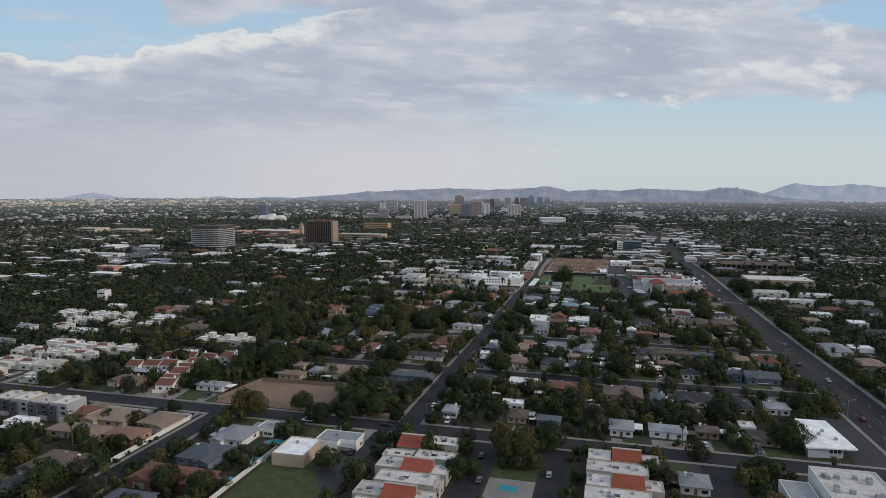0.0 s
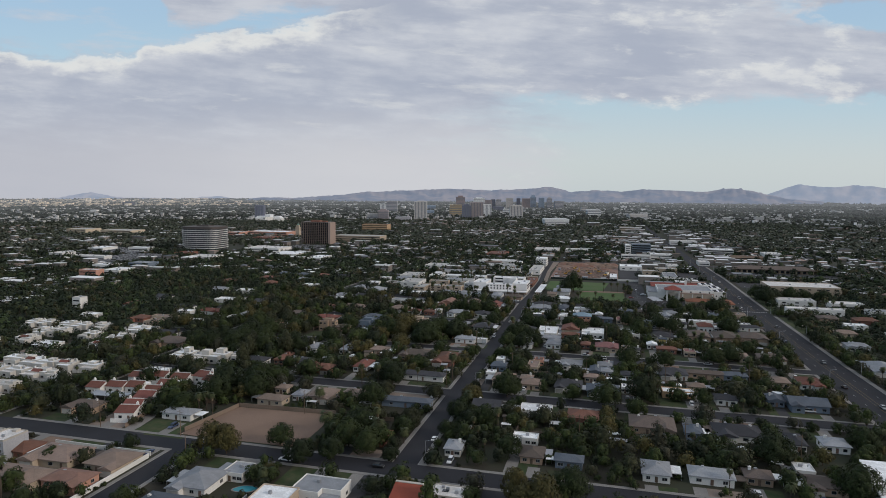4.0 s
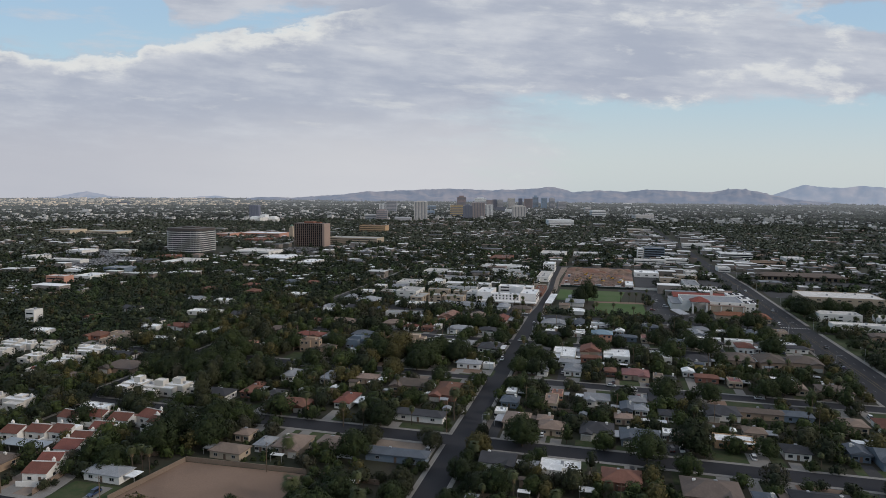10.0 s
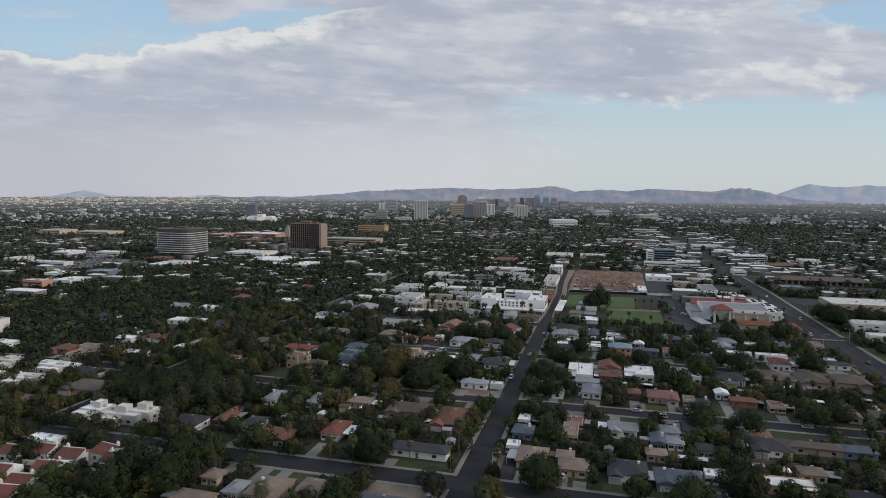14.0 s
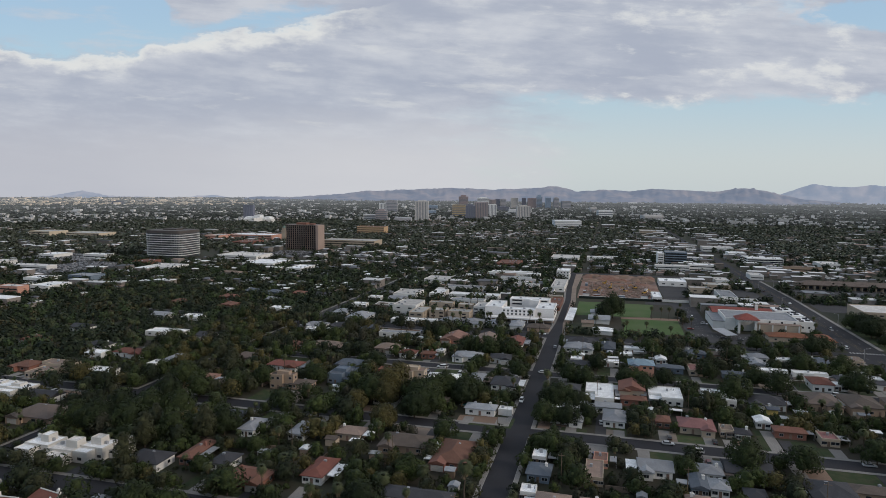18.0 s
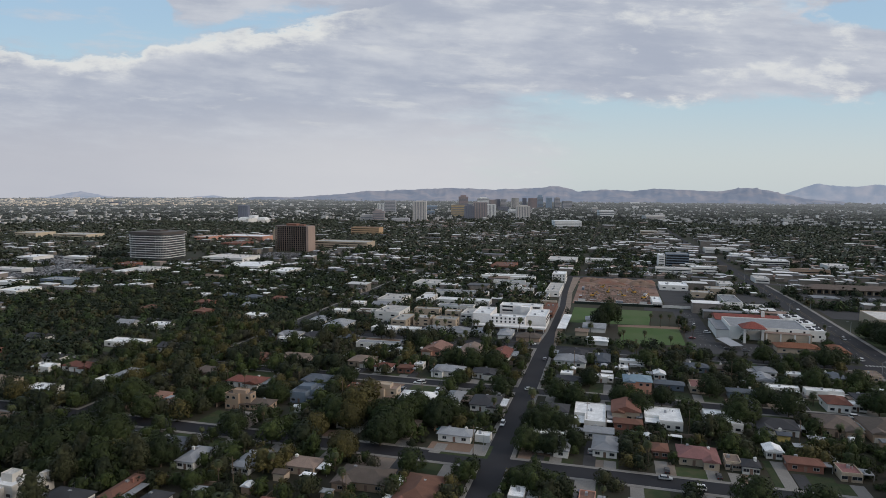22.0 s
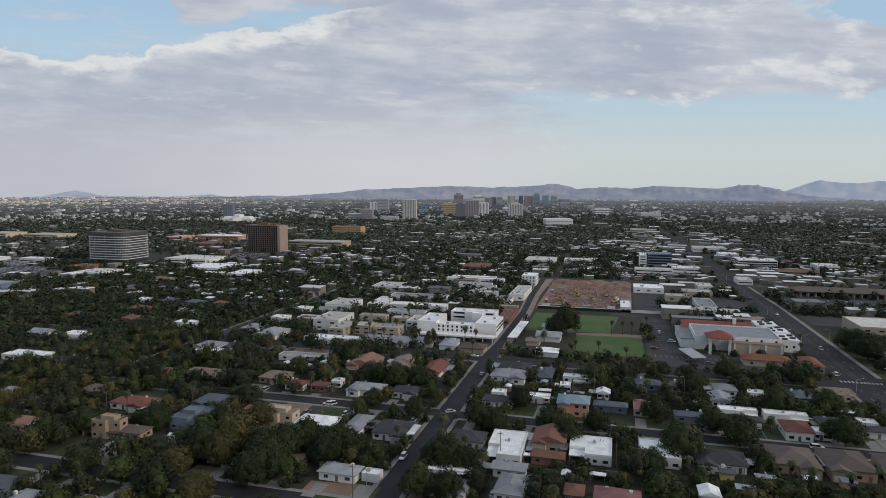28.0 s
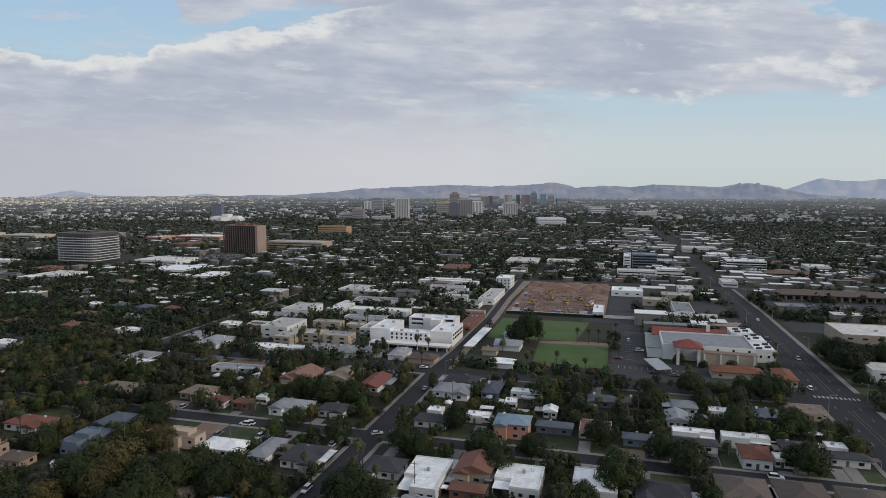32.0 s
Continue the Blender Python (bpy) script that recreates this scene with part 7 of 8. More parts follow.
def palm_proto(seed, height, n, length, skirt, label, blades=9, wide=0.12):
    """A slim leaning trunk, a round head of folded fans or fronds, and a beard of dry ones."""
    r = random.Random(seed)
    wood, crown = Geo(), Geo()
    pts = [Vector((0.02 * height * math.sin(k * 0.9), 0.012 * height * math.cos(k * 1.3), height * k / 6)) for k in range(7)]
    for k in range(6):
        wood.tube(pts[k] if k else (0, 0, -0.3), pts[k + 1], 0.24 - 0.018 * k, 0.222 - 0.018 * k, 7)
    top = pts[-1]
    for i in range(n):
        t = 2.4 * i
        up = r.uniform(-0.95, 1.0)
        d = Vector((math.cos(t), math.sin(t), up)).normalized()
        side = d.cross(Vector((0, 0, 1))).normalized()
        stem = top + d * length * 0.35
        tip = top + d * length * r.uniform(0.85, 1.0) + Vector((0, 0, -0.32 * length * (1.1 - up * 0.5)))
        half = (blades - 1) / 2
        for k in range(blades):
            q = (k - half) / max(half, 1)
            a = stem + side * (q * 0.2 * length)
            e = stem + (tip - stem) * (1 - 0.22 * abs(q)) + side * (q * 0.55 * length) - Vector((0, 0, 0.4 * q * q))
            crown.poly([a - side * wide, a + side * wide, e])
            lean = (d * 0.8 + Vector((0, 0, 0.5)) + side * q * 0.3).normalized()
            x, y, z = crown.v[-3:]
            if (Vector(y) - Vector(x)).cross(Vector(z) - Vector(x)).dot(lean) < 0:
                crown.f[-1] = crown.f[-1][::-1]
            crown.n += [tuple(lean)] * 3
    base = part("palm_tree", wood, PALM_BARK)
    tagged(base, label, "palm tree")
    part("fronds", crown, PALM_LEAF, base)
    if skirt:
        sk = Geo()
        for i in range(70):
            t = 2.4 * i
            zz = height * r.uniform(0.80, 0.99)
            rr = 0.35 + 0.6 * r.random()
            sk.poly([(0.25 * math.cos(t), 0.25 * math.sin(t), zz), (rr * math.cos(t + 0.3), rr * math.sin(t + 0.3), zz - 1.4), (rr * math.cos(t - 0.3), rr * math.sin(t - 0.3), zz - 1.3)])
        part("dead_fronds", sk, mat("dry_fronds", (0.17, 0.125, 0.075), 0.9, 0.3, 3.0, 0.0), base, "dry brown hanging fronds")
    return base


KINDS = {
    "ash": (1, 8.2, 9.0, LEAF, 26, 40, 0.34, "broad green shade tree with a rounded uneven crown", 0.25, 0.14),
    "elm": (2, 10.0, 10.5, LEAF, 30, 42, 0.37, "tall dark green shade tree in a yard", 0.28, 0.14),
    "olive": (3, 6.2, 7.5, LEAF_OLIVE, 24, 36, 0.30, "grey-green olive tree with a loose crown", 0.22, 0.12),
    "gold": (4, 9.0, 8.5, LEAF_GOLD, 26, 38, 0.34, "tree with yellowing olive-brown leaves", 0.25, 0.14),
    "citrus": (5, 4.3, 5.0, LEAF, 18, 34, 0.25, "low dense dark green yard tree", 0.15, 0.06),
    "bright": (6, 7.0, 6.8, LEAF_BRIGHT, 22, 38, 0.30, "light green tree with feathery foliage", 0.2, 0.12),
    "pine": (8, 14.0, 6.6, LEAF_OLIVE, 32, 34, 0.34, "tall dark pine with an open irregular crown", 0.3, 0.12, 1.15),
    "shrub": (9, 2.1, 2.8, LEAF, 10, 30, 0.20, "clipped green shrub beside a house", 0.08, 0.03),
}
PROTO = {k: tree_proto(k, *q[:4], q[4] + 8, int(q[5] * 1.9), q[6] * 0.78, *q[7:]) for k, q in KINDS.items()}
PROTO["palm"] = palm_proto(10, 10.5, 46, 2.3, True, "tall fan palm with a shaggy crown")
PROTO["date"] = palm_proto(11, 6.5, 50, 3.0, False, "stout palm with a wide crown of arching fronds")
# lighter shapes for the joined planting
LIGHT = {k: tree_proto(k, *q[:4], q[4] - 2, 21, q[6] * 1.22, *q[7:]) for k, q in KINDS.items()}
LIGHT["palm"], LIGHT["date"] = palm_proto(12, 10.0, 34, 2.3, True, "palm", 3, 0.3), palm_proto(13, 5.5, 34, 3.0, False, "palm", 3, 0.3)
TREES = []


def plant(kind, x, y, s=1.0, rz=None, tall=1.0):
    if kind == "ash" and rng.random() < 0.25:
        kind, s = "bright", s * 1.15
    p = PROTO[kind]
    rz = rng.uniform(0, 360) if rz is None else rz
    sx = s * rng.uniform(0.92, 1.08)
    TREES.append((x, y, 3.6 * s))
    return copy_thing(p, pose(x, y, 0.04, 0, 0, rz) @ Matrix.Diagonal((sx, sx, s * tall, 1)))


plant('gold', -74.5, -2.8, 1.35, tall=1.05)
plant('gold', -68.5, -3.2, 1.25, tall=1.1)
plant('citrus', -107.7, -7.4, 1.2)
plant('palm', -103.9, 30, 0.9)
plant('palm', -101.7, 32.2, 0.9)
plant('palm', -98.3, 31.6, 0.9)
plant('elm', -111.5, 30.3, 1)
plant('elm', -123.7, 33.2, 1)
plant('date', -41.1, 25.7, 1.2)
plant('date', -17.5, 23.3, 1.2)
plant('elm', -26.3, 14.2, 1.2)
plant('elm', -25.9, 28.6, 1.2)
plant('ash', -35.4, 21.2, 1.1)
plant('citrus', -6.8, 7.5, 1.3)
plant('ash', -28.7, 3, 1.1)
plant('elm', -17, 10.3, 1.1)
plant('ash', -14.1, 19.9, 1)
plant('olive', -11, 46, 1.1)
plant('olive', -9.6, 80.8, 1.1)
plant('gold', 8.7, 79.3, 1)
plant('elm', 23.2, 94.6, 1.2)
plant('ash', 14.3, 47.5, 1)
plant('elm', 21, 49.4, 1)
plant('bright', 32.4, 52.5, 1)
plant('ash', 34.8, 22.4, 1.1)
plant('citrus', 21.3, 18.9, 0.9)
plant('ash', -53, 9.4, 1.1)
plant('ash', -38, -3.5, 1.2)
plant('bright', -184.4, 32.9, 1)
plant('gold', 51.5, -20.7, 1.3, tall=1.3)
plant('gold', 46.5, -23.0, 1.05, tall=1.3)
plant('gold', 42.5, -14.0, 1.15, tall=1.25)
plant('elm', 59.7, -5.6, 1.1)
plant('ash', 28.6, -19, 0.8)
plant('ash', 30.5, -39.2, 1)
plant('ash', 36, -35.6, 0.7)
plant('elm', 129.2, 39.3, 1.3)
plant('olive', 114.5, -1.2, 1.2)
plant('elm', 150.5, 18.5, 1.2)
plant('ash', 145.1, 22.4, 0.9)
plant('palm', 110.9, 16.2, 0.6)
plant('bright', 96.5, -21.7, 1)
plant('olive', 101.1, -26.6, 1)
plant('bright', 129.8, -17.8, 0.9)
plant('ash', 83.3, 79.9, 1.1)
plant('elm', 166.6, 62.3, 1)
plant('citrus', 153.9, 80, 1)
plant('ash', -76.2, -46.8, 0.9)
plant('ash', -61, -73.4, 1.1)
plant('ash', -47, -73.5, 1.1)
plant('bright', -97.9, -83.4, 1.6)
plant('olive', -81, -84.3, 1.2)
plant('ash', -99.2, -50.4, 0.9)
plant('ash', -119.2, -47.9, 1)
plant('bright', -126, -25.8, 0.9)
plant('ash', -15.6, -44.9, 1.1)
plant('elm', -136.3, -60.3, 1.2)
plant('ash', -60.7, -91, 1)
plant('bright', -120, 34.6, 1.6)
plant('citrus', -158.7, 65.8, 2)
plant('date', -58.8, 57.1, 1.1)
plant('elm', -111.1, 63.2, 1.4)
plant('elm', -108.3, 49.2, 1.3)
plant('elm', -100.6, 75.6, 1.3)
plant('ash', -93.1, 80.2, 1.2)
plant('elm', -166.8, 130.3, 1.3)
plant('elm', -153.5, 134.9, 1.3)
plant('pine', -137.5, 132, 1.1)
plant('bright', -165.6, 199.6, 1.1)
plant('elm', -93.7, 59.4, 1.3)
plant('gold', 9.7, 77.3, 1)
plant('elm', 23.9, 91, 1.2)
plant('bright', -31.5, 125.5, 1.3)
plant('gold', -64.8, 199.7, 1.5)
plant('gold', -69.1, 227.8, 1.3)
plant('gold', -55.6, 167.2, 1.2)
plant('elm', -39.7, 209.3, 1.2)
plant('elm', -27.7, 212.7, 1.2)
plant('elm', -36.5, 96, 1.2)
plant('elm', -34.8, 61.8, 1.2)
plant('olive', -33.7, 78.6, 1.2)
plant('olive', -12.1, 84.6, 1)
plant('ash', 15.8, 190, 1)
plant('ash', 26.5, 197.5, 1)
plant('ash', 10.5, 192.9, 1)
plant('palm', -51.6, 91.6, 0.95)
plant('palm', -43.5, 93.9, 0.95)
plant('bright', 54.8, 94.7, 1.2)
plant('elm', 86.9, 101.3, 1.3)
plant('citrus', 103.1, 106.4, 1.6)
plant('bright', 114.2, 105.3, 1.2)
plant('elm', 82.4, 160.8, 1.3)
plant('ash', 102.2, 166, 1.3)
plant('ash', 130.3, 180.5, 1.3)
plant('elm', 139.9, 186.6, 1.2)
plant('ash', 61.4, 151.4, 1)
plant('elm', 70.3, 89.4, 1.2)
plant('elm', 52, 245.1, 1)
plant('ash', 81.4, 227.3, 1.1)
plant('palm', 129.5, 221.1, 0.9)
plant('palm', 128.1, 188.2, 0.9)
plant('elm', 31.5, 422.5, 1.2, tall=1.25)
plant('elm', 37.8, 430.2, 1.6, tall=1.3)
plant('date', 25.6, 405.4, 0.9)
plant('palm', -92.2, 375.4, 0.9)
plant('palm', -71, 374.4, 0.9)
plant('palm', -51, 376.6, 0.9)
plant('palm', -48.8, 377.2, 0.9)
plant('palm', -74.8, 366.8, 0.9)
plant('pine', -39.8, 378.5, 0.8)
plant('pine', -41.3, 371.8, 0.8)
plant('citrus', 26.4, 369.4, 1.3)
plant('citrus', 39.3, 371.4, 1)
plant('palm', -76.5, 533, 1)
plant('palm', -33.7, 544.8, 1)
plant('palm', -44.9, 528.8, 1)
plant('gold', -64.1, 202, 1.9)
plant('elm', -51.1, 197.9, 1.3)
plant('elm', -43.7, 201.9, 1.4)
plant('elm', -40.6, 211.2, 1.3)
plant('elm', -30.7, 207.8, 1.2)
plant('elm', -71.3, 194.3, 1.4)
plant('gold', -73.7, 181.5, 1.2)
plant('elm', -109.1, 215.6, 1)
plant('palm', -97.5, 182.5, 0.9)
plant('palm', -133.8, 226.9, 0.9)
plant('palm', -112.5, 242.2, 0.8)
plant('palm', -70.1, 273.5, 0.9)
plant('palm', -61.9, 277.7, 0.9)
plant('palm', -50.7, 273.3, 0.9)
plant('elm', -89.9, 249.1, 1)
plant('elm', -44.4, 185.8, 1.3)
plant('ash', -39.1, 190.7, 1.2)
plant('pine', -133.6, 317.7, 1)
plant('pine', -132.2, 307.6, 1)
plant('gold', -129.4, 336.4, 1)
plant('elm', 15.8, 252.5, 1.1)
plant('elm', 24.1, 247.3, 1)
plant('elm', -48.3, 296.1, 1.1)
plant('elm', -33.8, 292.2, 1.2)
plant('elm', -21.9, 293.6, 1.2)
plant('bright', -34.9, 264.2, 1.2)
plant('elm', -11.1, 253.1, 1)
plant('ash', 10.5, 210, 1.3)
plant('ash', 15.1, 211.3, 1.3)
plant('ash', 20.2, 210.9, 1.2)
plant('date', 25.4, 212.7, 1)
plant('elm', 29.4, 278.8, 1)
plant('ash', 44.1, 255.3, 1.3)
plant('ash', 49, 254.2, 1.2)
plant('bright', 32.4, 252.2, 0.8)
plant('palm', 49.5, 279.8, 0.6)
plant('palm', 54.9, 276.9, 0.6)
plant('elm', 62.3, 257.8, 1)
plant('elm', 59, 325.6, 1)
plant('elm', 85.4, 277, 1.1)
plant('elm', 92.2, 241.6, 1.4)
plant('elm', 115.2, 258.6, 1.3)
plant('elm', 107.2, 270.2, 1.1)
plant('citrus', 82.2, 224.9, 1.8)
plant('date', 129.5, 276.4, 0.9)
plant('elm', 137.6, 302.6, 1.2)
plant('elm', 158.2, 308.3, 1.1)
plant('elm', 154.5, 348, 1.3)
plant('ash', 147.8, 357.5, 1.1)
plant('elm', 161.7, 351.2, 1.2)
plant('ash', 137.4, 348.5, 1)
plant('olive', 105.1, 345.7, 1.2)
plant('elm', 124.4, 351, 1.1)
plant('elm', 153.9, 269.5, 1.2)
plant('ash', 150.8, 275.4, 1.1)
plant('elm', 207.6, 408.8, 1.6)
plant('elm', 209.7, 431.6, 1.4)
plant('elm', 204.7, 436.2, 1.3)
plant('elm', 104, 318.7, 1)
plant('ash', 91.7, 346.2, 1)
plant('elm', -170.9, 193.9, 1.3)
plant('elm', -162.2, 169.9, 1.3)
plant('elm', -153.8, 147.1, 1.4)
plant('elm', -141.3, 150.6, 1.4)
plant('elm', -167.5, 146.2, 1.3)
plant('pine', -133.4, 119.5, 1.2)
plant('pine', -126.2, 101, 1.2)
plant('elm', -114.2, 141.8, 1.3)
plant('elm', -168.2, 134.6, 1.3)
plant('elm', -175.2, 129.9, 1.3)
plant('elm', -153, 179.6, 1.2)
plant('bright', -92.3, 129.4, 1.1)
plant('bright', -101.8, 108.9, 1.1)
plant('gold', -222.7, 182.4, 1.2)
plant('ash', -106.5, 175.4, 1.2)
plant('elm', -132.7, 204, 1.1)
plant('elm', -141.9, 193.4, 1.1)
plant('pine', -116.6, 133.5, 1.2)
plant('elm', -130.6, 132.2, 1.3)
plant('elm', -39.6, 211.4, 1.2)
plant('elm', -29.6, 203.7, 1.2)
plant('elm', -43.8, 190.2, 1.4)
plant('elm', -46.1, 180.3, 1.2)
plant('gold', -63.5, 191.8, 1.4)
plant('gold', -54.9, 163.8, 1.1)
plant('ash', -28, 161.3, 1.1)
plant('bright', -30.5, 123, 1.2)
plant('ash', -7.9, 159.9, 1)
plant('elm', 8.8, 189.9, 1)
plant('elm', 18.7, 189.9, 1)
plant('elm', 13, 212.5, 1.2)
plant('ash', 9.5, 158.1, 1)
plant('ash', 13.5, 161.4, 1)
plant('palm', 86, 436, 0.85)
plant('palm', 80, 438.5, 0.85)
plant('palm', 74, 437, 0.85)
plant('palm', 88, 420, 0.85)
plant('palm', 87, 408, 0.85)
plant('palm', 67, 438, 0.85)
plant('palm', 60, 377, 0.85)
plant('palm', 90, 460, 0.85)
plant('palm', 47, 377, 0.85)
plant('palm', 92, 402, 0.85)
plant('palm', 172, 404, 0.85)
plant('palm', 178, 430, 0.85)
plant('citrus', 136, 399, 0.9)
plant('olive', 150, 397.5, 0.9)
plant('citrus', 163, 398, 0.9)
plant('bright', 124, 404, 0.9)
plant('ash', 89, 445, 0.9)
plant('olive', 90, 425, 0.9)
plant('ash', 170, 396, 0.9)
plant('ash', 208, 300, 0.9)
plant('olive', 209, 330, 0.9)
plant('elm', 207, 385, 0.8)
plant('ash', 209, 412, 1)
plant('ash', 207, 437, 0.9)
plant('elm', 218, 425, 1.2)
plant('elm', 232, 430, 1.3)
plant('ash', 246, 436, 1.3)
plant('elm', 260, 430, 1.2)
plant('ash', 222, 440, 1.2)


for _ in range(34):
    x, y = rng.uniform(-132, -8), rng.choice((rng.uniform(363, 404), rng.uniform(434, 530)))
    if not any(abs(x - hx) < hw / 2 + 0.6 and abs(y - hy) < hd / 2 + 0.6 for hx, hy, hw, hd in HOUSES) and not (-60 < x < -4 and 392 < y < 453):
        plant("palm", x, y, rng.uniform(0.8, 1.1))


# the rest of the yards: seeded planting between houses, streets and open lots
MIX = ["ash"] * 6 + ["elm"] * 4 + ["olive"] * 4 + ["citrus"] * 5 + ["bright"] * 2 + ["gold"] * 2 + ["pine"] + ["palm"] + ["date"] + ["shrub"] * 3
count = 0
cells = {}


def near_tree(x, y, r, gap=0.66):
    for i in range(int(x // 8) - 1, int(x // 8) + 2):
        for j in range(int(y // 8) - 1, int(y // 8) + 2):
            for a, b, c in cells.get((i, j), ()):
                if (a - x) ** 2 + (b - y) ** 2 < (gap * (c + r)) ** 2:
                    return True
    return False


for a, b, c in TREES:
    cells.setdefault((int(a // 8), int(b // 8)), []).append((a, b, c))
far_spots = []
JOIN = []
pr = random.Random(21)
def in_front(x, y, rad):
    return any(abs(x - hx) < hw / 2 + rad * 0.6 and hy - hd / 2 - 10 - rad < y < hy for hx, hy, hw, hd in OPEN_FRONT)


for _ in range(42000):
    x, y = pr.uniform(-420, 330), pr.uniform(-150, 470)
    # only ground that the walk overlooks
    if y < -120 + abs(x - 60) * 0.1 or blocked(x, y, 1.2):
        continue
    kind = pr.choice(MIX)
    s = pr.uniform(0.5, 1.0) * (1.3 if pr.random() < 0.12 else 1.0)
    rad = {"ash": 4, "elm": 4.6, "olive": 3.3, "citrus": 2.3, "bright": 3, "gold": 3.6, "pine": 3.2, "palm": 1.6, "date": 2.4, "shrub": 1.4}[kind] * s
    wood = x < -60 and y > 20 or x > 95 and y < 185 or x > 12 and 60 < y < 350
    if blocked(x, y, rad * (0.42 if wood else 0.55)) or near_tree(x, y, rad, 0.62 if wood else 0.74):
        continue
    if kind not in ("citrus", "shrub", "palm") and in_front(x, y, rad):
        continue
    cells.setdefault((int(x // 8), int(y // 8)), []).append((x, y, rad))
    if x > -240 and x < 215 and y < 350 or kind in ("palm", "date"):
        JOIN.append((kind, x, y, s))
    else:
        far_spots.append((x, y, rad * pr.uniform(0.8, 1.45)))
# street trees leaning over the kerbs of the western streets
for (ya, yb) in ST_Y[1:]:
    x = -62.0
    while x > -330:
        for yy in (ya - 1.6, yb + 1.6):
            if pr.random() < (0.9 if ya < 100 else 0.6) and not any(abs(x - cx) < 3.4 and a - 2 < yy < b + 2 for cx, a, b in DRIVES):
                k, s = pr.choice(("ash", "elm", "ash", "olive")), pr.uniform(0.75, 1.15)
                if x > -240 and yy < 350:
                    JOIN.append((k, x + pr.uniform(-2, 2), yy, s))
                else:
                    far_spots.append((x, yy, 4.2 * s))
        x -= pr.uniform(6, 9)
# those nearest the main street are trees of their own; the others one mass of planting
JOIN.sort(key=lambda q: abs(q[2] - 60) * 0.5 + abs(q[1]))
own = [q for q in JOIN if q[0] in ("palm", "date")][:50] + [q for q in JOIN if q[0] not in ("palm", "date")][:30]
for q in own:
    plant(*q)
JOIN = [q for q in JOIN if q not in own]
bpy.context.view_layer.update()


def joined(name, items, label):
    """Copies of the tree shapes welded into one object."""
    V, LI, LS, MI, NV, mats = [], [], [], [], [], []
    off = lo = 0
    for kind, x, y, s in items:
        m = np.array(pose(x, y, 0.04, 0, 0, rng.uniform(0, 360)) @ Matrix.Diagonal((s, s, s * rng.uniform(0.9, 1.1), 1)))
        tone = rng.choice((LEAF, LEAF, LEAF, LEAF_DARK, LEAF_DARK, LEAF_DARK, LEAF_OLIVE, LEAF_OLIVE, LEAF_GREY, LEAF_BRIGHT, LEAF_BRIGHT, LEAF_GOLD if rng.random() < 0.4 else LEAF))
        for o in (LIGHT[kind], *LIGHT[kind].children_recursive):
            me = o.data
            if me not in CACHE:
                co = np.empty(len(me.vertices) * 3, np.float32)
                me.vertices.foreach_get("co", co)
                li = np.empty(len(me.loops), np.int32)
                me.loops.foreach_get("vertex_index", li)
                ls = np.empty(len(me.polygons), np.int32)
                me.polygons.foreach_get("loop_start", ls)
                co = co.reshape(-1, 3)
                nv = np.array(LEAN[me.name]) if me.name in LEAN else co * (1, 1, 0) + (1e-4, 0, 0.02)
                CACHE[me] = (co, li, ls, nv / np.linalg.norm(nv, axis=1, keepdims=True))
            co, li, ls, nv = CACHE[me]
            turn = m[:3, :3] / s
            NV.append(nv @ turn.T)
            mt = me.materials[0]
            if mt is LEAF or mt is LEAF_OLIVE:
                mt = tone
            if mt not in mats:
                mats.append(mt)
            V.append(co @ m[:3, :3].T + m[:3, 3])
            LI.append(li + off)
            LS.append(ls + lo)
            MI.append(np.full(len(ls), mats.index(mt), np.int32))
            off += len(co)
            lo += len(li)
    V, LI, LS, MI, NV = (np.concatenate(q) for q in (V, LI, LS, MI, NV))
    me = bpy.data.meshes.new(name)
    me.vertices.add(len(V))
    me.vertices.foreach_set("co", V.astype(np.float32).ravel())
    me.loops.add(len(LI))
    me.loops.foreach_set("vertex_index", LI.astype(np.int32))
    me.polygons.add(len(LS))
    me.polygons.foreach_set("loop_start", LS.astype(np.int32))
    me.polygons.foreach_set("material_index", MI)
    for mt in mats:
        me.materials.append(mt)
    me.update()
    me.normals_split_custom_set_from_vertices(NV / np.linalg.norm(NV, axis=1, keepdims=True))
    return tagged(new(name, me), label, "trees", kind="stuff")


CACHE = {}
joined("yard_trees", JOIN, "shade trees, palms and shrubs filling the back yards")
for p in (*PROTO.values(), *LIGHT.values()):
    for o in (p, *p.children_recursive):
        bpy.data.objects.remove(o)


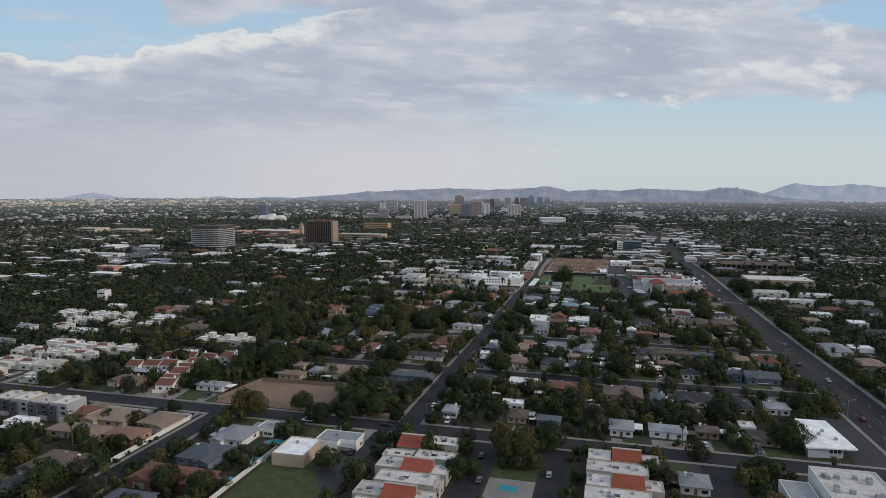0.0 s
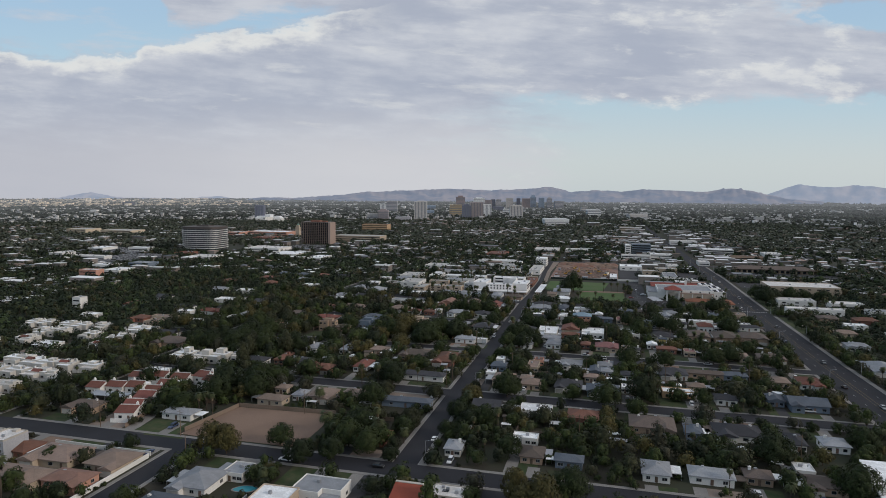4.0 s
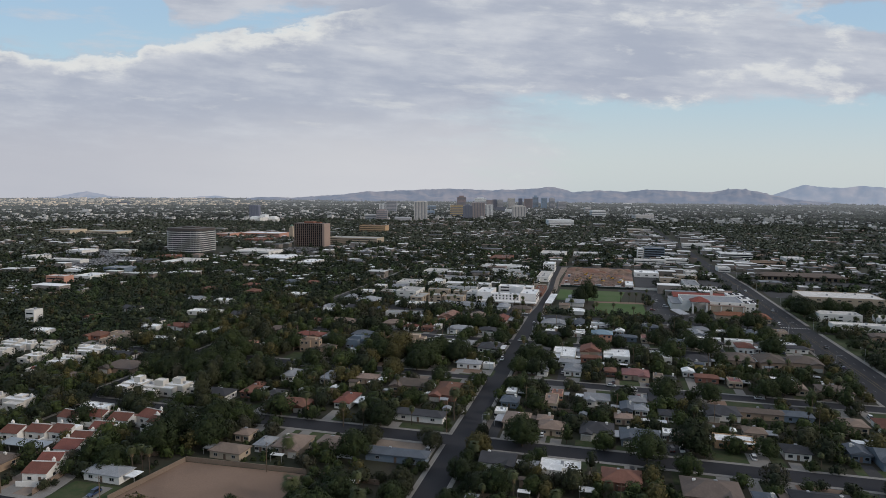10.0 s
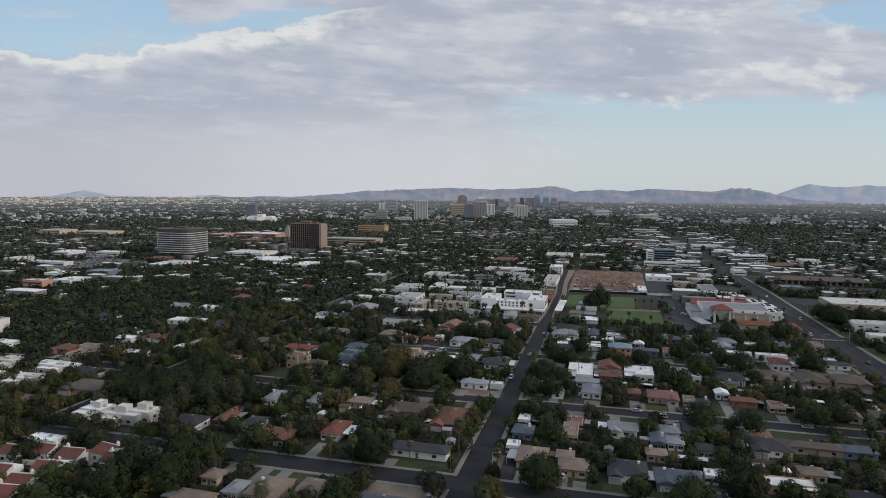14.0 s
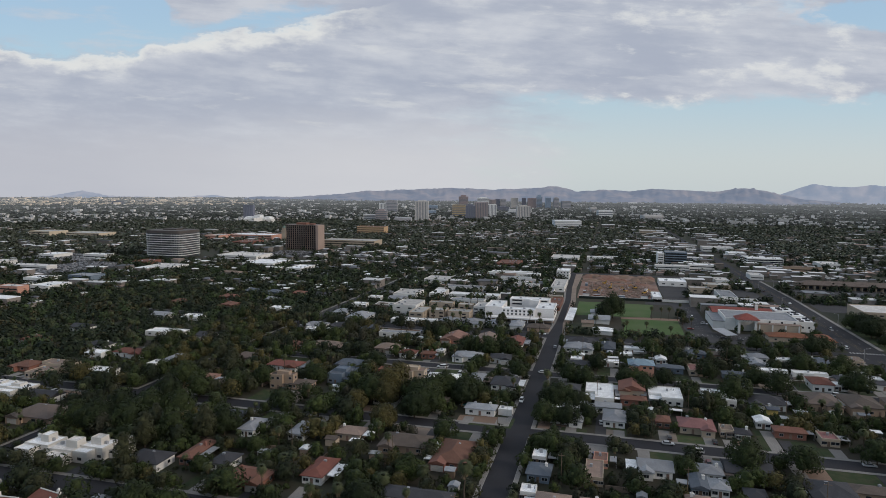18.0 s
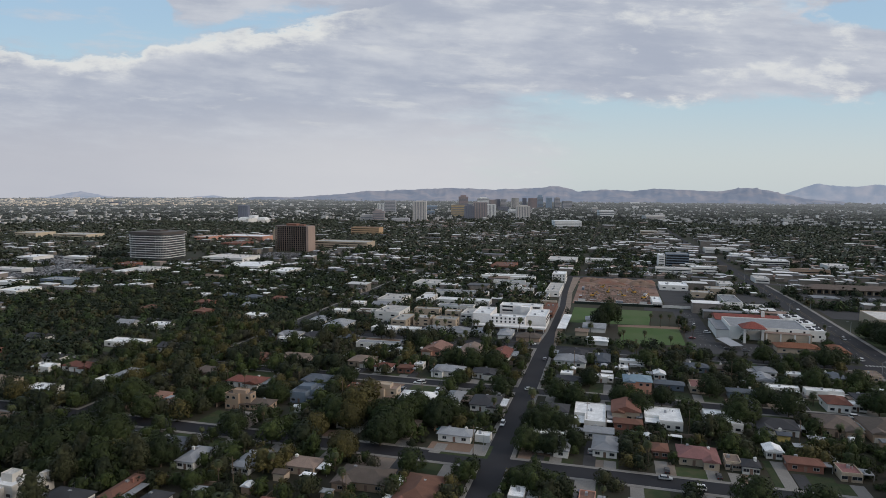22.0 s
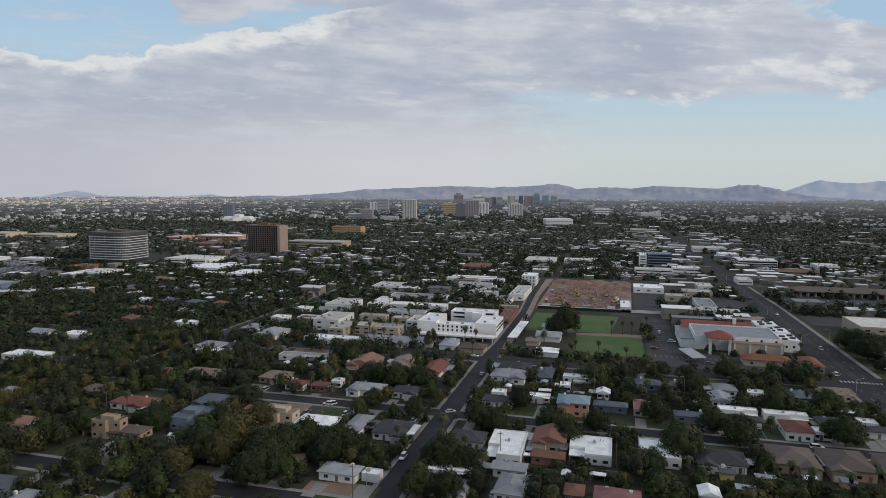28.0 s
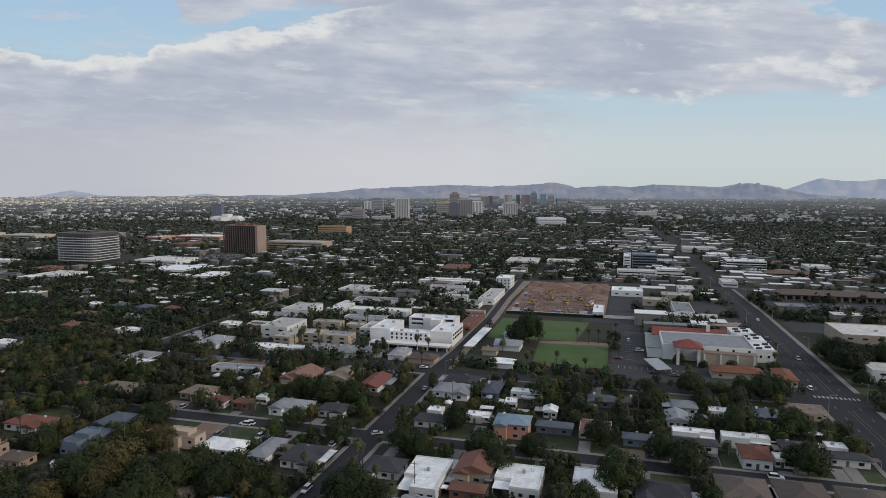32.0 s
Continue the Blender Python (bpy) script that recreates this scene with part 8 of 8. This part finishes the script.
def leafy_mass(name, spots, per, size, material, label):
    """Far trees as leaf sprays, one object of uncountable stuff."""
    R = np.random.RandomState(len(spots) + per)
    S = np.array(spots, dtype=float)
    n = len(S)
    d = R.normal(size=(n, per, 3))
    d /= np.linalg.norm(d, axis=2, keepdims=True)
    d[:, :, 2] = np.abs(d[:, :, 2]) * 0.95 + 0.12
    k = R.uniform(0.55, 1.05, (n, per, 1))
    rad = S[:, 2][:, None, None]
    hgt = R.uniform(0.65, 1.45, (n, 1, 1)) * rad * 1.5
    hgt = np.minimum(hgt, 9.0)
    c = np.concatenate([d[:, :, :2] * rad * k, d[:, :, 2:] * hgt * k], axis=2)
    c[:, :, 0] += S[:, 0][:, None]
    c[:, :, 1] += S[:, 1][:, None]
    c[:, :, 2] += S[:, 3][:, None]
    nrm = d + R.normal(scale=0.28, size=d.shape)
    nrm /= np.linalg.norm(nrm, axis=2, keepdims=True)
    ref = R.normal(size=d.shape)
    a = np.cross(nrm, ref)
    a /= np.linalg.norm(a, axis=2, keepdims=True) + 1e-9
    b = np.cross(nrm, a)
    s = size * rad * R.uniform(0.7, 1.35, (n, per, 1))
    quad = np.stack([c + a * s * 1.2, c + b * s * 0.9 - a * s * 0.6, c - b * s * 0.9 - a * s * 0.6], axis=2).reshape(-1, 3)
    m = quad.shape[0] // 3
    me = bpy.data.meshes.new(name)
    me.vertices.add(m * 3)
    me.vertices.foreach_set("co", quad.astype(np.float32).ravel())
    me.loops.add(m * 3)
    me.loops.foreach_set("vertex_index", np.arange(m * 3, dtype=np.int32))
    me.polygons.add(m)
    me.polygons.foreach_set("loop_start", np.arange(0, m * 3, 3, dtype=np.int32))
    tones = material if isinstance(material, list) else [material]
    me.polygons.foreach_set("material_index", np.repeat(R.randint(0, len(tones), n), per).astype(np.int32))
    for q in dict.fromkeys(tones):
        me.materials.append(q)
    lean = d * 0.9 + nrm * 0.3
    lean /= np.linalg.norm(lean, axis=2, keepdims=True)
    if len(tones) > 1:
        pick = np.array([list(dict.fromkeys(tones)).index(q) for q in tones])
        me.polygons.foreach_set("material_index", np.repeat(pick[R.randint(0, len(tones), n)], per).astype(np.int32))
    me.update()
    me.normals_split_custom_set_from_vertices(np.repeat(lean.reshape(-1, 3), 3, axis=0))
    return tagged(new(name, me), label, "trees", kind="stuff")


MASS = mat("leaves_near_mass", (0.0280, 0.0408, 0.0168), 0.8, 0.5, 1.0, 0.8, relief=0.3, island=0.4, translucent=0.08, coarse=0.3, second=(0.046, 0.056, 0.031))
MASS_DARK = mat("leaves_mass_dark", (0.0178, 0.0285, 0.0124), 0.8, 0.5, 1.0, 0.8, relief=0.3, island=0.35, translucent=0.06, coarse=0.3)
MASS_BRIGHT = mat("leaves_mass_bright", (0.0450, 0.0693, 0.0231), 0.8, 0.5, 1.0, 0.8, relief=0.3, island=0.35, translucent=0.08, coarse=0.3)
MASS_GOLD = mat("leaves_mass_yellowing", (0.0744, 0.0660, 0.0284), 0.8, 0.5, 1.0, 0.8, relief=0.3, island=0.35, translucent=0.08, coarse=0.3)
TONES = [MASS] * 4 + [MASS_DARK] * 3 + [MASS_BRIGHT] * 2 + [MASS_GOLD]
# The next two leaf colours are paled to stand in for haze.
MASS_FAR = mat("leaves_far_hazed", (0.0617, 0.0760, 0.0464), 0.8, 0.4, 0.25, 0.0, island=0.4, translucent=0.08, coarse=0.3, second=(0.066, 0.076, 0.053))
MASS_HAZED = mat("leaves_mass_hazed", (0.0845, 0.0920, 0.0645), 0.8, 0.5, 1.0, 0.0, island=0.35, translucent=0.06, coarse=0.3)
leafy_mass("garden_trees", [(x, y, r, 0.0) for x, y, r in far_spots], 80, 0.21, TONES, "dense green trees and palms over the farther yards")

# ---------------------------------------------------------------- the city beyond
fr = random.Random(5)


def in_view(x, y, margin=0.75):
    a = math.atan2(x - 60, y + 130)
    return -0.253 - margin < a < -0.253 + margin


boxes_pale, boxes_dark, boxes_tan = Geo(), Geo(), Geo()
walls_far = Geo()
spots_mid, spots_far = [], []


def far_road(x, y):
    """Streets of the grid, carried on past the near blocks."""
    return (y - 355) % 200 < 11 or (x - 0) % 188 < 11


spots_haze = []
for _ in range(120000):
    d = 330 + (4700 - 330) * fr.random() ** 1.3
    a = -0.253 + fr.uniform(-1.0 if d < 1000 else -0.76, 0.76)
    x, y = 50 + d * math.sin(a), -60 + d * math.cos(a)
    if (-425 < x < 335 and y < 472) or blocked(x, y, 3) or far_road(x, y):
        continue
    if abs(x - 185) < 120 and 640 < y < 1500 and fr.random() < 0.62:
        continue
    z = ground_z(x, y)
    # open ground, lots and roads break the canopy into bands
    if d > 700 and noise.noise((x * 0.0035, y * 0.0045, 7)) < -0.12 and fr.random() < 0.75:
        continue
    if d < 1050:
        spots_mid.append((x, y, fr.uniform(1.8, 5.2) * (1.25 if fr.random() < 0.12 else 1), z))
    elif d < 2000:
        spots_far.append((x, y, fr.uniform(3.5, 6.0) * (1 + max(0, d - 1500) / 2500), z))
    else:
        spots_haze.append((x, y, fr.uniform(4.0, 7.0) * (1 + max(0, d - 2000) / 2500), z))
roof_bands, sunny_bands = [Geo() for _ in range(6)], [Geo() for _ in range(6)]
for _ in range(34000):
    d = 430 + (4700 - 430) * fr.random() ** (1.3 if fr.random() < 0.7 else 0.7)
    a = -0.253 + fr.uniform(-1.0 if d < 1000 else -0.76, 0.76)
    x, y = 50 + d * math.sin(a), -60 + d * math.cos(a)
    if (-425 < x < 335 and y < 472) or blocked(x, y, 6) or far_road(x, y):
        continue
    if (a > -0.1 and d > 1500 and fr.random() < 0.4) or (d < 2000 and fr.random() < (0.5 if a < -0.35 else 0.12)) or (d > 2200 and fr.random() < 0.3):
        continue
    z = ground_z(x, y)
    grow = 1 + max(0, d - 1500) / 5000
    w, l = fr.uniform(5, 11) * grow, fr.uniform(4.5, 8.0) * grow
    hgt = fr.uniform(2.6, 3.6) + (d > 1050) * fr.uniform(0.2, 1.8)
    # shops along the avenue and in the commercial belt to the left
    trade = abs(x - 190) < 75 or (a < -0.35 and 620 < d < 1500)
    if fr.random() < (0.26 if abs(x - 190) < 75 else 0.09 if trade else 0.03):
        w, l, hgt = w * fr.uniform(1.5, 3), l * fr.uniform(1.2, 2.2), hgt + fr.uniform(1.5, 5)
    k = fr.random()
    dest = boxes_pale if k < (0.62 if trade else 0.44) else boxes_tan if k < 0.7 else boxes_dark
    if d > 2000:
        k_band = min(5, sum(d >= q for q in (2300, 2650, 3050, 3500, 4000)))
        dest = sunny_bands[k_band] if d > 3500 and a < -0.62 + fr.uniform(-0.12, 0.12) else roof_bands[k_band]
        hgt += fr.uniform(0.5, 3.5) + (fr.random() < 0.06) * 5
        # Raised and widened so the painted sun patch shows above the trees.
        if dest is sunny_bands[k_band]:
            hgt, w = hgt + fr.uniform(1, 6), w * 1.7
    (walls_far if d < 2000 else dest).box(x - w / 2, y - l / 2, z - 0.3, x + w / 2, y + l / 2, z + hgt)
    if k < 0.5 or hgt > 5:
        dest.box(x - w / 2 - 0.3, y - l / 2 - 0.3, z + hgt, x + w / 2 + 0.3, y + l / 2 + 0.3, z + hgt + 0.4)
    else:
        zz, o = z + hgt, 0.5
        x0, x1, y0, y1 = x - w / 2 - o, x + w / 2 + o, y - l / 2 - o, y + l / 2 + o
        r0, r1, zr = x0 + l * 0.45, x1 - l * 0.45, zz + l * 0.17
        dest.poly([(x0, y0, zz), (x1, y0, zz), (r1, y, zr), (r0, y, zr)]).poly([(x1, y1, zz), (x0, y1, zz), (r0, y, zr), (r1, y, zr)])
        dest.poly([(x1, y0, zz), (x1, y1, zz), (r1, y, zr)]).poly([(x0, y1, zz), (x0, y0, zz), (r0, y, zr)])
FARWALL = mat("far_stucco", (0.21, 0.185, 0.165), 0.9, 0.2, 0.2, 0.0, island=0.35)
for nm, gg, mm, lab in (("far_house_walls", walls_far, FARWALL, "stucco walls of far houses among trees"),
                        ("far_white_roofs", boxes_pale, mat("far_roof_white", (0.70, 0.69, 0.68), 0.85, 0.15, 0.3, 0.0, island=0.25), "white coated roofs of far houses and shops"),
                        ("far_tan_roofs", boxes_tan, mat("far_roof_tan", (0.26, 0.19, 0.155), 0.9, 0.2, 0.3, 0.0, island=0.4), "tan and brown shingle roofs of far houses"),
                        ("far_dark_roofs", boxes_dark, mat("far_roof_grey", (0.16, 0.165, 0.18), 0.9, 0.2, 0.3, 0.0, island=0.45), "grey shingle roofs of far houses")):
    tagged(part(nm, gg, mm), lab, "roofs", kind="stuff")
leafy_mass("mid_trees", spots_mid, 46, 0.27, TONES, "green trees between far houses")
leafy_mass("far_trees", spots_far, 15, 0.45, [MASS_FAR, MASS_FAR, MASS_HAZED, MASS_HAZED], "far tree canopy between roofs, paled with painted haze")


def distant(name, col, haze_glow, vary=0.3):
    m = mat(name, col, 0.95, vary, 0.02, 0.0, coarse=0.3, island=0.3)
    # Emission here is painted haze; the surface is no light source.
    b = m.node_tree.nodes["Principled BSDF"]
    b.inputs["Emission Color"].default_value = (*haze_glow, 1)
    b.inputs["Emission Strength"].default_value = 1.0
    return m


# the plain at the foot of the hills, too far off to shift
BANDS = (2000, 2300, 2650, 3050, 3500, 4000, 4800)


def far_from(x, y):
    return math.hypot(x - 50, y + 60)


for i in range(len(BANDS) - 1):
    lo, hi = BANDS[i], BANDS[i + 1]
    # Emission grows band by band to paint haze over leaves and roofs.
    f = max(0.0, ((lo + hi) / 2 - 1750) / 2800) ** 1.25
    haze_glow = tuple(q * f for q in (0.150, 0.157, 0.172))
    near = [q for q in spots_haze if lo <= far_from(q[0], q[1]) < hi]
    leafy_mass("backdrop_trees", near, 6, 0.8, [distant("canopy_band_%d" % i, (0.052, 0.060, 0.042), haze_glow), distant("canopy_band_dark_%d" % i, (0.032, 0.041, 0.030), haze_glow)], "canopy toward the foot of the hills with haze painted in")
    tagged(part("backdrop_roofs", roof_bands[i], distant("roof_band_%d" % i, (0.56, 0.54, 0.52), haze_glow)), "roofs toward the foot of the hills, paled with painted haze", "roofs", kind="stuff")
    # Cream base colour and stronger emission paint a sunlit stretch of plain.
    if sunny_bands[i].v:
        tagged(part("backdrop_roofs", sunny_bands[i], distant("sun_painted_roof_%d" % i, (0.62, 0.50, 0.36), tuple(q * 1.2 for q in haze_glow))), "far roofs with cream sunlight painted in", "roofs", kind="stuff")

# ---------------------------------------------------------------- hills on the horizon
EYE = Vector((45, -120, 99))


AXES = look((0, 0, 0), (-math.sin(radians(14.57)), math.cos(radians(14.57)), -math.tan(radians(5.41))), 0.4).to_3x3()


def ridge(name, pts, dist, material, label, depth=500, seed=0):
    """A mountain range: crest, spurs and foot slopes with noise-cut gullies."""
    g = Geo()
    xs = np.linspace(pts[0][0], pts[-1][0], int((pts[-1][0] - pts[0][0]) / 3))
    # pts outline the crest in view-plane units, cast out from EYE to dist.
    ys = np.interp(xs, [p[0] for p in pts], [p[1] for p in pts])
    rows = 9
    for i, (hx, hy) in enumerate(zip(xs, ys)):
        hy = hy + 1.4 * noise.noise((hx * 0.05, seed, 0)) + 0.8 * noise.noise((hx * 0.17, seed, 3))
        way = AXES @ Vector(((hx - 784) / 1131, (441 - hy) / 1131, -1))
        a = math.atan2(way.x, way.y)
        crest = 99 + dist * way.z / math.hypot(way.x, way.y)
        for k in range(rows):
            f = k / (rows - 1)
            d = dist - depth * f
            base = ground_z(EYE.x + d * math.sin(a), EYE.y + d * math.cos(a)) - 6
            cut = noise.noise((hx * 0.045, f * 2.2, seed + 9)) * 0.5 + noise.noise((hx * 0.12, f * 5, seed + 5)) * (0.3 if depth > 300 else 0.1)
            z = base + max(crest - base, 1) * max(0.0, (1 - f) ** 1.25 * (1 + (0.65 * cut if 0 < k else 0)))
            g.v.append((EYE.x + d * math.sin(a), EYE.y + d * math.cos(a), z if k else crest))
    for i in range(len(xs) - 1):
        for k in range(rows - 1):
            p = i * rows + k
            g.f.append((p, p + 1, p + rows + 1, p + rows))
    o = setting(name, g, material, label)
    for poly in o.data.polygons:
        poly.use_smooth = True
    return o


def hazed_rock(name, col, haze_glow):
    # Warmer second colour paints sunlit patches; the blue emission below paints haze.
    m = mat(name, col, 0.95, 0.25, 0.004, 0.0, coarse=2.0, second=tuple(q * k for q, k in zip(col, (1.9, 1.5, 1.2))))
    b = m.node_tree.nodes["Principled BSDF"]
    b.inputs["Emission Color"].default_value = (*haze_glow, 1)
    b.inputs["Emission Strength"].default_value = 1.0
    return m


HILL = hazed_rock("hazed_hill_rock", (0.12, 0.125, 0.145), (0.108, 0.132, 0.183))
HILL_FAR = hazed_rock("farthest_hazed_rock", (0.14, 0.145, 0.165), (0.19, 0.228, 0.30))
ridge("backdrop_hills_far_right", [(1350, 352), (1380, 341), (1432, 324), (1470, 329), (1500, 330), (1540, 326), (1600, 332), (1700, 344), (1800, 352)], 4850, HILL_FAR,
      "mountain range on the horizon, paled blue with painted haze", 200, 4)
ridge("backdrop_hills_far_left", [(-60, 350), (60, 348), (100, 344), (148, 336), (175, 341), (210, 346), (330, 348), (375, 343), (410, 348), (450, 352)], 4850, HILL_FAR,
      "mountain range on the horizon, paled blue with painted haze", 200, 5)
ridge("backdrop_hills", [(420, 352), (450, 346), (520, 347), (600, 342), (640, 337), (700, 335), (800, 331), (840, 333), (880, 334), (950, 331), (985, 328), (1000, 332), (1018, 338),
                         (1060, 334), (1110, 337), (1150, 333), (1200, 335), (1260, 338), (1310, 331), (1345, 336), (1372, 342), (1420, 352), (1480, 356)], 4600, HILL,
      "long mountain ridge beyond the city, blue-violet with painted haze", 420, 2)
